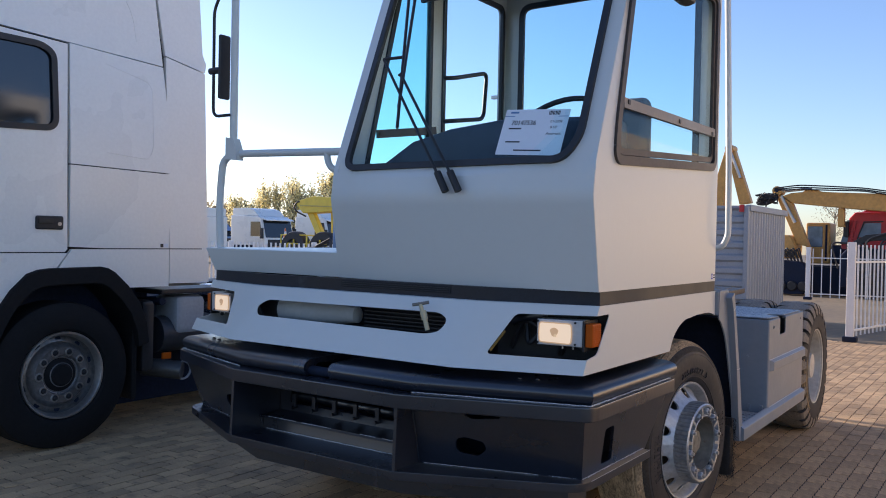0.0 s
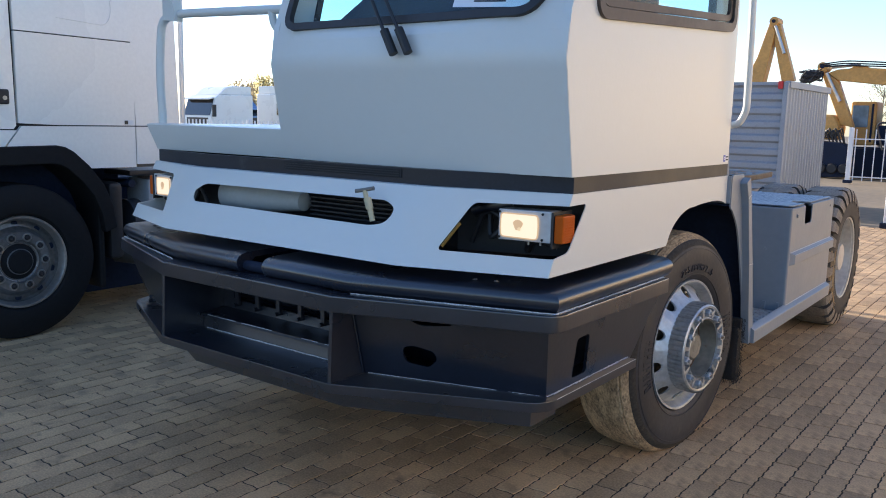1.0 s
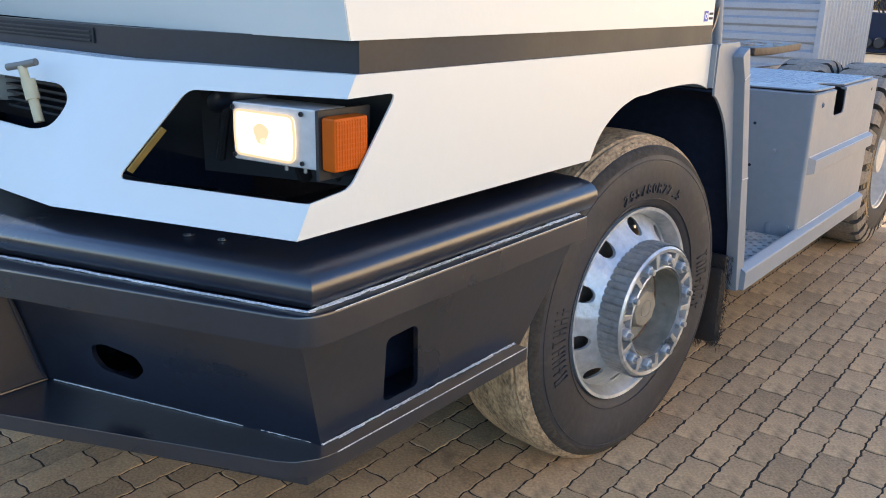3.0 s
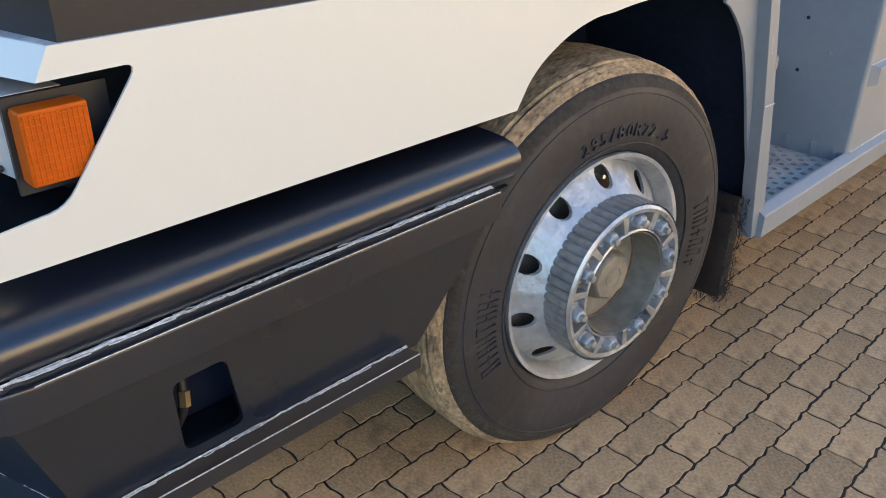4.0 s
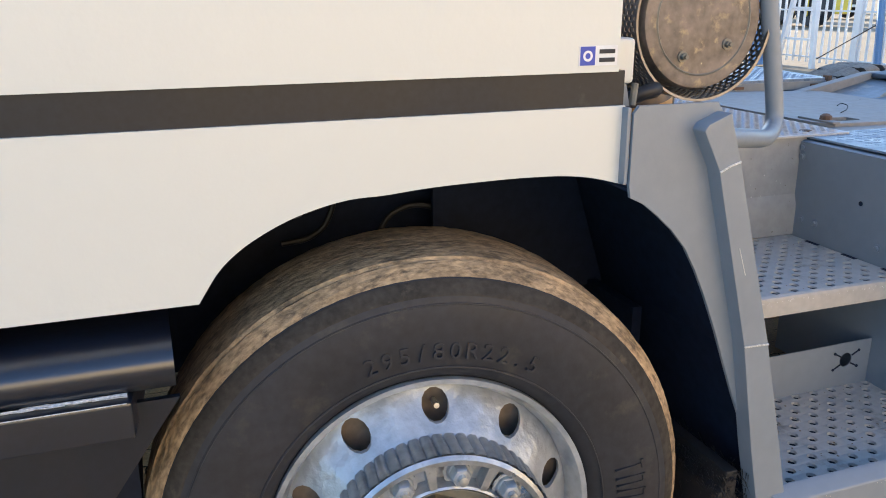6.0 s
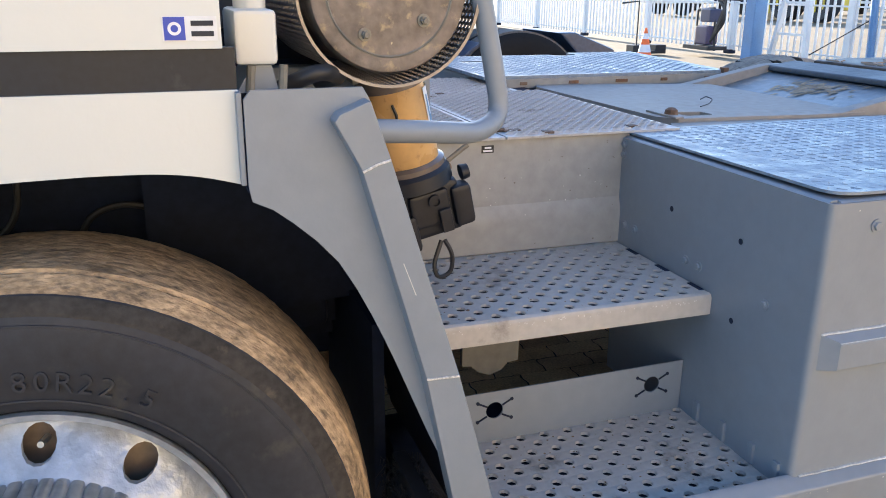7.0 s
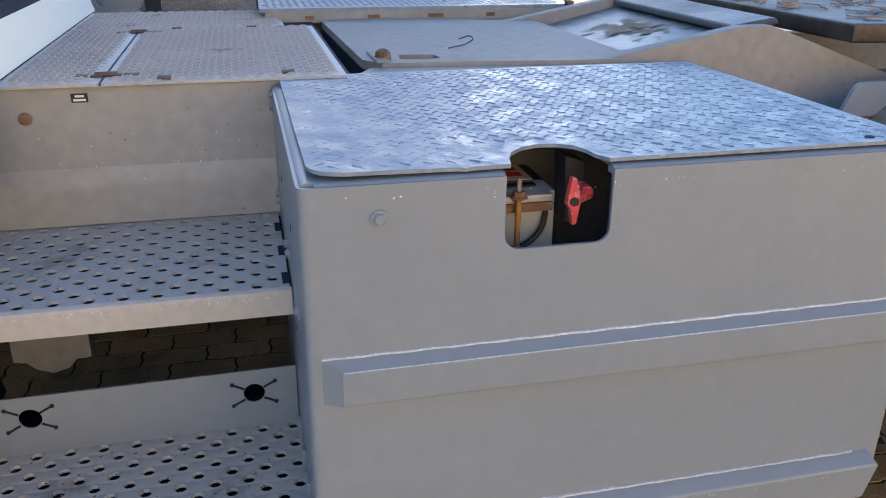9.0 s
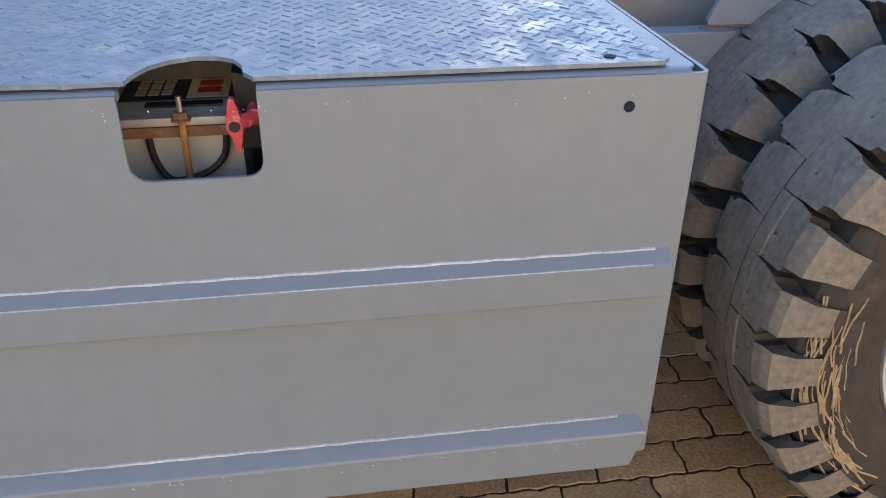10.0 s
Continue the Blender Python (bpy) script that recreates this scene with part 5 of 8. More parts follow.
for x0, x1 in ((0.345, 0.395), (-0.455, -0.405)):
    part("ramp_cheek", prism([(3.62, 1.056), (4.02, 1.130), (4.11, 1.131), (4.48, 1.0), (6.0, 0.98), (6.0, 0.70), (3.62, 0.70)], "x", x0, x1, bevel=0.004), DECKTOP, ramp)
part("ramp_lip", prism([(4.02, 1.108), (4.025, 1.128), (4.15, 1.146), (4.165, 1.13), (4.06, 1.10)], "x", -0.403, 0.343, bevel=0.006), material("blue_black_rubber", (0.03, 0.043, 0.06), 0.5, vary=0.3, bump=0.003), ramp)
rnd = random.Random(23)
mud = bmesh.new()
for k in range(120):
    x, y = rnd.gauss(-0.03, 0.07), rnd.gauss(3.92, 0.045)
    l, w, lean_x = rnd.uniform(0.006, 0.026), rnd.uniform(0.003, 0.011), rnd.uniform(-0.7, 0.3)
    q = [(x - w, y - l), (x + w * 0.4, y - l * 0.8), (x + w + lean_x * l, y + l), (x - w * 0.6 + lean_x * l, y + l * 0.7)]
    mud.faces.new([mud.verts.new((a, b, 1.042 + (b - 3.765) * 0.2237 + 0.0008 + 0.00003 * k)) for a, b in q])
tagged(part("mud_smear", mud, material("dried_mud", (0.37, 0.29, 0.20), 0.95, vary=0.4, grain=45), ramp, "streaks of dried ochre mud"), kind="stuff")
coupling = part("coupling_plate", prism([(-0.46, 4.30), (0.46, 4.30), (0.50, 4.5), (0.46, 5.2), (0.14, 5.3), (0.05, 4.85), (-0.05, 4.85), (-0.14, 5.3), (-0.46, 5.2), (-0.50, 4.5)], "z", 1.09, 1.14, bevel=0.01), material("greasy_dark_steel", (0.07, 0.055, 0.045), 0.5, metal=0.4, vary=0.5, grain=25, bump=0.004), tractor, "greasy coupling plate with dried strands")
rnd = random.Random(11)
for k in range(60):
    x, y, a = rnd.uniform(-0.44, 0.44), rnd.uniform(4.33, 4.9), rnd.uniform(0, 6.28)
    pts = [(x + j * 0.02 * math.cos(a + 0.5 * j * rnd.uniform(-1, 1)), y + j * 0.02 * math.sin(a), 1.143 + 0.004 * rnd.random()) for j in range(4)]
    part("dried_strand", tube(pts, 0.003, n=4), material("pale_strand", (0.34, 0.26, 0.2), 0.9) if k == 0 else bpy.data.materials["pale_strand"], coupling)
rear_plate = part("rear_frame_plate", block(0.54, 0.60, 3.9, 5.2, 0.55, 0.92, 0.006), GREY, tractor)
part("lug_plate", plate(round_poly([(4.18, 0.935), (4.52, 0.935), (4.52, 1.02), (4.22, 1.02)], 0.02), [[(4.36 + 0.012 * math.cos(math.tau * k / 12), 0.985 + 0.008 * math.sin(math.tau * k / 12)) for k in range(12)]], lambda u, v, d: Vector((0.61 - d, u, v)), 0.012), GREY, rear_plate)
part("rust_seam", tube([(0.612, 4.17, 0.934), (0.612, 4.30, 0.934)], 0.003, n=5), RUST, rear_plate)

# battery box, cut open at the lid
PATH_U = rounded([(0.5, 2.82, 0), (1.25, 2.82, 0), (1.25, 3.885, 0), (0.5, 3.885, 0)], 0.016, 6)
RUN = [0.0]
for p, q in zip(PATH_U, PATH_U[1:]):
    RUN.append(RUN[-1] + (q - p).length)


def box_skin(u, v, d):
    u = min(max(u, 0.0), RUN[-1] - 1e-6)
    i = max(j for j in range(len(RUN) - 1) if RUN[j] <= u + 1e-9)
    w = (PATH_U[i + 1] - PATH_U[i]).normalized()
    p = PATH_U[i] + w * (u - RUN[i])
    return Vector((p.x - w.y * d, p.y + w.x * d, v))


flank0 = next(r for r, p in zip(RUN, PATH_U) if p.x > 1.2499)
at_y = lambda y: flank0 + (y - PATH_U[RUN.index(flank0)].y)
end = RUN[-1]
notch = [(at_y(3.288), 1.046), *[(at_y(y), z) for y, z in arc(3.266, 0.953, 0.022, 0, -90, 6) + arc(3.144, 0.955, 0.024, -90, -180, 6)], (at_y(3.12), 1.046)]
box = part("battery_box", plate([(0, 0.375), (end, 0.375), (end, 1.046), *notch, (0, 1.046)], [], box_skin, 0.006, [r for r in RUN[1:-1]]), GREY, tractor, "grey steel battery box with chequer plate lid", smooth=40)
top = [(0.5, 2.835), (1.225, 2.835), (1.235, 2.845), (1.235, 3.12), (1.10, 3.12), (1.10, 3.288), (1.235, 3.288), (1.235, 3.86), (1.225, 3.87), (0.5, 3.87)]
part("box_top", plate(top, [], lambda u, v, d: Vector((u, v, 1.050 - d)), 0.004), GREY, box)
for y0, y1 in ((2.845, 3.12), (3.288, 3.86)):
    part("top_edge", sweep([(1.235, y0, 1.036), (1.235, y1, 1.036)], [(0.015, 0.0), (0.013, 0.007), (0.008, 0.012), (0.0, 0.014), (-0.01, 0.014), (-0.01, 0.0)]), GREY, box)
part("top_edge", sweep([(0.5, 2.835, 1.036), (1.236, 2.835, 1.036)], [(0.015, 0.0), (0.013, 0.007), (0.008, 0.012), (0.0, 0.014), (-0.01, 0.014), (-0.01, 0.0)]), GREY, box)
part("box_floor", block(0.5, 1.235, 2.83, 3.87, 0.38, 0.39), DARK, box)
arch_cut = [(1.237, 3.13), (1.205, 3.137), (1.175, 3.150), (1.152, 3.172), (1.138, 3.205), (1.142, 3.235), (1.158, 3.257), (1.185, 3.268), (1.215, 3.272), (1.237, 3.285)]
lid_out = [(0.47, 2.838), (1.195, 2.838), (1.213, 2.843), (1.228, 2.855), (1.236, 2.872), (1.239, 2.893), (1.237, 3.05), (1.242, 3.06), (1.238, 3.075), *arch_cut, (1.237, 3.82), (1.222, 3.835), (0.46, 3.835)]


def lid_place(u, v, d):
    lift = 0.004 * max(0, (u - 0.9) / 0.35) * max(0, (3.05 - v) / 0.2)
    return Vector((u, v, 1.060 + lift - d))


lid = part("lid", plate(lid_out, [], lid_place, 0.006), CHEQUER, box, "blue-grey chequer plate lid")
bars = bmesh.new()
rise = random.Random(21)
for i in range(-36, 37):
    for j in range(-36, 37):
        x, y = 0.85 + 0.0172 * (i - j), 3.34 + 0.0172 * (i + j)
        if not (0.482 < x < 1.226 and 2.852 < y < 3.822) or (x > 1.12 and 3.115 < y < 3.30) or x + 0.4 * y > 1.226 + 0.4 * 3.81 or x - y > 1.212 - 2.862:
            continue
        a = radians((45 if (i + j) % 2 else -45) + rise.uniform(-5, 5))
        c, s = math.cos(a), math.sin(a)
        z = lid_place(x, y, 0).z - 0.0005
        base = [bars.verts.new((x + p * c - q * s, y + p * s + q * c, z)) for p, q in ((-0.0122, 0), (-0.006, -0.0030), (0.006, -0.0030), (0.0122, 0), (0.006, 0.0030), (-0.006, 0.0030))]
        up = [bars.verts.new((x + p * c, y + p * s, z + 0.0024 * rise.uniform(0.35, 1.0))) for p in (-0.008, 0.008)]
        for f in ((0, 1, 6), (1, 2, 7, 6), (2, 3, 7), (3, 4, 7), (4, 5, 6, 7), (5, 0, 6)):
            bars.faces.new([(base + up)[q] for q in f])
tagged(part("tread_pattern", bars, CHEQUER, lid), kind="stuff")
part("lid_hole", lathe([(0, 0.001), (0.008, 0.001), (0.008, 0.0), (0, 0)], (1.21, 3.755, 1.0605), "z", 12), DARK, lid)
rail_ob = part("rail", prism([(1.25, 0.780), (1.271, 0.768), (1.275, 0.763), (1.275, 0.712), (1.272, 0.707), (1.25, 0.703)], "y", 2.842, 3.862), GREY, box)
for v in rail_ob.data.vertices:
    if v.co.y < 2.9 and v.co.x > 1.26:
        v.co.y += 0.028
RAILWELD = material("grey_weld", (0.48, 0.51, 0.54), 0.4, vary=0.3, grain=120)
part("rail_weld", tube([(1.2515, 2.842 + 0.02 * k, 0.780 + 0.0006 * math.sin(k * 1.7)) for k in range(51)], 0.0026, n=5), RAILWELD, rail_ob)
part("worn_edge", tube([(1.2735, 2.872 + 0.02 * k, 0.766) for k in range(49)], 0.0011, n=5), RAILWELD, rail_ob)
foot = part("foot_rail", prism([(1.238, 0.462), (1.251, 0.460), (1.2745, 0.446), (1.278, 0.441), (1.278, 0.372), (1.238, 0.368)], "y", 2.14, 3.868, bevel=0.002), GREY, box)
for v in foot.data.vertices:
    if v.co.y > 3.8:
        v.co.y -= 0.45 * abs(0.43 - v.co.z)
part("rail_weld", tube([(1.2515, 2.84 + 0.02 * k, 0.461 + 0.0006 * math.sin(k * 2.1)) for k in range(50)], 0.0028, n=5), RAILWELD, foot)
part("box_bolt", bolt((1.25, 2.934, 0.996), "x", 0.009, 0.008), GREY, box)
part("bolt_hole", lathe([(0, 0.0006), (0.008, 0.0006), (0.008, 0.0), (0, 0)], (1.25, 3.775, 1.003), "x", 14), DARK, box)
for x, z in ((0.512, 1.029), (0.512, 1.002), (0.541, 0.813), (0.593, 0.814), (0.825, 0.803), (0.877, 0.803), (1.11, 0.794)):
    part("box_bolt", bolt((x, 2.82, z), "y", 0.008, -0.008), GREY, box)
for x, z in ((0.748, 0.911), (1.011, 0.904), (1.011, 0.718)):
    part("bolt_hole", lathe([(0, -0.0006), (0.007, -0.0006), (0.007, 0.0), (0, 0)], (x, 2.82, z), "y", 12), DARK, box)
for x in (0.92, 1.02, 1.12, 1.2):
    part("weld_tab", block(x, x + 0.018, 2.812, 2.822, 0.425, 0.475, 0.003), GREY, box)
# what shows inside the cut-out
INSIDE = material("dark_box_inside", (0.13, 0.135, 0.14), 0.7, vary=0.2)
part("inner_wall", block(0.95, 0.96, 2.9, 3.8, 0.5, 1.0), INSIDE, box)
part("inner_bend", prism(arc(1.16, 3.52, 0.176, 180, 262, 9) + arc(1.16, 3.52, 0.170, 262, 180, 9), "z", 0.60, 1.045), material("grey_inner_skin", (0.50, 0.51, 0.52), 0.5, vary=0.2, grain=25), box, "curved grey inner panel")
CASE = material("grey_battery_case", (0.52, 0.52, 0.50), 0.5, vary=0.06)
battery = part("battery", block(0.80, 1.11, 2.98, 3.252, 0.70, 0.972, 0.004), CASE, box, "grey battery with dark label and red print")
part("battery_label", block(0.86, 1.054, 3.075, 3.25, 0.9722, 0.9735), material("label_black", (0.02, 0.022, 0.035), 0.4), battery)
part("label_patch", block(0.885, 1.050, 3.172, 3.232, 0.9737, 0.9745), material("label_cream", (0.72, 0.66, 0.56), 0.5), battery)
for k in range(4):
    part("red_bar", block(0.905 + 0.034 * k, 0.930 + 0.034 * k, 3.186, 3.220, 0.9747, 0.9755), RED, battery)
for k in range(9):
    part("pictogram", block(0.95 + 0.03 * (k // 3), 0.974 + 0.03 * (k // 3), 3.096 + 0.019 * (k % 3), 3.111 + 0.019 * (k % 3), 0.9737, 0.9745), CASE, battery)
part("vent_strip", block(1.068, 1.086, 3.118, 3.226, 0.9722, 0.9755), BLACK, battery)
clamp = part("clamp_bar", block(1.112, 1.137, 3.06, 3.238, 0.962, 0.975, 0.003), material("dull_steel_strip", (0.42, 0.40, 0.38), 0.5, metal=0.3, vary=0.2), box, "rusty clamp bar")
part("clamp_rust", block(1.113, 1.135, 3.06, 3.238, 0.946, 0.961), RUST, clamp)
part("clamp_rod", tube([(1.144, 3.176, 0.80), (1.144, 3.176, 0.975)], 0.005, n=8), material("ochre_rust", (0.30, 0.16, 0.05), 0.8, vary=0.4, grain=80), clamp)
part("clamp_stud", tube([(1.144, 3.176, 0.975), (1.144, 3.176, 1.008)], 0.004, n=8), STEEL, clamp)
part("clamp_nut", lathe([(0, 0.013), (0.010, 0.012), (0.011, 0.004), (0.015, 0.003), (0.015, 0.0), (0, 0)], (1.144, 3.176, 0.974), "z", 6), RUST, clamp)
part("battery_cable", tube([(1.122, 3.124, 0.96), (1.122, 3.126, 0.91), (1.124, 3.145, 0.872), (1.126, 3.20, 0.885), (1.122, 3.228, 0.91), (1.122, 3.232, 0.955)], 0.005, bend=0.03, n=8), BLACK, box)
part("switch_mount", prism([(3.25, 1.04), (3.282, 1.03), (3.282, 0.93), (3.255, 0.93)], "x", 1.10, 1.148), BLACK, box)
KEY = material("red_key_plastic", (0.62, 0.07, 0.085), 0.5, vary=0.2, grain=120, stain=30, spots=(0.72, 0.42, 0.42), spot_amount=0.4)
key = part("isolator_key", lathe([(0, 0.0), (0.013, 0.0), (0.012, 0.03), (0, 0.034)], (1.146, 3.278, 0.985), "x", 14), KEY, box, "red battery isolator key")
part("key_wing", prism([(3.246, 1.018), (3.254, 1.017), (3.261, 0.992), (3.263, 0.975), (3.257, 0.940), (3.250, 0.939), (3.246, 0.962), (3.239, 0.975), (3.241, 0.993)], "x", 1.178, 1.193, bevel=0.003), KEY, key)
part("key_stem", tube([(1.185, 3.256, 0.981), (1.171, 3.280, 0.985)], 0.0105, n=10), KEY, key)
part("key_hub", lathe([(0, 0.0), (0.0075, 0.0), (0.0075, 0.002), (0, 0.002)], (1.193, 3.251, 0.979), "x", 12), BLACK, key)

# the far box with its lid
far = part("far_box", block(-1.40, -0.60, 2.88, 3.92, 0.37, 1.075, 0.015), GREY, tractor, "grey tool box on the far flank")
flid = [(-1.46, 2.85), (-0.545, 2.83), (-0.54, 3.90), (-0.60, 3.93), (-1.53, 4.06), (-1.53, 3.68), (-1.44, 3.68), (-1.39, 3.66), (-1.37, 3.60), (-1.39, 3.55), (-1.44, 3.53)]
far_lid = part("far_lid", plate(flid, [[(-1.17 + 0.035 * math.cos(math.tau * k / 16), 3.04 + 0.085 * math.sin(math.tau * k / 16)) for k in range(16)]], lambda u, v, d: Vector((u, v, 1.100 - d)), 0.012), CHEQUER, far, "blue-grey chequer plate lid with an oval hole")
lidbars = bmesh.new()
for i in range(52):
    for j in range(40):
        x, y = -1.50 + 0.0255 * j, 2.86 + 0.0255 * i
        if x > -0.56 or (x < -1.34 and 3.50 < y < 3.72) or y > 3.88 - 0.13 * (x + 0.55) or math.hypot((x + 1.17) / 0.055, (y - 3.04) / 0.105) < 1 or (x < -1.44 and y < 3.70):
            continue
        t = 0.785 if (i + j) % 2 else -0.785
        c, w = Vector((math.cos(t), math.sin(t), 0)) * 0.0115, Vector((-math.sin(t), math.cos(t), 0)) * 0.0032
        o = Vector((x, y, 1.1002))
        ring = [lidbars.verts.new(o + d) for d in (-c, w, c, -w)]
        tip = lidbars.verts.new(o + Vector((0, 0, 0.0022)))
        for k in range(4):
            lidbars.faces.new((ring[k], ring[(k + 1) % 4], tip))
tagged(part("chequer_pattern", lidbars, CHEQUER, far_lid, smooth=0), kind="stuff")
part("far_lid_edge", prism([(-0.556, 1.052), (-0.545, 1.052), (-0.538, 1.0875), (-0.551, 1.0875)], "y", 2.85, 3.91), SCUFFED, far)
for k in range(5):
    part("edge_rust", block(-0.5445, -0.5375, 2.98 + 0.21 * k, 3.01 + 0.21 * k + 0.012 * (k % 3), 1.064, 1.076, 0.001), RUST, far)
part("lid_catch", block(-0.56, -0.528, 3.905, 3.93, 1.06, 1.11, 0.003), RUST, far)

# engine housing behind the cab, exhaust, filter
part("engine_bay", block(-0.85, 0.47, 1.76, 2.24, 0.6, 1.34, 0.02), DARK, tractor)
part("engine_housing", prism([(1.78, 1.34), (2.165, 1.30), (2.112, 1.74), (1.78, 1.74)], "x", -0.85, 0.50, bevel=0.012), material("dark_grey_housing", (0.06, 0.065, 0.073), 0.6, vary=0.15), tractor, "dark grey engine housing behind the cab")
part("rear_housing", prism([(2.272, 1.068), (2.192, 1.318), (2.130, 1.75), (2.112, 1.75), (2.174, 1.316), (2.252, 1.068)], "x", -0.9, 0.54, bevel=0.004), WHITE, tractor, "white sheet steel housing panel")
mount = part("cab_mount", block(0.92, 1.11, 1.765, 1.83, 1.312, 1.395, 0.008), WHITE, tractor, "white cab mount bracket")
part("mount_post", tube([(1.02, 1.80, 1.39), (1.02, 1.80, 1.6)], 0.026), WHITE, mount)
part("mount_foot", prism([(1.765, 1.27), (1.83, 1.27), (1.82, 1.312), (1.79, 1.312)], "x", 0.95, 1.1), GREY, mount)
for y in (1.785, 1.835):
    part("mount_pin", tube([(1.10, y, 1.272), (1.10, y + 0.004, 1.312)], 0.007, n=8), HUB, mount)
part("hose", tube([(1.05, 1.84, 1.27), (1.08, 1.90, 1.30), (1.0, 1.95, 1.28), (0.8, 1.95, 1.25)], 0.014, bend=0.05), BLACK, tractor)
MC = (1.035, 2.03, 1.423)
muffler = part("muffler", lathe([(0.0, 0.0), (0.125, 0.0), (0.134, -0.003), (0.138, -0.014), (0.138, -0.55), (0.0, -0.55)], MC, "x", 56), material("brown_muffler", (0.20, 0.165, 0.138), 0.6, metal=0.3, vary=0.4, grain=45, stain=13, spots=(0.42, 0.34, 0.21), spot_amount=0.36, bump=0.003, specks=(0.60, 0.52, 0.34)), tractor, "heat-stained round muffler in a perforated shield")
part("muffler_seam", lathe([(0.106, 0.0), (0.108, 0.002), (0.111, 0.0)], (MC[0], MC[1], MC[2]), "x", 48, closed=True), HUB, muffler)
for y, z in ((1.985, 1.352), (2.088, 1.374)):
    nut = part("muffler_stud", bolt((MC[0], y, z), "x", 0.0075, 0.010), HUB, muffler)
    part("stud_tip", tube([(MC[0], y, z), (MC[0] + 0.017, y, z)], 0.0042, n=8), HUB, nut)
shield = perforated(-0.50, 0.50, 0.0, 0.5, 0.0, 0.002, 0.011, 0.0165, 0.0048)
for v in shield.verts:
    a = v.co.x * math.tau - math.pi / 2
    r = 0.157 + v.co.z
    v.co = Vector((MC[0] + 0.004 - v.co.y, MC[1] + r * math.cos(a), MC[2] + r * math.sin(a)))
part("heat_shield", shield, material("shield_steel", (0.22, 0.20, 0.185), 0.4, metal=0.7, vary=0.2), muffler, "perforated steel heat shield")
part("shield_hem", lathe([(0.155, 0.0), (0.160, 0.001), (0.160, -0.006), (0.155, -0.006)], (MC[0] + 0.006, MC[1], MC[2]), "x", 56, closed=True), bpy.data.materials["shield_steel"], muffler)
part("handrail", tube([(1.215, 1.935, 1.222), (1.15, 2.06, 1.204), (1.08, 2.175, 1.184), (1.03, 2.238, 1.205), (1.03, 2.222, 1.29), (1.03, 2.196, 1.41), (1.03, 2.13, 1.75)], 0.0185, bend=0.055, n=14), GREY, tractor, "bent grey steel hand rail")
TAN = material("tan_filter_bowl", (0.60, 0.36, 0.13), 0.32, vary=0.25, grain=15, stain=10, spots=(0.2, 0.09, 0.04), spot_amount=0.3)
lean = Matrix.Translation((0.69, 2.158, 1.052)) @ Matrix.Rotation(radians(13), 4, "X") @ Matrix.Rotation(radians(4), 4, "Y") @ Matrix.Scale(1.09, 4)
leant = lambda b: join(None, b, lean)
filt = part("grease_bowl", leant(lathe([(0, 0.0), (0.069, 0.0), (0.068, 0.10), (0.066, 0.165), (0, 0.165)], (0, 0, 0), "z", 32)), TAN, tractor, "tan grease reservoir with paper label")
SMOKE = material("smoked_plastic", (0.16, 0.13, 0.11), 0.25, vary=0.4, grain=12, spots=(0.28, 0.15, 0.07), spot_amount=0.4)
part("bowl_cap", leant(lathe([(0, 0.165), (0.0665, 0.165), (0.067, 0.185), (0.064, 0.198), (0.04, 0.203), (0, 0.204)], (0, 0, 0), "z", 32)), SMOKE, filt)
part("bowl_ring", leant(lathe([(0.068, -0.004), (0.079, -0.004), (0.079, 0.006), (0.074, 0.010), (0.068, 0.012)], (0, 0, 0), "z", 32, closed=True)), SMOKE, filt)
part("grease_streak", leant(tube([(0.069, -0.020, 0.145), (0.070, -0.016, 0.125), (0.0705, -0.018, 0.108)], 0.003, n=6)), BLACK, filt)
part("bowl_bracket", leant(block(-0.09, 0.02, -0.075, 0.02, 0.188, 0.21, 0.004)), HUB, filt)
part("bracket_bolt", leant(bolt((0.0, -0.03, 0.21), "z", 0.010, 0.012)), HUB, filt)
for k, (z0, z1, mat, a0, a1) in enumerate(((0.06, 0.155, PAPER, 48, 100), (0.085, 0.14, BLUE, 53, 60), (0.085, 0.098, BLUE, 60, 68), (0.085, 0.14, BLUE, 73, 80), (0.085, 0.14, BLUE, 86, 92))):
    r0 = 0.0690 + 0.0006 * (k > 0)
    pts = [(r0 * math.cos(radians(a0 + (a1 - a0) * j / 8)), r0 * math.sin(radians(a0 + (a1 - a0) * j / 8))) for j in range(9)]
    b = bmesh.new()
    lo, hi = [b.verts.new((x, y, z0)) for x, y in pts], [b.verts.new((x, y, z1)) for x, y in pts]
    for j in range(8):
        b.faces.new((lo[j], lo[j + 1], hi[j + 1], hi[j]))
    part("bowl_label", leant(b), mat, filt)
PUMP = material("oily_black_casting", (0.010, 0.0115, 0.018), 0.55, vary=0.4, grain=30, bump=0.002)
pump = part("grease_pump", leant(block(-0.07, 0.062, -0.085, 0.085, -0.15, -0.035, 0.016)), PUMP, tractor, "oily black grease pump")
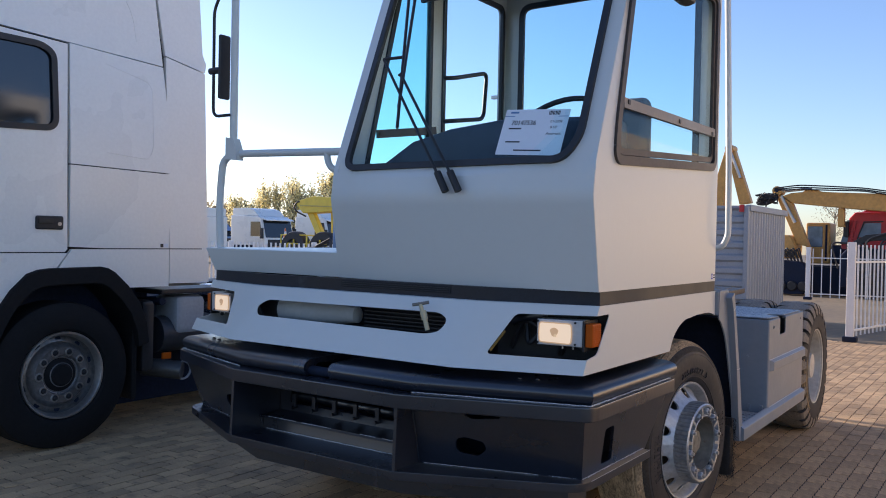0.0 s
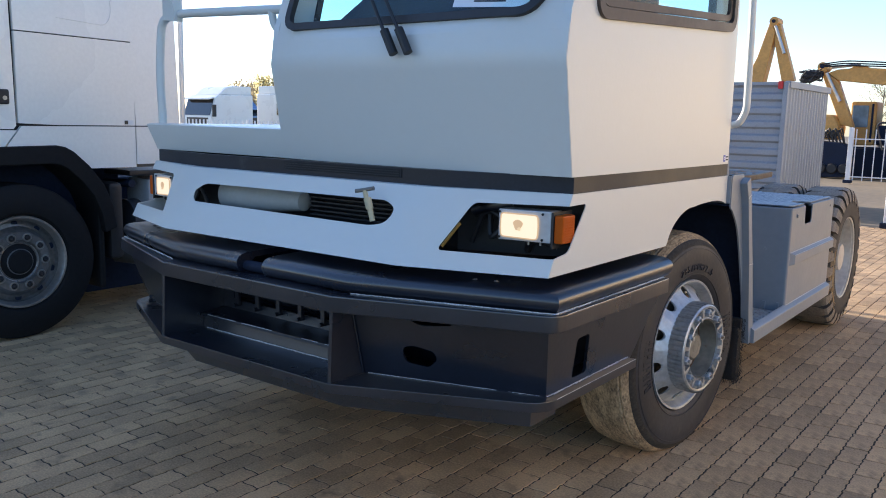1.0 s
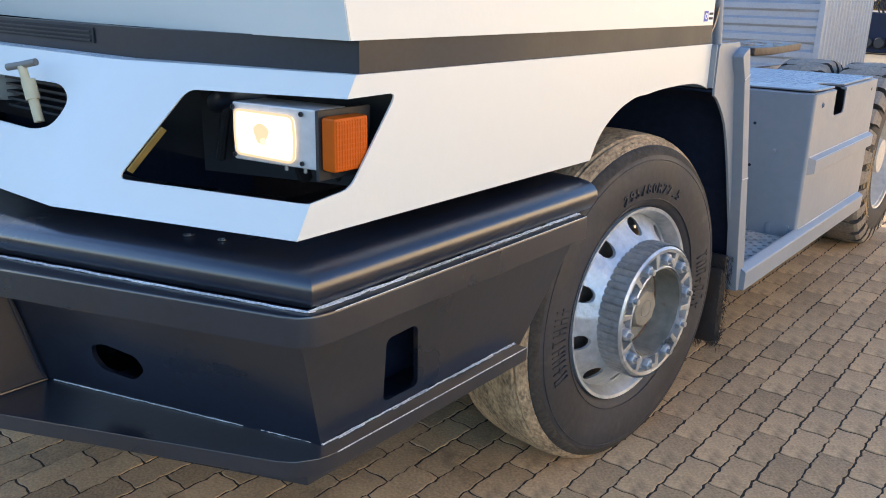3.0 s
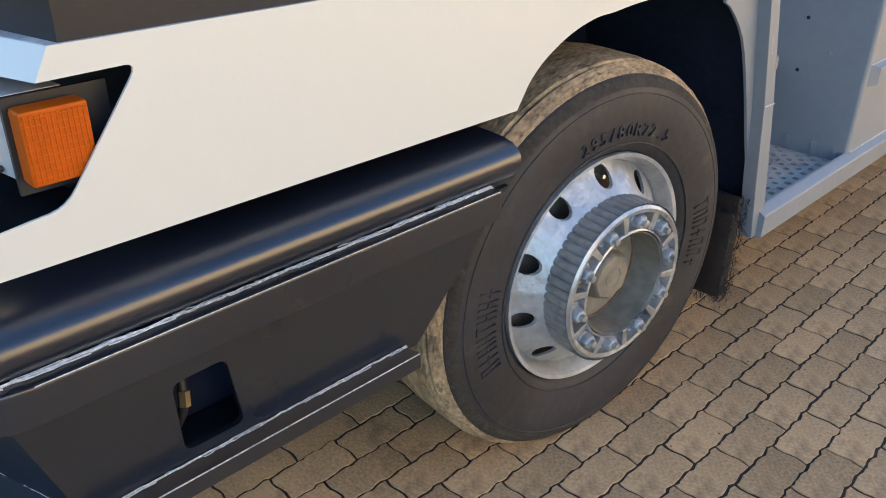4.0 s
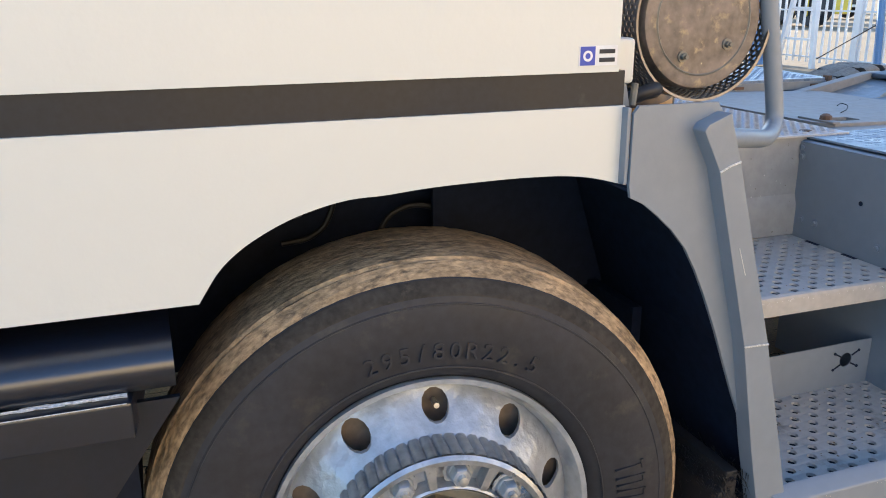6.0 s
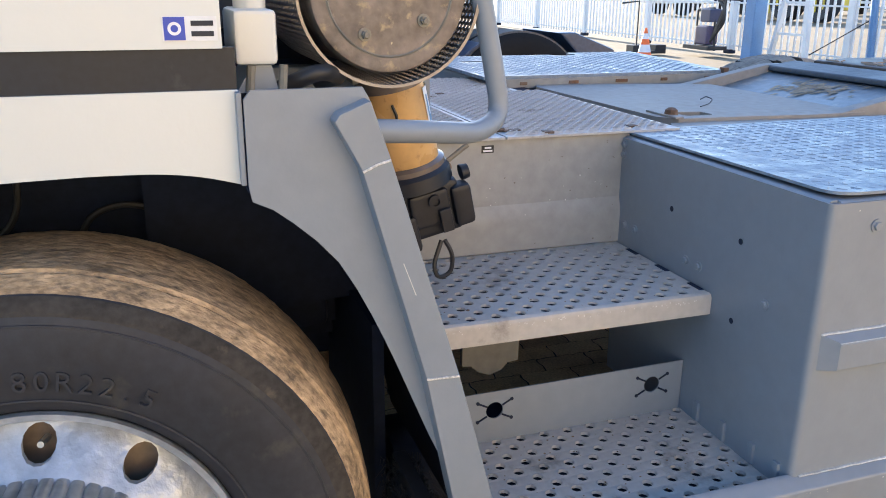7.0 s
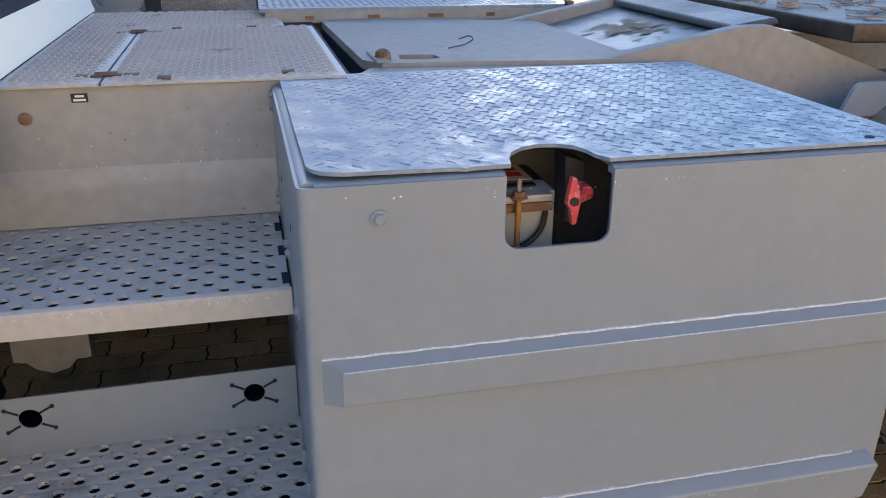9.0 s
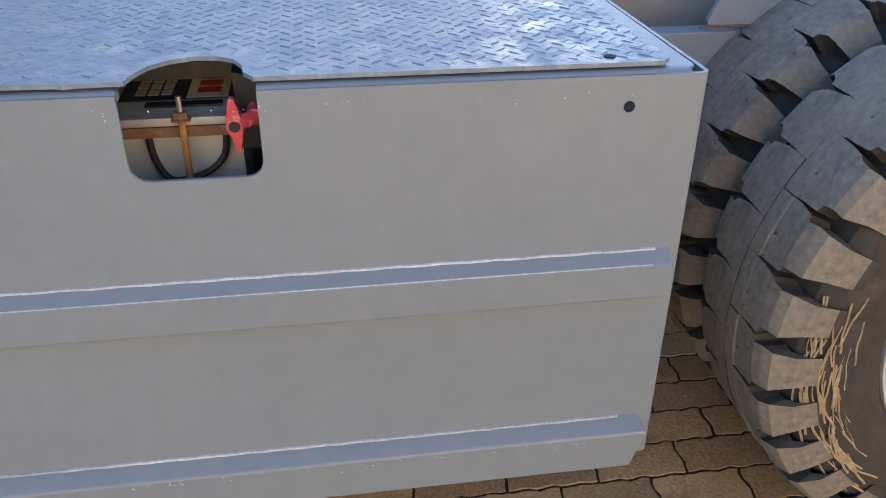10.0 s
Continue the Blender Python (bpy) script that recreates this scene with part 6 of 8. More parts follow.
for piece in (lathe([(0, -0.04), (0.088, -0.04), (0.086, -0.012), (0.078, -0.003), (0, -0.003)], (0, 0, 0), "z", 28),
              block(-0.06, 0.055, -0.125, -0.07, -0.135, -0.02, 0.014), block(0.02, 0.078, -0.115, -0.02, -0.165, -0.085, 0.01),
              block(0.03, 0.075, 0.06, 0.105, -0.14, -0.05, 0.012), block(0.055, 0.075, -0.03, 0.055, -0.12, -0.045, 0.01),
              lathe([(0, 0), (0.017, 0), (0.017, 0.014), (0.012, 0.018), (0, 0.018)], (0.064, 0.002, -0.025), "x", 16),
              lathe([(0, 0), (0.014, 0), (0.014, 0.008), (0.009, 0.008), (0.009, 0.004), (0, 0.004)], (0.074, 0.022, -0.065), "x", 16),
              lathe([(0, 0), (0.017, 0), (0.015, 0.016), (0, 0.018)], (0.03, 0.10, -0.04), "y", 12),
              block(0.076, 0.086, 0.025, 0.05, -0.135, -0.085, 0.003)):
    part("pump_piece", leant(piece), PUMP, pump)
part("grease_nipple", leant(tube([(0.02, 0.08, -0.012), (0.025, 0.115, 0.006), (0.027, 0.128, 0.012)], 0.0055, n=8)), HUB, pump)
part("pump_tag", leant(block(0.056, 0.0575, -0.112, -0.058, -0.058, -0.036)), PAPER, pump)
part("pump_hose", tube([(0.76, 2.217, 0.890), (0.767, 2.196, 0.835), (0.767, 2.207, 0.802), (0.767, 2.239, 0.813), (0.767, 2.243, 0.857), (0.76, 2.225, 0.890)], 0.0052, bend=0.025, n=7), BLACK, pump)
# brush mud flap behind the front wheel
flap = part("brush_flap", block(0.985, 1.235, 2.035, 2.065, 0.30, 0.52, 0.005), BLACK, tractor, "black bristle spray brush")
rnd = random.Random(4)
b = bmesh.new()
for k in range(5000):
    x, y, z = rnd.uniform(0.98, 1.248), rnd.uniform(2.008, 2.088), rnd.uniform(0.165, 0.52)
    e = Vector((rnd.gauss(0, 0.012), rnd.gauss(0.004, 0.012), -rnd.uniform(0.006, 0.03)))
    p = Vector((x, y, z))
    q = [b.verts.new(p + Vector((0.0012, 0, 0))), b.verts.new(p - Vector((0.0012, 0, 0))), b.verts.new(p + Vector((0, 0.002, 0))), b.verts.new(p + e)]
    for f in ((0, 1, 3), (1, 2, 3), (2, 0, 3)):
        b.faces.new([q[j] for j in f])
tagged(part("bristles", b, BLACK, flap, smooth=0), kind="stuff")
part("bristle_core", block(0.99, 1.238, 2.015, 2.081, 0.172, 0.48, 0.03), BLACK, flap)

# wear and grit
CHIP = material("bare_chip", (0.55, 0.54, 0.52), 0.6, vary=0.3, grain=90)
DIRT = material("brown_grit", (0.20, 0.13, 0.075), 0.95, vary=0.5, grain=60)


def specks(count, seed, where, size):
    """Small flat-based crumbs at places given by where(random)."""
    rnd = random.Random(seed)
    b = bmesh.new()
    for k in range(count):
        p, n = where(rnd)
        n = Vector(n)
        u = n.orthogonal().normalized()
        w = n.cross(u)
        r = size * rnd.uniform(0.35, 1.0)
        ring = [b.verts.new(Vector(p) + (u * math.cos(a) + w * math.sin(a)) * r * rnd.uniform(0.6, 1.1)) for a in (math.tau * j / 6 for j in range(6))]
        tip = b.verts.new(Vector(p) + n * r * rnd.uniform(0.2, 0.5))
        for j in range(6):
            b.faces.new((ring[j], ring[(j + 1) % 6], tip))
    return b


tagged(part("paint_chip", specks(46, 1, lambda r: ((0.5003 if (z := 0.86 + r.gauss(0.0, 0.05)) > 0.86 else 0.5083, r.uniform(2.16, 2.80), z), (1, 0, 0)), 0.0028), CHIP, wall), kind="stuff")
tagged(part("step_grit", specks(90, 2, lambda r: ((r.uniform(0.52, 0.92), r.uniform(2.13, 2.80), 0.757), (0, 0, 1)), 0.003), DIRT, step), kind="stuff")
tagged(part("step_grit", specks(130, 3, lambda r: ((r.uniform(0.87, 1.22), r.uniform(2.18, 2.82), 0.4205), (0, 0, 1)), 0.004), DIRT, low), kind="stuff")
tagged(part("nose_chip", specks(60, 12, lambda r: ((0.9383, r.uniform(2.12, 2.80), r.choice((0.746, 0.744, 0.7475)) - abs(r.gauss(0, 0.004))), (1, 0, 0)), 0.0026), CHIP, step), kind="stuff")
tagged(part("rail_chip", specks(50, 13, lambda r: ((1.2784, r.uniform(2.2, 3.82), 0.440 - abs(r.gauss(0, 0.006))), (1, 0, 0)), 0.0022), CHIP, foot), kind="stuff")
tagged(part("edge_chip", specks(24, 14, lambda r: ((1.2503, r.uniform(2.86, 3.84), 1.030 - abs(r.gauss(0, 0.008))), (1, 0, 0)), 0.0022), CHIP, box), kind="stuff")
tagged(part("ledge_chip", specks(70, 15, lambda r: ((r.uniform(0.05, 0.66), 0.024 + r.uniform(0.0, 0.03), Z1 + 0.0005), (0, 0, 1)), 0.0035), PAPER, panel), kind="stuff")
part("brown_stone", specks(1, 4, lambda r: ((0.86, 2.245, 0.757), (0, 0, 1)), 0.013), RUST, step)
for pts in ([(1.258, 1.985, 1.02), (1.258, 2.005, 0.965)], [(1.217, 1.90, 1.20), (1.2225, 1.93, 1.19)], [(1.2535, 2.03, 0.92), (1.2535, 2.036, 0.89)]):
    part("scratch", tube(pts, 0.0009, n=4), CHIP, fender)
tagged(part("lid_scuff", specks(60, 6, lambda r: ((r.uniform(0.55, 1.22), r.uniform(2.9, 3.8), 1.0603), (0, 0, 1)), 0.0035), CHIP, lid), kind="stuff")


# ---- white long-haul tractor unit parked beside, its near flank at x = -2.95 ----
lorry = thing("white_lorry", (-4.1, 1.5, 0), "white long-haul tractor unit parked beside the yard tractor", "truck")
LX = -2.95
CABW = material("white_cab_paint", (0.84, 0.82, 0.765), 0.3, vary=0.04, stain=1.0, coat=0.3)
SEAM = material("panel_gap", (0.02, 0.02, 0.022), 0.7)
cab = part("cab_core", prism([(-1.5, 1.3), (1.5, 1.3), (1.5, 3.9), (-0.9, 3.9), (-1.5, 3.0)], "x", -5.4, LX - 0.14), CABW, lorry)
win = round_poly([(-1.2, 2.20), (0.215, 2.28), (0.205, 2.79), (0.12, 2.835), (-0.9, 2.835)], 0.07, 5)


def bent(u, v, d, base=LX):
    """The cab flank: a little tumblehome above the belt."""
    return Vector((base - d - 0.05 * max(0, v - 2.1) ** 1.3, u, v))


door = part("door", plate([(-1.5, 1.402), (0.30, 1.402), (0.318, 1.424), (0.318, 2.885), (-1.5, 2.96)], [win], bent, 0.03), CABW, lorry, "white cab door")
part("window_seal", sweep([bent(u, v, -0.002) for u, v in win + win[:1]], [(-0.012, -0.006), (-0.012, 0.006), (0.03, 0.006), (0.03, -0.006)], up=(1, 0, 0), caps=False), BLACK, door)
DARKGLASS = material("tinted_cab_glass", (0.01, 0.014, 0.02), 0.03, vary=0.0, spec=0.8)
part("window_pane", plate(win, [], lambda u, v, d: bent(u, v, d + 0.012), 0.006), DARKGLASS, door, "dark reflecting door window")
handle = part("door_handle", block(LX - 0.004, LX + 0.014, 0.08, 0.28, 1.56, 1.655, 0.012), BLACK, door)
part("handle_grip", block(LX + 0.012, LX + 0.022, 0.095, 0.20, 1.60, 1.64, 0.006), BLACK, handle)
part("lock", lathe([(0, 0), (0.014, 0), (0.014, 0.003), (0, 0.003)], (LX + 0.014, 0.25, 1.60), "x", 14), STEEL, handle)
for outline, name in (([(0.334, 1.44), (0.60, 1.43), (1.178, 1.43), (1.178, 2.018), (0.334, 2.026)], "side_panel"), ([(0.334, 2.034), (1.178, 2.026), (1.157, 2.505), (1.119, 2.86), (0.334, 2.895)], "upper_panel"), ([(1.186, 1.43), (1.56, 1.43), (1.53, 2.88), (1.147, 2.95)], "corner_panel"), ([(1.143, 2.96), (1.53, 2.89), (1.545, 2.96), (1.51, 3.04), (1.49, 3.8), (1.03, 3.8)], "wind_deflector"), ([(1.186, 1.15), (1.575, 1.15), (1.56, 1.422), (1.186, 1.422)], "lower_corner"), ([(0.246, 1.28), (0.571, 1.285), (0.688, 1.242), (0.799, 1.14), (0.834, 1.13), (1.178, 1.13), (1.178, 1.422), (0.354, 1.422)], "lower_panel"), ([(-1.5, 2.975), (0.318, 2.90), (1.117, 2.868), (1.022, 3.8), (-1.5, 3.8)], "roof_side"), ([(-1.5, 1.02), (-0.165, 1.03), (-0.095, 1.13), (0.022, 1.243), (0.13, 1.275), (0.232, 1.28), (0.322, 1.394), (-1.5, 1.394)], "front_wing")):
    part(name, plate(outline, [], bent, 0.03), CABW, lorry)
part("gap_backing", plate(wave([(-1.5, 1.42), (1.54, 1.17), (1.49, 3.78), (-1.5, 3.78)], 10), [], lambda u, v, d: bent(u, v, d + 0.045), 0.02), SEAM, cab)
for pts in ([(0.62, 2.80), (0.98, 2.72), (1.02, 2.66), (1.02, 2.20), (0.98, 2.12), (0.62, 2.14)], [(0.70, 3.5), (0.86, 3.2), (0.88, 3.02)]):
    part("pressed_line", tube([bent(q.x, q.y, 0.001) for q in rounded([(u, v, 0) for u, v in pts], 0.08, 6)], 0.0025, n=6), CABW, cab)
mk = part("cab_sticker", block(LX, LX + 0.003, 1.09, 1.165, 1.437, 1.468), PAPER, lorry)
part("sticker_mark", block(LX + 0.003, LX + 0.004, 1.093, 1.12, 1.439, 1.466), BLACK, mk)
LC = (0.0, 0.315, 0.522)
arch_out = [(-0.30, 0.72), (-0.22, 0.92), (-0.151, 1.057), (-0.092, 1.142), (0.022, 1.253), (0.10, 1.280), (0.182, 1.289), (0.571, 1.295), (0.63, 1.283), (0.688, 1.251), (0.799, 1.149), (0.90, 1.02), (0.965, 0.86), (0.99, 0.70)]
arch_in = [(LC[1] + (y - LC[1]) * 0.86, LC[2] + (z - LC[2]) * 0.84) for y, z in arch_out]
arch_ob = part("wheel_arch", prism(arch_out + arch_in[::-1], "x", LX - 0.30, LX + 0.035, bevel=0.012), SOOTY, lorry, "black plastic wheel arch")
part("arch_lining", prism([(LC[1] + (y - LC[1]) * 0.99, LC[2] + (z - LC[2]) * 0.97) for y, z in arch_out], "x", LX - 0.45, LX - 0.31), DARK, arch_ob)
part("mudguard", block(LX - 0.45, LX - 0.02, 0.87, 0.92, 0.26, 0.95, 0.02), SOOTY, arch_ob)
part("side_tank", block(LX - 0.5, LX - 0.05, 0.98, 1.10, 0.45, 1.02, 0.04), BLACK, lorry)
fw = part("front_wheel", lathe([(0.0, -0.02), (0.085, -0.02), (0.10, -0.045), (0.13, -0.05), (0.145, -0.02), (0.20, -0.02), (0.235, -0.075), (0.268, -0.085), (0.285, -0.04), (0.295, -0.008), (0.306, 0.0), (0.306, -0.02), (0.29, -0.2), (0.0, -0.2)], (LX - 0.02, LC[1], LC[2]), "x", 64), material("dull_rim", (0.24, 0.235, 0.23), 0.35, metal=0.75, vary=0.3), lorry, "dusty steel front wheel")
part("tyre", lathe([(0.306, -0.03), (0.33, 0.0), (0.40, 0.015), (0.48, 0.0), (0.515, -0.02), (0.522, -0.05), (0.522, -0.26), (0.48, -0.29), (0.31, -0.28)], (LX - 0.01, LC[1], LC[2]), "x", 72, closed=True), SOOTY, fw)
for k in range(10):
    a = math.tau * k / 10
    part("nut_cap", lathe([(0, 0.02), (0.012, 0.018), (0.02, 0.0), (0, 0)], (LX - 0.04, LC[1] + 0.168 * math.cos(a), LC[2] + 0.168 * math.sin(a)), "x", 10), BLACK, fw)
    part("nut_ring", lathe([(0.019, 0.0), (0.022, 0.008), (0.028, 0.008), (0.031, 0.0)], (LX - 0.04, LC[1] + 0.168 * math.cos(a), LC[2] + 0.168 * math.sin(a)), "x", 16, closed=True), STEEL, fw)
for k in range(10):
    a = math.tau * (k + 0.5) / 10
    part("hand_hole", lathe([(0, 0.004), (0.022, 0.004), (0.022, 0.0), (0, 0)], (LX - 0.103, LC[1] + 0.252 * math.cos(a), LC[2] + 0.252 * math.sin(a)), "x", 12), DARK, fw)
part("rim_edge", lathe([(0.276, -0.05), (0.288, -0.012), (0.297, 0.004), (0.309, 0.005), (0.312, -0.012)], (LX - 0.02, LC[1], LC[2]), "x", 64, closed=True), STEEL, fw)
part("hub_ring", lathe([(0.128, -0.052), (0.132, -0.040), (0.138, -0.040), (0.142, -0.055)], (LX - 0.02, LC[1], LC[2]), "x", 48, closed=True), ALU, fw)
chassis = part("chassis_frame", block(-4.55, -3.75, 0.6, 4.95, 0.72, 0.99, 0.01), DARK, lorry)
for y in (1.2, 1.75):
    part("cross_tube", tube([(-4.6, y, 0.95), (LX - 0.1, y, 1.0)], 0.03), DARK, chassis)
part("air_tank", tube([(LX - 0.25, 1.22, 0.72), (LX - 0.25, 1.75, 0.72)], 0.15, n=20), material("grey_tank", (0.03, 0.033, 0.04), 0.5), lorry)
part("tank_cap", block(LX - 0.4, LX - 0.08, 1.32, 1.62, 0.72, 1.04, 0.05), material("pale_cover", (0.35, 0.37, 0.39), 0.5), lorry)
part("exhaust_stub", tube([(LX - 0.35, 1.2, 0.45), (LX - 0.1, 1.40, 0.42)], 0.075, n=18), material("stained_exhaust", (0.11, 0.11, 0.11), 0.45, metal=0.5), lorry)
part("amber_reflector", block(LX - 0.012, LX + 0.002, 1.13, 1.215, 0.548, 0.60, 0.004), AMBER, lorry)
part("exhaust_rim", lathe([(0.064, 0.0), (0.066, 0.012), (0.078, 0.012), (0.080, 0.0)], (LX - 0.105, 1.41, 0.42), "x", 24, closed=True), STEELSHEET, lorry)
part("rear_step", block(LX - 0.4, LX - 0.05, 1.15, 1.8, 1.06, 1.10, 0.01), BLACK, lorry)
tank = part("fuel_tank", prism([(p.x, p.y) for p in rounded([(LX - 0.62, 0.46, 0), (LX - 0.02, 0.46, 0), (LX - 0.02, 1.10, 0), (LX - 0.62, 1.10, 0)], 0.11, 6, closed=True)], "y", 1.92, 3.42, bevel=0.02), ALU, lorry, "polished aluminium fuel tank")
for y in (2.28, 2.92):
    part("tank_strap", sweep([(p.x, y, p.y) for p in rounded([(LX - 0.62, 0.455, 0), (LX - 0.015, 0.455, 0), (LX - 0.015, 1.105, 0), (LX - 0.62, 1.105, 0)], 0.112, 6)], [(-0.005, -0.045), (0.005, -0.045), (0.005, 0.045), (-0.005, 0.045)], up=(0, 1, 0)), BLACK, tank)
part("tank_cap", lathe([(0, 0.05), (0.05, 0.045), (0.055, 0.0), (0, 0)], (LX - 0.2, 3.22, 1.10), "z", 16), BLACK, tank)
DUSTY = material("dusty_tyre_tread", (0.13, 0.115, 0.10), 0.85, vary=0.3, grain=60, bump=0.004)
rw = part("rear_wheel", lathe([(0.0, -0.15), (0.28, -0.15), (0.30, -0.03), (0.29, -0.30), (0.0, -0.30)], (LX - 0.30, 4.19, 0.56), "x", 48), BLACK, lorry, "dusty twin rear wheels")
for x in (LX - 0.28, LX - 0.64):
    ty = part("tyre", lathe([(0.30, -0.02), (0.40, 0.01), (0.50, 0.0), (0.545, -0.03), (0.545, -0.28), (0.50, -0.31), (0.30, -0.29)], (x, 4.19, 0.56), "x", 56, closed=True), SOOTY, rw)
    for k in range(4):
        part("tread_rib", lathe([(0.54, -0.036 - 0.062 * k), (0.558, -0.038 - 0.062 * k), (0.560, -0.088 - 0.062 * k), (0.54, -0.091 - 0.062 * k)], (x, 4.19, 0.56), "x", 56, closed=True), DUSTY, ty)
GUARD = material("navy_mudguard", (0.035, 0.055, 0.10), 0.35, vary=0.3, spots=(0.2, 0.2, 0.2), spot_amount=0.2)
part("front_mudguard", sweep([(LX - 0.60, 4.19 + 0.62 * math.cos(radians(a)), 0.50 + 0.60 * math.sin(radians(a))) for a in range(168, 116, -7)], [(-0.30, 0), (0.30, 0), (0.30, 0.018), (-0.30, 0.018)]), GUARD, lorry)
tail = part("rear_mudguard", prism([(4.52, 1.10), (4.66, 1.10), (5.00, 0.97), (5.02, 0.90), (5.02, 0.60), (4.80, 0.60), (4.76, 0.86)], "x", -4.0, LX - 0.34, bevel=0.02), GUARD, lorry)
part("tail_lamp", block(-3.65, -3.33, 5.0, 5.05, 0.82, 0.92, 0.012), material("red_tail_lens", (0.45, 0.02, 0.02), 0.25), tail)
fifth = part("coupling_plate", prism([(-4.6, 3.22), (-3.75, 3.22), (-3.68, 3.45), (-3.74, 4.02), (-4.0, 4.14), (-4.1, 3.75), (-4.2, 3.75), (-4.3, 4.14), (-4.55, 4.02), (-4.65, 3.45)], "z", 1.225, 1.275, bevel=0.012), material("blue_black_coupling", (0.06, 0.075, 0.10), 0.4, metal=0.3, vary=0.3), lorry)
RAILM = material("drilled_rail", (0.24, 0.19, 0.14), 0.6, vary=0.2)
base = part("coupling_base", block(-4.55, -3.75, 2.2, 4.25, 1.0, 1.075, 0.006), RAILM, fifth)
for k in range(34):
    part("rail_hole", lathe([(0, 0.002), (0.014, 0.002), (0.014, 0), (0, 0)], (-3.75, 2.26 + 0.058 * k, 1.038), "x", 10), SEAM, base)
part("coupling_bracket", prism([(3.48, 1.075), (3.88, 1.075), (3.78, 1.226), (3.58, 1.226)], "x", -3.80, -3.72, bevel=0.01), BLACK, fifth)
part("bracket_shield", prism(round_poly([(3.60, 1.23), (3.76, 1.23), (3.76, 1.17), (3.68, 1.13), (3.60, 1.17)], 0.02), "x", -3.72, -3.70), RAILM, fifth)
for y0, y1, z in ((2.1, 3.5, 1.10), (2.3, 3.2, 1.125)):
    part("air_line", tube([(-3.6, y0, z), (-3.62, (y0 + y1) / 2, z + 0.01), (-3.6, y1, z - 0.01)], 0.012, n=6), BLACK, chassis)
part("coiled_cable", tube([(-3.55, 2.42 + 0.012 * k, 1.13 + 0.03 * math.sin(1.3 * k)) for k in range(14)], 0.01, n=6), BLACK, chassis)
# Hidden block, added to stop sunlight passing beneath the lorry.
part("battery_carrier", block(-4.4, LX - 0.46, 1.0, 4.0, 0.14, 0.74, 0.02), DARK, lorry)
part("hub_cover", lathe([(0, -0.012), (0.07, -0.012), (0.095, -0.03), (0.12, -0.046), (0, -0.046)], (LX - 0.02, LC[1], LC[2]), "x", 40), SOOTY, fw)
part("engine_mass", block(-5.2, -3.4, -1.4, 1.3, 0.35, 1.25), DARK, lorry)

# tall box trailer in the next row
trailer = thing("box_trailer", (-10.3, -2, 0), "white box trailer parked in the next row", "trailer")
part("body", block(-11.55, -9.0, -8.5, 5.66, 1.15, 4.05, 0.03), WHITE, trailer)
part("side_rave", block(-9.03, -8.97, -8.4, 5.6, 1.05, 1.17, 0.01), STEELSHEET, trailer)
for d in (0.12, 0.30):
    part("corner_tube", tube([(-9.0, 5.6 + d, 3.6), (-9.0, 5.6 + d, 1.2), (-9.0, 5.75 + d, 1.02), (-9.0, 6.0 + d, 1.0)], 0.045, n=8, bend=0.1), STEELSHEET, trailer)
part("underframe", block(-10.8, -9.8, -8.0, 4.8, 0.75, 1.1), DARK, trailer)
for y in (1.6, 2.9, 4.2):
    part("tyre", lathe([(0.0, -0.05), (0.29, -0.05), (0.32, 0.0), (0.48, 0.0), (0.52, -0.05), (0.52, -0.35), (0.0, -0.35)], (-9.1, y, 0.52), "x", 40), RUBBER, trailer)
for x in (-11.4, -9.6):
    part("landing_leg", block(x - 0.06, x + 0.06, -6.1, -5.98, 0, 1.1), DARK, trailer)


# ---- the yard behind ----
def corrugated(p0, p1, z0, z1, pitch, depth, upright=True):
    """A sheet between two plan points, with upright or lying trapezoid ribs."""
    b = bmesh.new()
    a, e = Vector((*p0, 0)), Vector((*p1, 0))
    w = (e - a).normalized()
    n = Vector((w.y, -w.x, 0))
    run = (e - a).length if upright else z1 - z0
    k = max(1, round(run / pitch))
    prof = []
    for i in range(k):
        s = run / k
        prof += [(i * s, 0), (i * s + s * 0.35, 0), (i * s + s * 0.5, depth), (i * s + s * 0.85, depth)]
    prof.append((run, 0))
    rows = []
    for u, d in prof:
        if upright:
            q = a + w * u + n * d
            rows.append((b.verts.new((q.x, q.y, z0)), b.verts.new((q.x, q.y, z1))))
        else:
            q0, q1 = a + n * d, e + n * d
            rows.append((b.verts.new((q0.x, q0.y, z0 + u)), b.verts.new((q1.x, q1.y, z0 + u))))
    for r, q in zip(rows, rows[1:]):
        b.faces.new((r[0], r[1], q[1], q[0]))
    return b


store = thing("storage_container", (-2.8, 14.5, 0), "grey corrugated steel storage container behind the tractor", "container")
part("core", block(-4.0, -1.62, 13.06, 15.96, 0.02, 2.24), CONTAINER, store)
part("long_wall", corrugated((-4.0, 13.0), (-1.62, 13.0), 0.05, 2.24, 0.24, -0.045, upright=False), CONTAINER, store)
part("end_wall", corrugated((-1.56, 13.06), (-1.56, 16.0), 0.05, 2.24, 0.19, -0.035), CONTAINER, store)
part("corner_post", block(-1.63, -1.545, 12.97, 13.06, 0, 2.30, 0.01), CONTAINER, store)
part("top_rail", block(-1.62, -1.52, 13.05, 16.05, 2.2, 2.32, 0.01), CONTAINER, store)
part("roof", block(-4.0, -1.54, 13.0, 16.0, 2.245, 2.30), CONTAINER, store)
part("red_corner", block(-1.71, -1.63, 12.95, 13.0, 2.18, 2.31), RED, store)


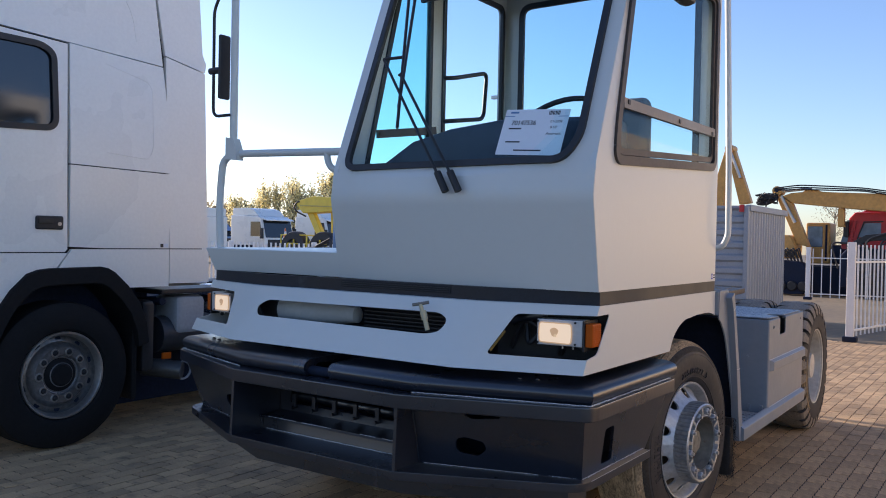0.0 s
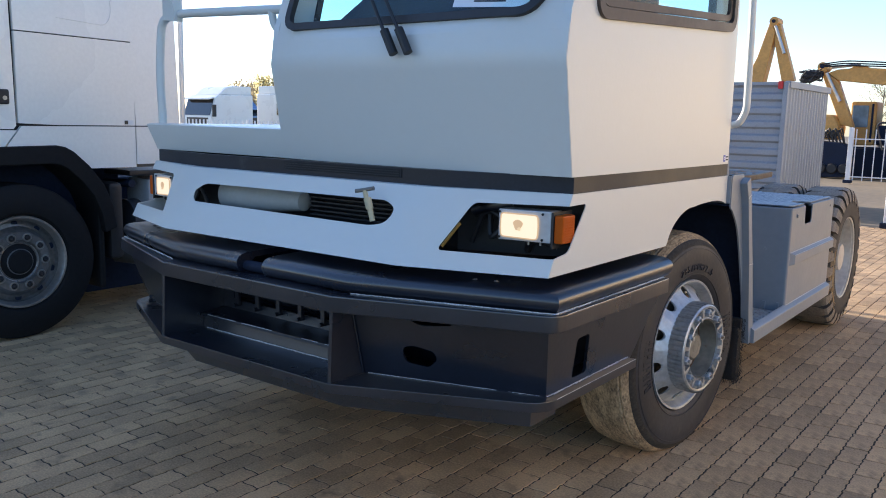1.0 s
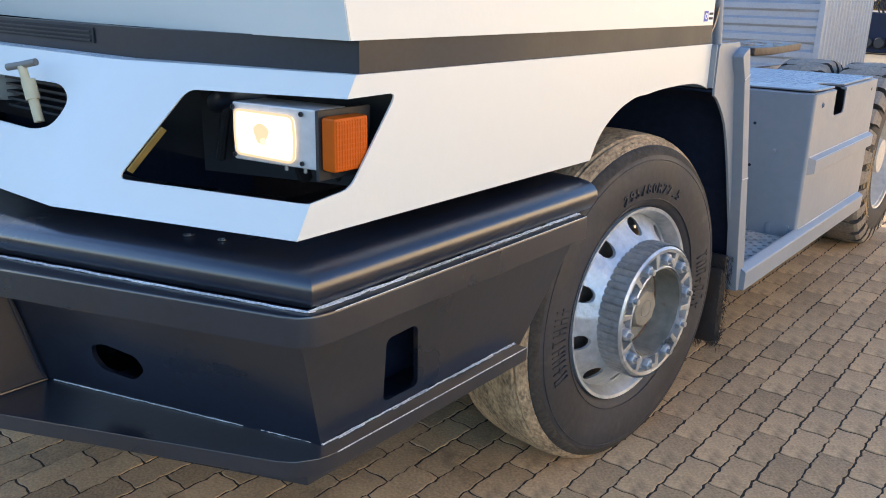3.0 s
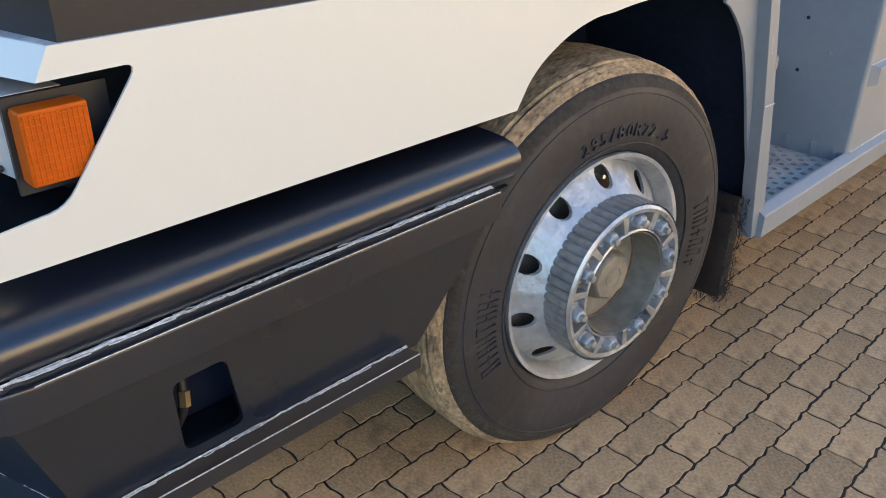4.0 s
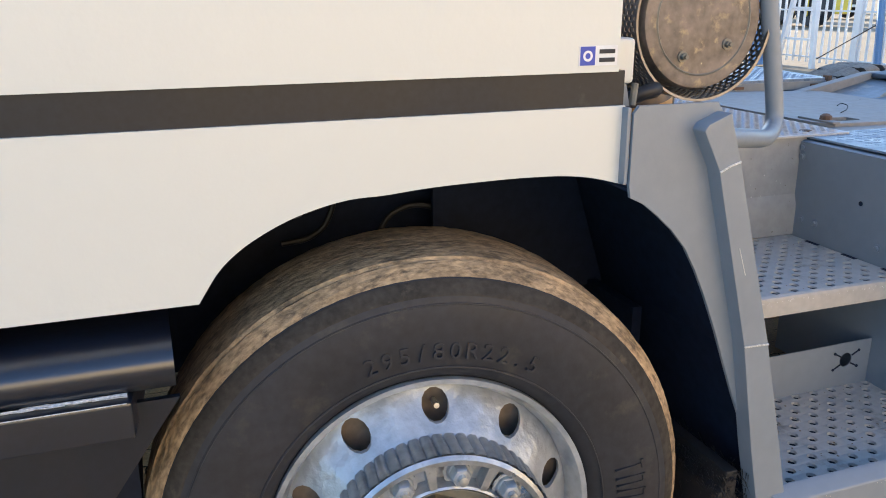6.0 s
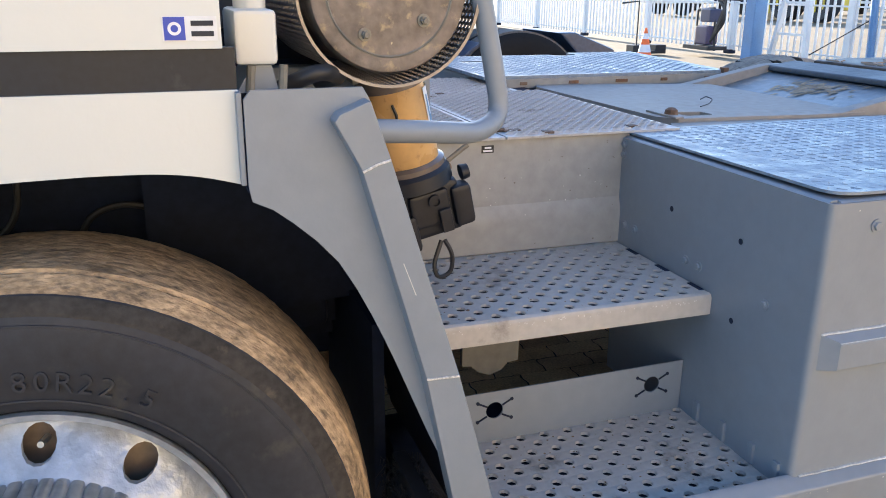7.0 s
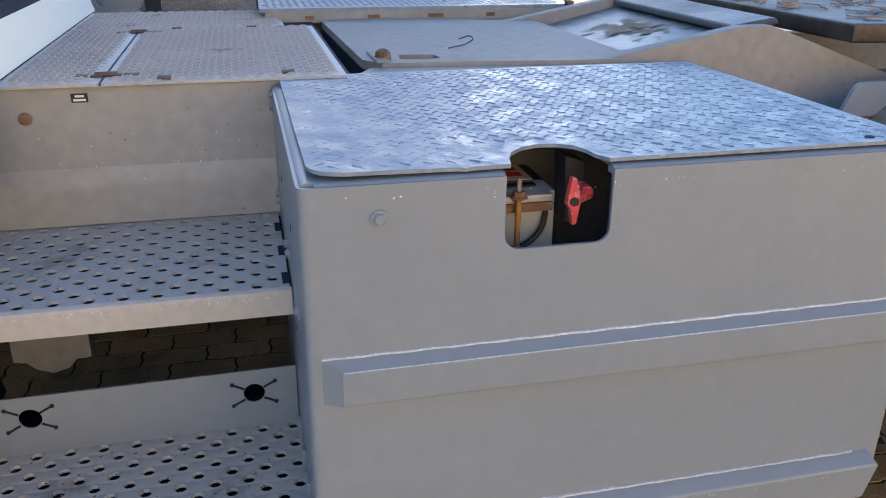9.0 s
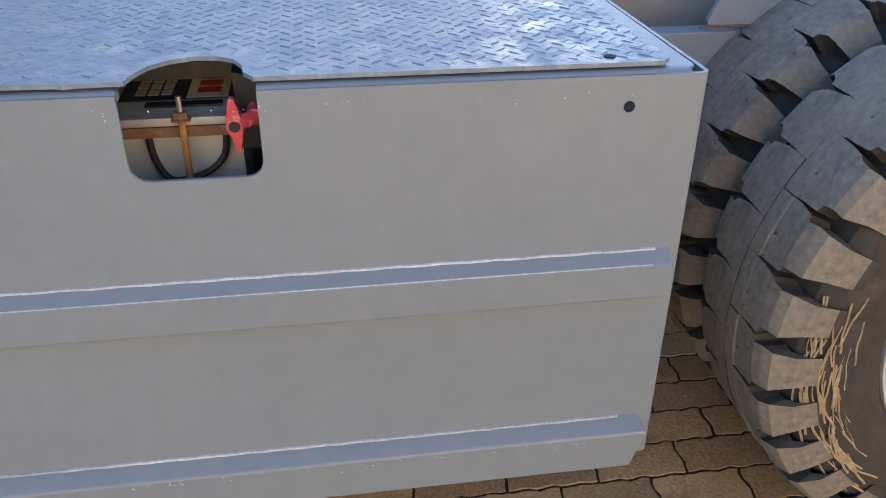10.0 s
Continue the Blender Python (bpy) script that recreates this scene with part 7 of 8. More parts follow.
def fence(a, b, h, post_every, picket=0.115, bar=0.017):
    """A white picket fence of flat steel bars between two plan points."""
    f = thing("fence", (*((Vector(a) + Vector(b)) / 2), 0), "white-painted steel picket fence", "fence", "yard fences")
    a, b = Vector((*a, 0)), Vector((*b, 0))
    w, run = (b - a).normalized(), (b - a).length
    up = Vector((0, 0, 1))
    for z in (0.18, h * 0.82):
        part("rail", tube([a + up * z, b + up * z], 0.022, n=4), FENCE, f)
    me = None
    for k in range(int(run / picket)):
        p = a + w * (k + 0.5) * picket
        if me is None:
            me = mesh("picket", tube([(0, 0, 0.08), (0, 0, h)], bar, n=4), FENCE)
        ob = new("picket", me)
        ob.parent, ob.matrix_parent_inverse = f, Matrix.Translation(f.location).inverted()
        ob.location = p
    for k in range(int(run / post_every) + 1):
        p = a + w * k * post_every
        part("post", block(p.x - 0.06, p.x + 0.06, p.y - 0.06, p.y + 0.06, 0, h + 0.04, 0.008), FENCE, f)
        part("foot", block(p.x - 0.11, p.x + 0.11, p.y - 0.09, p.y + 0.09, 0, 0.09, 0.02), DARK, f)
    return f


fence((-27.6, 14.15), (-6.0, 13.9), 1.34, 3.5, 0.19, bar=0.026)
fence((0.37, 12.0), (2.2, 22.0), 1.6, 3.3, 0.2)
fence((-2.42, 23.0), (6.0, 24.0), 1.5, 3.4, 0.24)


EXGLASS = material("cab_glass", (0.13, 0.20, 0.27), 0.1, vary=0.3, grain=3)


def excavator(at, boom, stick, knuckle, cab_top):
    """A tracked excavator; boom and stick are outlines in x, z at the plane of its front."""
    x, y = at
    e = thing("excavator", (x, y, 0), "ochre yellow tracked excavator with folded boom", "excavator", "parked excavators")
    b = part("boom", prism(boom, "y", y - 0.22, y + 0.22, bevel=0.03), YELLOW, e)
    k = part("stick", prism(stick, "y", y - 0.16, y + 0.16, bevel=0.03), YELLOW, e)
    part("knuckle", lathe([(0, -0.3), (0.15, -0.3), (0.15, 0.3), (0, 0.3)], (knuckle[0], y, knuckle[1]), "y", 16), YELLOW, b)
    part("knuckle_pin", lathe([(0, -0.34), (0.06, -0.34), (0.06, 0.34), (0, 0.34)], (knuckle[0], y, knuckle[1]), "y", 10), DARK, b)
    (x0, z0), (x1, z1) = stick[0], stick[2]
    part("cylinder", tube([(x0 + 0.1, y - 0.2, z0 - 0.1), (x0 * 0.45 + x1 * 0.55, y - 0.2, z0 * 0.45 + z1 * 0.55)], 0.055, n=8), STEEL, k)
    for d in (-1.2, 1.2):
        part("track", prism(round_poly([(x - 1.9, 0.0), (x + 1.9, 0.0), (x + 2.1, 0.45), (x + 1.9, 0.9), (x - 1.9, 0.9), (x - 2.1, 0.45)], 0.25), "y", y + 1.6 + d - 0.3, y + 1.6 + d + 0.3), DARK, e)
    part("body", block(x - 0.6, x + 1.9, y + 0.6, y + 3.0, 1.0, 1.62, 0.12), DARK, e)
    part("counterweight", block(x + 0.4, x + 1.9, y + 0.55, y + 3.05, 0.95, 1.5, 0.12), DARK, e)
    c = part("cab", block(x - 1.3, x - 0.56, y + 0.5, y + 1.6, 1.0, cab_top + 0.07, 0.06), YELLOW, e)
    part("cab_window", block(x - 1.24, x - 0.78, y + 0.47, y + 0.52, 1.55, cab_top - 0.05, 0.03), EXGLASS, c)
    part("door_post", block(x - 0.70, x - 0.64, y + 0.47, y + 0.52, 1.1, cab_top, 0.01), DARK, c)
    return e


near_boom = [(-3.82, 3.2), (-3.55, 3.30), (-3.2, 3.33), (-3.05, 3.42), (-2.85, 3.42), (-2.6, 3.33), (-2.15, 3.30), (-0.86, 3.24), (1.5, 2.6), (1.5, 2.1), (-0.8, 2.69), (-1.8, 2.78), (-3.5, 2.97)]
digger = excavator((-1.9, 26.0), near_boom, [(-3.95, 3.3), (-3.5, 2.95), (-2.95, 1.54), (-3.34, 1.62), (-3.98, 3.1)], (-3.97, 3.38), 2.28)
for d in (0.0, 0.06, 0.13):
    part("hose", tube([(-4.05, 25.7, 3.38 + d * 0.6), (-3.3, 25.7, 3.42 + d), (-2.6, 25.72, 3.38 + d), (-1.4, 25.72, 3.33 + d * 0.7), (0.4, 25.72, 3.0 + d)], 0.022, n=5, bend=0.2), BLACK, digger)
part("cylinder", tube([(-3.7, 25.75, 3.36), (-2.9, 25.75, 3.44)], 0.045, n=8), STEEL, digger)
part("undercarriage", prism(round_poly([(-4.3, 0.0), (-2.95, 0.0), (-2.8, 0.5), (-3.0, 1.05), (-4.3, 1.15)], 0.2), "y", 25.3, 25.9, bevel=0.05), DARK, digger)
for k in range(4):
    part("track_roller", lathe([(0, 0), (0.13, 0), (0.16, 0.04), (0.16, 0.1), (0, 0.1)], (-4.0 + 0.33 * k, 25.2, 0.28), "y", 16), BLACK, digger)
part("engine_cover", prism([(-4.2, 1.15), (-3.35, 1.15), (-3.30, 1.55), (-3.5, 1.92), (-4.2, 1.92)], "y", 25.5, 26.6, bevel=0.06), YELLOW, digger)
for k in range(9):
    part("rag_hose", tube([(-3.75 + 0.05 * k, 25.42, 1.2), (-3.65 + 0.06 * k, 25.36, 1.45 + 0.05 * (k % 3)), (-3.45 + 0.05 * k, 25.4, 1.0 + 0.1 * (k % 2)), (-3.2 + 0.03 * k, 25.42, 0.7)], 0.022, n=5, bend=0.12), BLACK, digger)
part("bucket_link", block(-2.15, -1.95, 25.9, 26.1, 2.2, 2.8, 0.03), YELLOW, digger)
excavator((-7.4, 28.0), [(-6.27, 5.12), (-6.08, 4.75), (-6.2, 3.9), (-6.45, 2.4), (-7.3, 2.4), (-6.62, 3.9)], [(-6.22, 5.1), (-5.95, 5.0), (-5.33, 3.09), (-5.75, 3.03), (-6.1, 4.4)], (-6.13, 5.08), 2.4)
clump = thing("hose_loom", (-4.2, 25.7, 0), "tangle of black hydraulic hoses hanging from a boom end", "hoses")
rnd = random.Random(2)
for k in range(30):
    p = [(-4.25 + rnd.uniform(-0.4, 0.35), 25.6 + rnd.uniform(-0.1, 0.1), 3.1 + rnd.uniform(-0.22, 0.22)) for j in range(5)]
    part("hose", tube([(-3.95, 25.7, 3.25), *p], 0.018, n=5, bend=0.15), BLACK, clump)
part("bracket", tube([(-4.05, 25.7, 3.25), (-3.9, 25.75, 3.38)], 0.06, n=8), YELLOW, clump)
part("pendant", tube([(-4.35, 25.7, 0.0), (-4.3, 25.7, 3.0)], 0.025, n=6), BLACK, clump)

red = thing("red_truck", (0.2, 27.0, 0), "red lorry cab parked behind the fence", "truck")
part("cab", prism([(-2.15, 1.0), (-2.15, 1.6), (-1.92, 2.5), (-1.75, 2.70), (2.5, 2.80), (2.5, 1.0)], "y", 26.6, 29.0, bevel=0.06), RED, red)
PALEGLASS = material("sky_lit_glass", (0.16, 0.22, 0.28), 0.12, vary=0.3, grain=3, stain=2)
part("side_window", prism([(-1.62, 1.90), (-1.45, 2.34), (-0.98, 2.36), (-0.98, 1.98), (-1.3, 1.86)], "y", 26.56, 26.6), PALEGLASS, red)
part("windscreen", prism([(-2.16, 1.66), (-1.96, 2.44), (-1.90, 2.44), (-1.95, 1.66)], "y", 26.55, 28.9), PALEGLASS, red)
part("pillar", prism([(-1.97, 1.60), (-1.80, 2.42), (-1.68, 2.42), (-1.85, 1.60)], "y", 26.555, 26.6, bevel=0.01), RED, red)
part("window_frame", prism([(-1.68, 1.82), (-1.49, 2.40), (-0.92, 2.42), (-0.92, 2.38), (-1.46, 2.36), (-1.63, 1.84), (-0.92, 1.84), (-0.92, 1.80)], "y", 26.575, 26.598), BLACK, red)
part("roof_spoiler", prism([(-1.70, 2.66), (-1.10, 2.95), (-0.2, 3.05), (-0.2, 2.70)], "y", 26.8, 28.8, bevel=0.05), RED, red)
part("mirror", block(-2.05, -1.9, 26.35, 26.55, 1.9, 2.4, 0.03), BLACK, red)
part("door_seam", prism([(-1.95, 1.1), (-1.95, 1.8), (-1.94, 1.8), (-1.94, 1.1)], "y", 26.585, 26.6), DARK, red)
part("under", block(-1.9, 2.4, 26.7, 28.8, 0.35, 1.0), DARK, red)
for x in (-1.2, 1.6):
    part("tyre", lathe([(0.0, 0.0), (0.28, 0.0), (0.50, -0.02), (0.5, 0.3), (0, 0.3)], (x, 26.6, 0.5), "y", 28), RUBBER, red)


def tractor_unit(x1, y0, x0, top, paint, words):
    """A far lorry cab whose front looks to +x: x0 its back, x1 its front, y0 its near flank."""
    t = thing("far_lorry", ((x0 + x1) / 2, y0 + 1.25, 0), words, "truck", "far lorries")
    y1 = y0 + 2.5
    part("cab", prism([(x0, 0.6), (x1, 0.6), (x1 + 0.05, 1.4), (x1 - 0.25, top - 0.65), (x1 - 0.5, top - 0.5), (x0, top - 0.45)], "y", y0, y1, bevel=0.08), paint, t)
    part("roof_deflector", prism([(x0, top - 0.46), (x1 - 0.6, top - 0.5), (x1 - 1.1, top - 0.1), (x1 - 1.5, top), (x0, top)], "y", y0 + 0.15, y1 - 0.15, bevel=0.06), paint, t)
    part("sun_visor", prism([(x1 - 0.25, top - 0.70), (x1 + 0.12, top - 0.78), (x1 + 0.12, top - 0.72), (x1 - 0.25, top - 0.62)], "y", y0 + 0.1, y1 - 0.1), paint, t)
    part("windscreen", prism([(x1 + 0.06, 1.42), (x1 + 0.075, 1.42), (x1 - 0.20, top - 0.72), (x1 - 0.22, top - 0.72)], "y", y0 + 0.12, y1 - 0.12), DARKGLASS, t)
    part("side_window", prism([(x1 - 1.15, 1.5), (x1 - 0.15, 1.5), (x1 - 0.35, top - 0.85), (x1 - 1.15, top - 0.85)], "y", y0 - 0.02, y0 + 0.02), DARKGLASS, t)
    part("grille", block(x1 - 0.02, x1 + 0.05, y0 + 0.3, y1 - 0.3, 0.75, 1.3, 0.02), BLACK, t)
    for y in (y0 - 0.2, y1 + 0.05):
        part("mirror", block(x1 - 0.15, x1 + 0.05, y, y + 0.15, 1.35, 2.0, 0.03), BLACK, t)
    for y in (y0 + 0.02, y1 - 0.32):
        part("tyre", lathe([(0, 0), (0.5, 0), (0.5, 0.3), (0, 0.3)], ((x0 + x1) / 2 + 0.3, y, 0.5), "y", 20), SOOTY, t)
    part("chassis", block(x0 - 3.5, x0, y0 + 0.8, y1 - 0.8, 0.6, 0.95), DARK, t)
    return t


tractor_unit(-34.9, 31.9, -37.9, 3.23, CABW, "white lorry cab with roof deflector parked far across the yard")
tractor_unit(-34.4, 37.0, -37.4, 3.30, CABW, "white lorry cab half hidden behind a yellow loader")
tractor_unit(-42.5, 34.0, -45.5, 2.6, BLUE, "dark blue lorry cab parked far across the yard")
turned = tractor_unit(1.25, -1.5, -1.6, 3.05, CABW, "white lorry cab with tall windscreen parked side-on far away")
turned.matrix_basis = Matrix.Translation((-36.0, 27.6, 0)) @ Matrix.Rotation(radians(-90), 4, "Z") @ turned.matrix_basis
dig = thing("yellow_loader", (-27.4, 29.0, 0), "lemon yellow loader with raised bucket and guard rail", "loader")
LEM = material("lemon_machine_paint", (0.80, 0.58, 0.06), 0.45, vary=0.12, spots=(0.55, 0.40, 0.10), spot_amount=0.25)
part("bucket", prism([(-28.89, 3.28), (-28.6, 3.45), (-27.6, 3.655), (-26.2, 3.55), (-26.2, 2.85), (-27.2, 2.80), (-28.35, 2.76)], "y", 28.5, 29.6, bevel=0.05), LEM, dig)
part("bucket_lip", prism([(-28.5, 3.2), (-26.2, 3.12), (-26.2, 3.06), (-28.5, 3.13)], "y", 28.46, 28.5), material("worn_yellow_edge", (0.55, 0.42, 0.12), 0.6), dig)
part("arm", prism([(-28.3, 2.82), (-27.85, 2.82), (-27.05, 1.5), (-27.5, 1.5)], "y", 28.75, 29.05, bevel=0.04), LEM, dig)
part("arm", prism([(-27.0, 2.82), (-26.75, 2.82), (-26.7, 1.5), (-26.95, 1.5)], "y", 29.2, 29.4, bevel=0.03), LEM, dig)
part("hose", tube([(-28.2, 28.6, 3.3), (-28.75, 28.5, 3.38), (-29.0, 28.5, 3.1), (-28.8, 28.5, 2.85), (-28.2, 28.6, 2.6)], 0.045, n=8, bend=0.25), BLACK, dig)
rail_y = 28.3
for z in (0.7, 1.15, 1.6):
    part("guard_bar", tube([(-29.7, rail_y, z), (-26.4, rail_y, z)], 0.035, n=6), LEM, dig)
for k in range(8):
    part("guard_post", tube([(-29.7 + 0.47 * k, rail_y, 0.3), (-29.7 + 0.47 * k, rail_y, 1.6)], 0.045, n=6), LEM, dig)
part("body", block(-29.4, -26.5, 28.6, 30.4, 0.5, 1.3, 0.1), LEM, dig)
for x in (-28.8, -26.75):
    part("tyre", lathe([(0, 0), (0.45, 0), (0.5, -0.1), (0.85, -0.1), (0.9, 0.0), (0.9, 0.4), (0, 0.4)], (x, 28.35, 0.9), "y", 28), RUBBER, dig)


def cone(at, h, z=0.0):
    x, y = at
    c = thing("traffic_cone", (x, y, 0), "orange and white traffic cone", "cone", "traffic cones")
    ORANGE = bpy.data.materials.get("cone_orange") or material("cone_orange", (0.85, 0.16, 0.03), 0.5, vary=0.05)
    r = lambda z: 0.15 * (1 - z / h) + 0.02
    part("base", block(x - 0.19, x + 0.19, y - 0.19, y + 0.19, z, z + 0.04, 0.01), ORANGE, c)
    for z0, z1, m in ((0.04, 0.30, ORANGE), (0.30, 0.52, PAPER), (0.52, 0.68, ORANGE), (0.68, 0.84, PAPER), (0.84, 1.0, ORANGE)):
        part("band", lathe([(0, z0 * h if z0 > 0.05 else 0.04), (r(z0 * h), max(z0 * h, 0.04)), (r(z1 * h), z1 * h), (0, z1 * h)], (x, y, z), "z", 20), m, c)
    return c


cone((-12.1, 10.83), 0.66)
alone("concrete_block", block(-30.9, -29.5, 28.7, 29.3, 0, 0.95, 0.03), PAVER, "grey concrete block carrying a traffic cone", "concrete block")
cone((-30.1, 29.0), 1.0, 0.95)
stand = thing("sign_foot", (-14.05, 12.1, 0), "dark rubber foot with a thin steel rod", "sign foot")
part("foot", prism([(11.68, 0), (11.68, 0.19), (12.0, 0.19), (12.0, 0.06), (12.25, 0.06), (12.25, 0.19), (12.52, 0.19), (12.52, 0)], "x", -14.2, -13.9, bevel=0.01), BLACK, stand)
part("rod", tube([(-14.05, 11.84, 0.1), (-14.05, 11.84, 1.12), (-14.05, 11.42, 1.08)], 0.02, n=6), BLACK, stand)
pole = thing("blue_post", (-12.0, 13.3, 0), "blue steel post with cable loops", "post")
part("shaft", block(-12.15, -11.85, 13.15, 13.45, 0, 3.4, 0.02), BLUE, pole)
for k in range(5):
    part("cable", tube([(-12.2, 13.1, 1.5 - 0.08 * k), (-12.8 - 0.1 * k, 13.0, 1.2), (-12.5, 13.0, 0.8 + 0.12 * k), (-13.0, 13.0, 0.3)], 0.025, n=6, bend=0.3), BLACK, pole)
NAVYM = material("navy_case", (0.035, 0.04, 0.09), 0.4, vary=0.2)
cart = thing("welding_cart", (-13.3, 13.2, 0), "dark blue wheeled cart with gas hoses", "cart")
part("frame", tube([(-13.8, 13.2, 0.1), (-13.8, 13.2, 0.95), (-13.2, 13.2, 1.0), (-13.1, 13.2, 0.1)], 0.025, n=6, bend=0.05), BLACK, cart)
part("box", block(-13.65, -13.2, 13.05, 13.35, 0.22, 0.62, 0.05), material("violet_case", (0.07, 0.05, 0.10), 0.4, vary=0.3), cart)
part("upper_box", block(-13.5, -13.15, 13.05, 13.35, 0.70, 0.98, 0.03), NAVYM, cart)
part("tray", block(-13.9, -13.0, 12.95, 13.45, 0.12, 0.2), BLACK, cart)
ladder = thing("step_ladder", (-11.2, 13.6, 0), "white steel trestle with cross rungs", "trestle")
for x0, x1 in ((-11.75, -11.1), (-10.75, -11.0)):
    part("leg", tube([(x0, 13.55, 0.0), (x1, 13.6, 3.0)], 0.06, n=4), FENCE, ladder)
for z in (0.55, 1.15, 1.8):
    part("rung", tube([(-11.75 + 0.22 * z, 13.57, z), (-10.75 - 0.08 * z, 13.57, z)], 0.03, n=4), FENCE, ladder)
bluepole = thing("blue_prop", (-9.6, 14.0, 0), "blue inclined steel prop", "prop")
part("prop", tube([(-9.5, 13.9, 0.0), (-9.75, 13.9, 3.0)], 0.07, n=8), BLUE, bluepole)
part("wire", tube([(-9.6, 13.9, 0.9), (-10.6, 13.5, 0.2)], 0.012, n=5), BLACK, bluepole)


# trees
def tree(at, h, spread, leaves, colour, seed, size=0.28):
    """A tree with a tapered trunk, limbs and a loose crown of small leaf clumps."""
    rnd = random.Random(seed)
    x, y = at
    t = thing("tree", (x, y, 0), "autumn tree with thin yellow-green leaves behind the yard", "tree", "trees behind the yard")
    bark = bpy.data.materials.get("bark") or material("bark", (0.09, 0.075, 0.06), 0.9, vary=0.3, bump=0.01)
    part("trunk", lathe([(0, 0), (h * 0.022, 0), (h * 0.012, h * 0.5), (h * 0.004, h * 0.95), (0, h * 0.95)], (x, y, 0), "z", 8), bark, t)
    tips = []
    limbs = bmesh.new()
    for k in range(22):
        z = h * rnd.uniform(0.25, 0.85)
        a = rnd.uniform(0, math.tau)
        l = spread * (1.1 - 0.5 * z / h) * rnd.uniform(0.6, 1.0)
        p = Vector((x, y, z))
        q = p + Vector((math.cos(a) * l * 0.6, math.sin(a) * l * 0.6, h * 0.10))
        e = p + Vector((math.cos(a) * l, math.sin(a) * l, h * 0.22))
        tube([p, q, e], h * 0.004, limbs, n=4)
        tips += [q, e, q.lerp(e, 0.5), p.lerp(q, 0.6)]
    part("limbs", limbs, bark, t)
    b = bmesh.new()
    for k in range(leaves):
        c = rnd.choice(tips) + Vector((rnd.gauss(0, spread * 0.16), rnd.gauss(0, spread * 0.16), rnd.gauss(0, h * 0.055)))
        u = Vector((rnd.gauss(0, 1), rnd.gauss(0, 1), rnd.gauss(0, 1))).normalized() * size * rnd.uniform(0.4, 1)
        v = u.orthogonal().normalized() * size * rnd.uniform(0.3, 0.7)
        b.faces.new([b.verts.new(c + d) for d in (-u, -v, u, v)])
    tagged(part("crown", b, colour, t, smooth=0), kind="stuff")
    return t



def leafy(name, colour):
    """Leaves that let some light through."""
    m = material(name, colour, 0.7, vary=0.4, grain=3, stain=0.6, random=0.8)
    t = m.node_tree
    b, o = t.nodes["Principled BSDF"], t.nodes["Material Output"]
    tr, mx = t.nodes.new("ShaderNodeBsdfTranslucent"), t.nodes.new("ShaderNodeMixShader")
    t.links.new(b.inputs["Base Color"].links[0].from_socket, tr.inputs[0])
    mx.inputs[0].default_value = 0.45
    t.links.new(b.outputs[0], mx.inputs[1])
    t.links.new(tr.outputs[0], mx.inputs[2])
    t.links.new(mx.outputs[0], o.inputs[0])
    return m


AUTUMN = leafy("autumn_leaves", (0.74, 0.66, 0.36))
GREENISH = leafy("dull_leaves", (0.36, 0.30, 0.18))
for k in range(11):
    x = -54.8 + 1.2 * k
    tree((x, 47 + 0.6 * (k % 3)), (4.5 + 0.25 * k if k < 4 else 5.7 + 0.08 * (k - 4)) + (0.3, -0.2, 0.1)[k % 3], 0.95, 1000, AUTUMN, k, 0.15)
for k, (x, y, h) in enumerate(((-62, 52, 4.2), (-66, 54, 4.4))):
    tree((x, y), h, 2.0, 1200, GREENISH, 40 + k, 0.2)
for k, (x, y, h) in enumerate(((-7.6, 58, 4.4), (-5.2, 60, 4.6), (1.5, 62, 4.2), (6, 60, 4.4))):
    tree((x, y), h, 1.9, 1500, GREENISH, 20 + k, 0.06)
lamp = thing("yard_light_mast", (-35.4, 60, 0), "tall thin yard light mast with twin floodlights", "light mast")
part("mast", tube([(-35.4, 60, 0), (-35.4, 60, 14.2)], 0.07, n=8), STEELSHEET, lamp)
for d in (-0.5, 0.5):
    part("floodlight", block(-35.4 + d - 0.3, -35.4 + d + 0.3, 59.8, 60.2, 14.1, 14.4, 0.03), STEELSHEET, lamp)
NAVY = material("navy_machine_paint", (0.03, 0.045, 0.08), 0.5, vary=0.2)
far_row = thing("dark_vehicles", (2, 30, 0), "dark parked machines behind the fence", "machines")
for k in range(5):
    x = -1.95 + 1.55 * k
    part("machine", prism([(x, 0.3), (x + 1.5, 0.3), (x + 1.5, 1.25), (x + 1.2, 1.5 + 0.2 * (k % 2)), (x + 0.3, 1.62), (x, 1.3)], "y", 25.2, 26.3, bevel=0.08), (DARK, NAVY, BLACK)[k % 3], far_row)
    part("tyre", lathe([(0.22, 0.06), (0.30, 0.0), (0.52, 0.02), (0.60, 0.08), (0.60, 0.38), (0.22, 0.38)], (x + 0.85, 24.85, 0.6), "y", 28, closed=True), RUBBER, far_row)
    part("wheel_disc", lathe([(0, 0.05), (0.12, 0.03), (0.23, 0.07), (0.23, 0.1), (0, 0.1)], (x + 0.85, 24.86, 0.6), "y", 20), (BLACK, NAVY, DARK)[k % 3], far_row)
rnd = random.Random(31)
for k in range(10):
    x = rnd.uniform(-2.0, 2.5)
    part("hydraulic_hose", tube([(x, 24.95, 0.9), (x + rnd.uniform(-0.3, 0.3), 24.9, 1.6 + rnd.uniform(0, 0.3)), (x + rnd.uniform(0.4, 1.0), 24.92, 1.75 + rnd.uniform(-0.2, 0.4)), (x + rnd.uniform(0.9, 1.4), 24.95, 1.2)], 0.03, n=6, bend=0.25), BLACK, far_row)
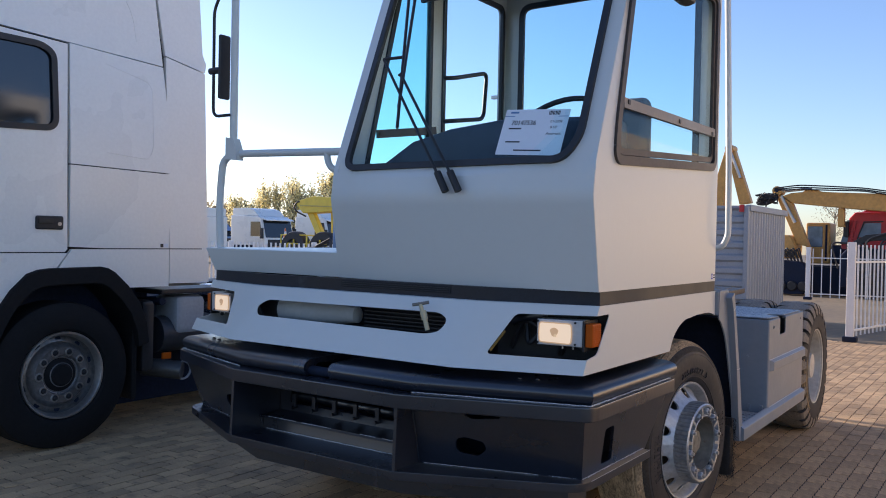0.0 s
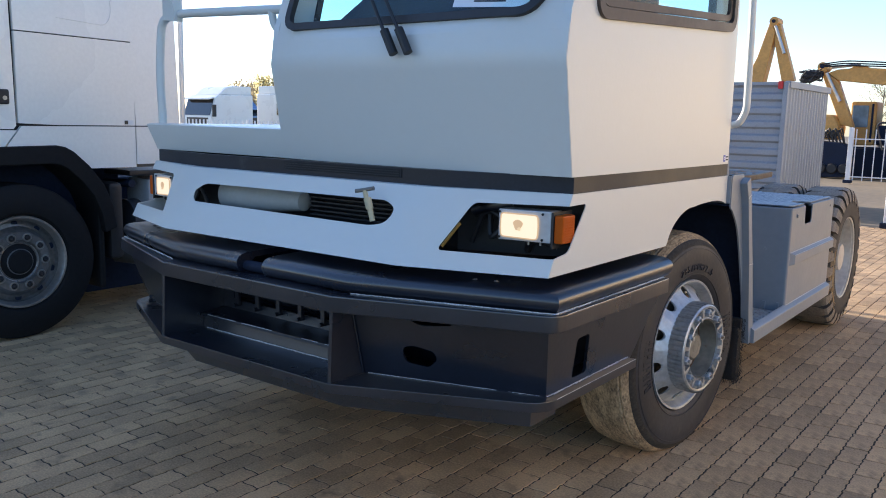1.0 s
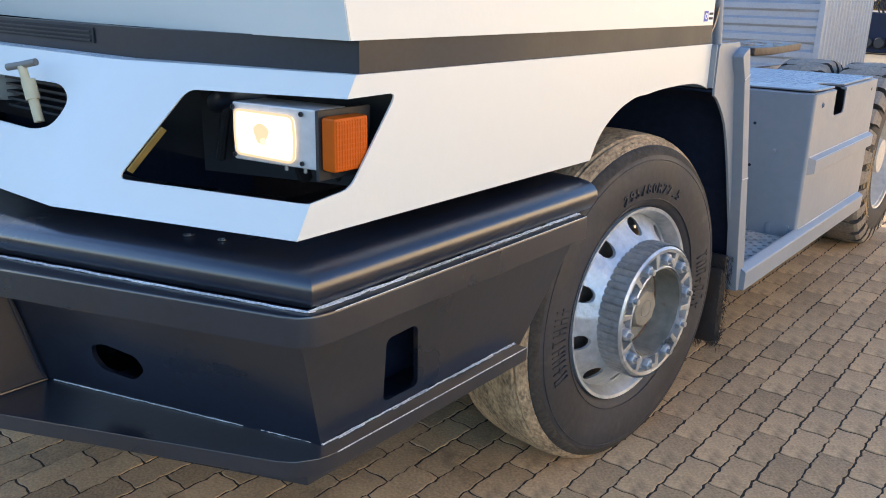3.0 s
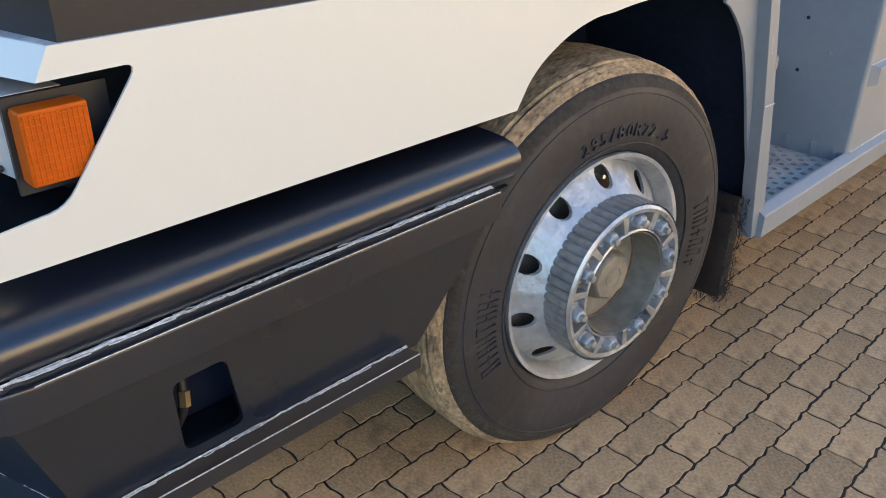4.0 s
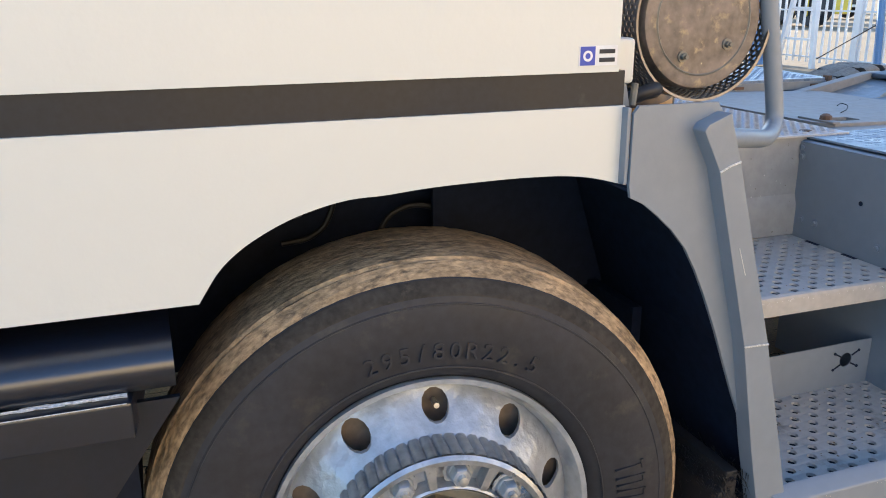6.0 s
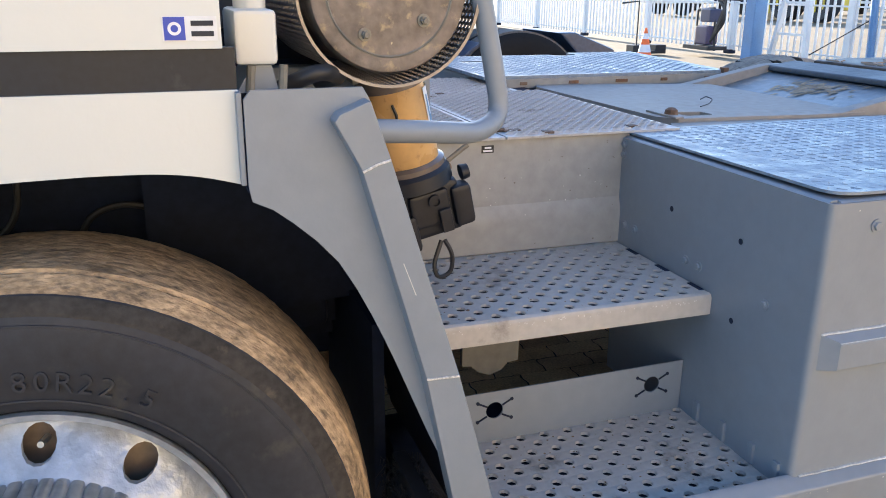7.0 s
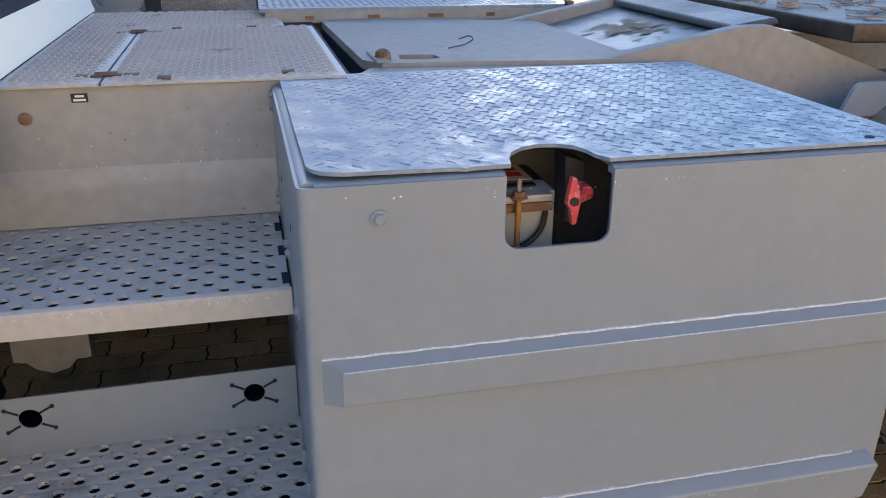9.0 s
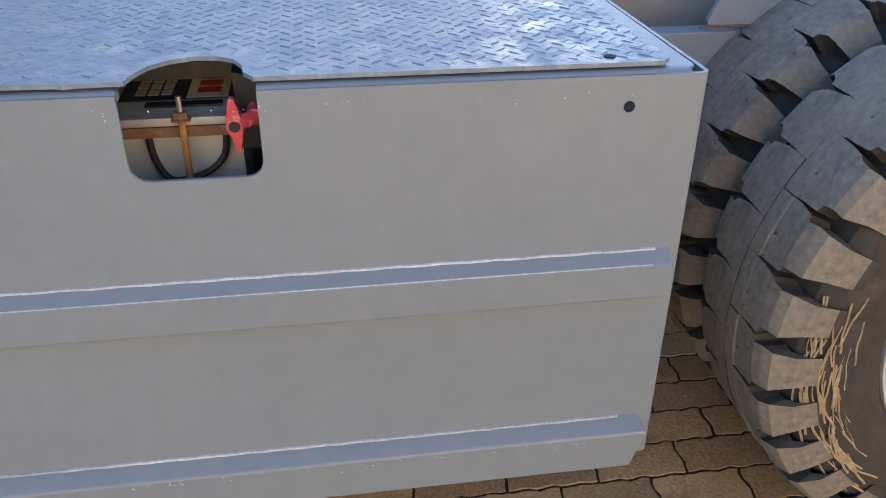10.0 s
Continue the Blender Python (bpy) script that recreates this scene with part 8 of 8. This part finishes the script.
part("loader_arm", prism([(-1.75, 1.62), (-1.2, 1.95), (0.6, 2.15), (0.6, 1.95), (-1.1, 1.75), (-1.7, 1.48)], "y", 25.0, 25.2, bevel=0.02), BLACK, far_row)

# unseen wall, added to bounce warm sunlight onto the near flanks
bounce_wall = alone("wall_east", block(9, 9.4, -1.5, 50, -0.1, 4.7), WALLMAT, "added unseen wall that bounces warm sunlight onto the near flank", "wall", kind="structure")


# ---- block paving ----
LEN, WID, GAP = 0.2125, 0.1065, 0.0068


def edge_a(y):
    u = math.tau * y / LEN
    return 0.0023 * math.sin(3 * u + 0.6) + 0.0014 * math.sin(5 * u + 2.1) + 0.0009 * math.sin(9 * u)


def edge_b(y):
    u = math.tau * y / LEN
    return 0.0024 * math.sin(3 * u + 2.9) + 0.0015 * math.sin(4 * u + 0.4) + 0.0009 * math.sin(8 * u + 1)


def paver_outline(odd, side, end, jitter, rnd):
    """A block whose four edges wave with those of its neighbours."""
    right, left, off = (edge_b, edge_a, 0.45 * LEN) if odd else (edge_a, edge_b, 0.0)
    hx, hy = WID / 2 - GAP / 2, LEN / 2 - GAP / 2
    g = lambda x: 0.0032 * math.sin(math.tau * 1.45 * x / WID + 0.5)
    pts = []
    for s, f in ((1, right), (-1, left)):
        for k in range(side):
            y = s * hy * (2 * k / (side - 1) - 1)
            pts.append([s * hx + f(y + off), y + (g(s * hx) if k in (0, side - 1) else 0)])
        for k in range(1, end + 1):
            x = s * hx * (1 - 2 * k / (end + 1))
            pts.append([x, s * hy + g(x)])
    return [(x + rnd.gauss(0, jitter), y + rnd.gauss(0, jitter)) for x, y in pts]


def paver_points(out, dz=0.0, tx=0.0, ty=0.0):
    low = [(x, y, -0.03) for x, y in out]
    mid = [(x * 0.995, y * 0.998, -0.0008) for x, y in out]
    top = [(x * 0.972, y * 0.985, 0.0) for x, y in out]
    return [(x, y, z + (dz + tx * x + ty * y if z > -0.02 else 0)) for x, y, z in low + mid + top]


def paver_faces(n):
    return [(a + j, a + (j + 1) % n, a + n + (j + 1) % n, a + n + j) for a in (0, n) for j in range(n)] + [tuple(range(2 * n, 3 * n))]


rnd = random.Random(8)
kinds = []
for k in range(16):
    out = paver_outline(k % 2, 15, 5, 0.0006, rnd)
    me = bpy.data.meshes.new("paver")
    me.from_pydata(paver_points(out, rnd.uniform(-0.0013, 0.001), rnd.uniform(-0.014, 0.014), rnd.uniform(-0.009, 0.009)), [], paver_faces(len(out)))
    me.materials.append(PAVER)
    kinds.append(me)
vs, fs = [], []
for i in range(-56, 60):
    x = 1.4363 + i * WID
    for j in range(-24, 62):
        y = 1.716 + (j + 0.5 + 0.45 * (i % 2)) * LEN
        if not (-4.4 < x < 7.0 and -3.2 < y < 12.0):
            continue
        if 1.0 < x < 2.35 and 0.9 < y < 4.3:
            ob = new("paver", kinds[2 * rnd.randrange(8) + i % 2])
            ob.location = (x + rnd.uniform(-0.001, 0.001), y + rnd.uniform(-0.0015, 0.0015), 0)
            ob.rotation_euler = (0, 0, radians(rnd.gauss(0, 0.4)))
            ob.parent = ground
            continue
        base = len(vs)
        near = -0.5 < x < 3.2 and -1.0 < y < 5.5
        out = paver_outline(i % 2, 15 if near else 7, 5 if near else 2, 0.0006, rnd)
        s = rnd.gauss(0, 0.007)
        for px, py, pz in paver_points(out, rnd.uniform(-0.0013, 0.001), rnd.uniform(-0.014, 0.014), rnd.uniform(-0.009, 0.009)):
            vs.append((x + px - py * s, y + py + px * s, pz))
        fs += [tuple(base + q for q in f) for f in paver_faces(len(out))]
me = bpy.data.meshes.new("paving")
me.from_pydata(vs, [], fs)
me.materials.append(PAVER)
paving = new("paving", me)
paving.parent = ground
tagged(paving, kind="stuff")
alone("joint_bed", block(-4.4, 7.0, -3.2, 12.0, -0.033, -0.0031), SAND, "dark sand between paving blocks", "sand", kind="structure")

crumbs = specks(110, 9, lambda r: ((r.gauss(1.45, 0.25), r.gauss(2.0, 0.35), 0.0), (0, 0, 1)), 0.005)
tagged(alone("mud_crumbs", crumbs, DIRT, "dry mud crumbs fallen on the paving beside the wheel", "crumbs", kind="stuff"), kind="stuff")
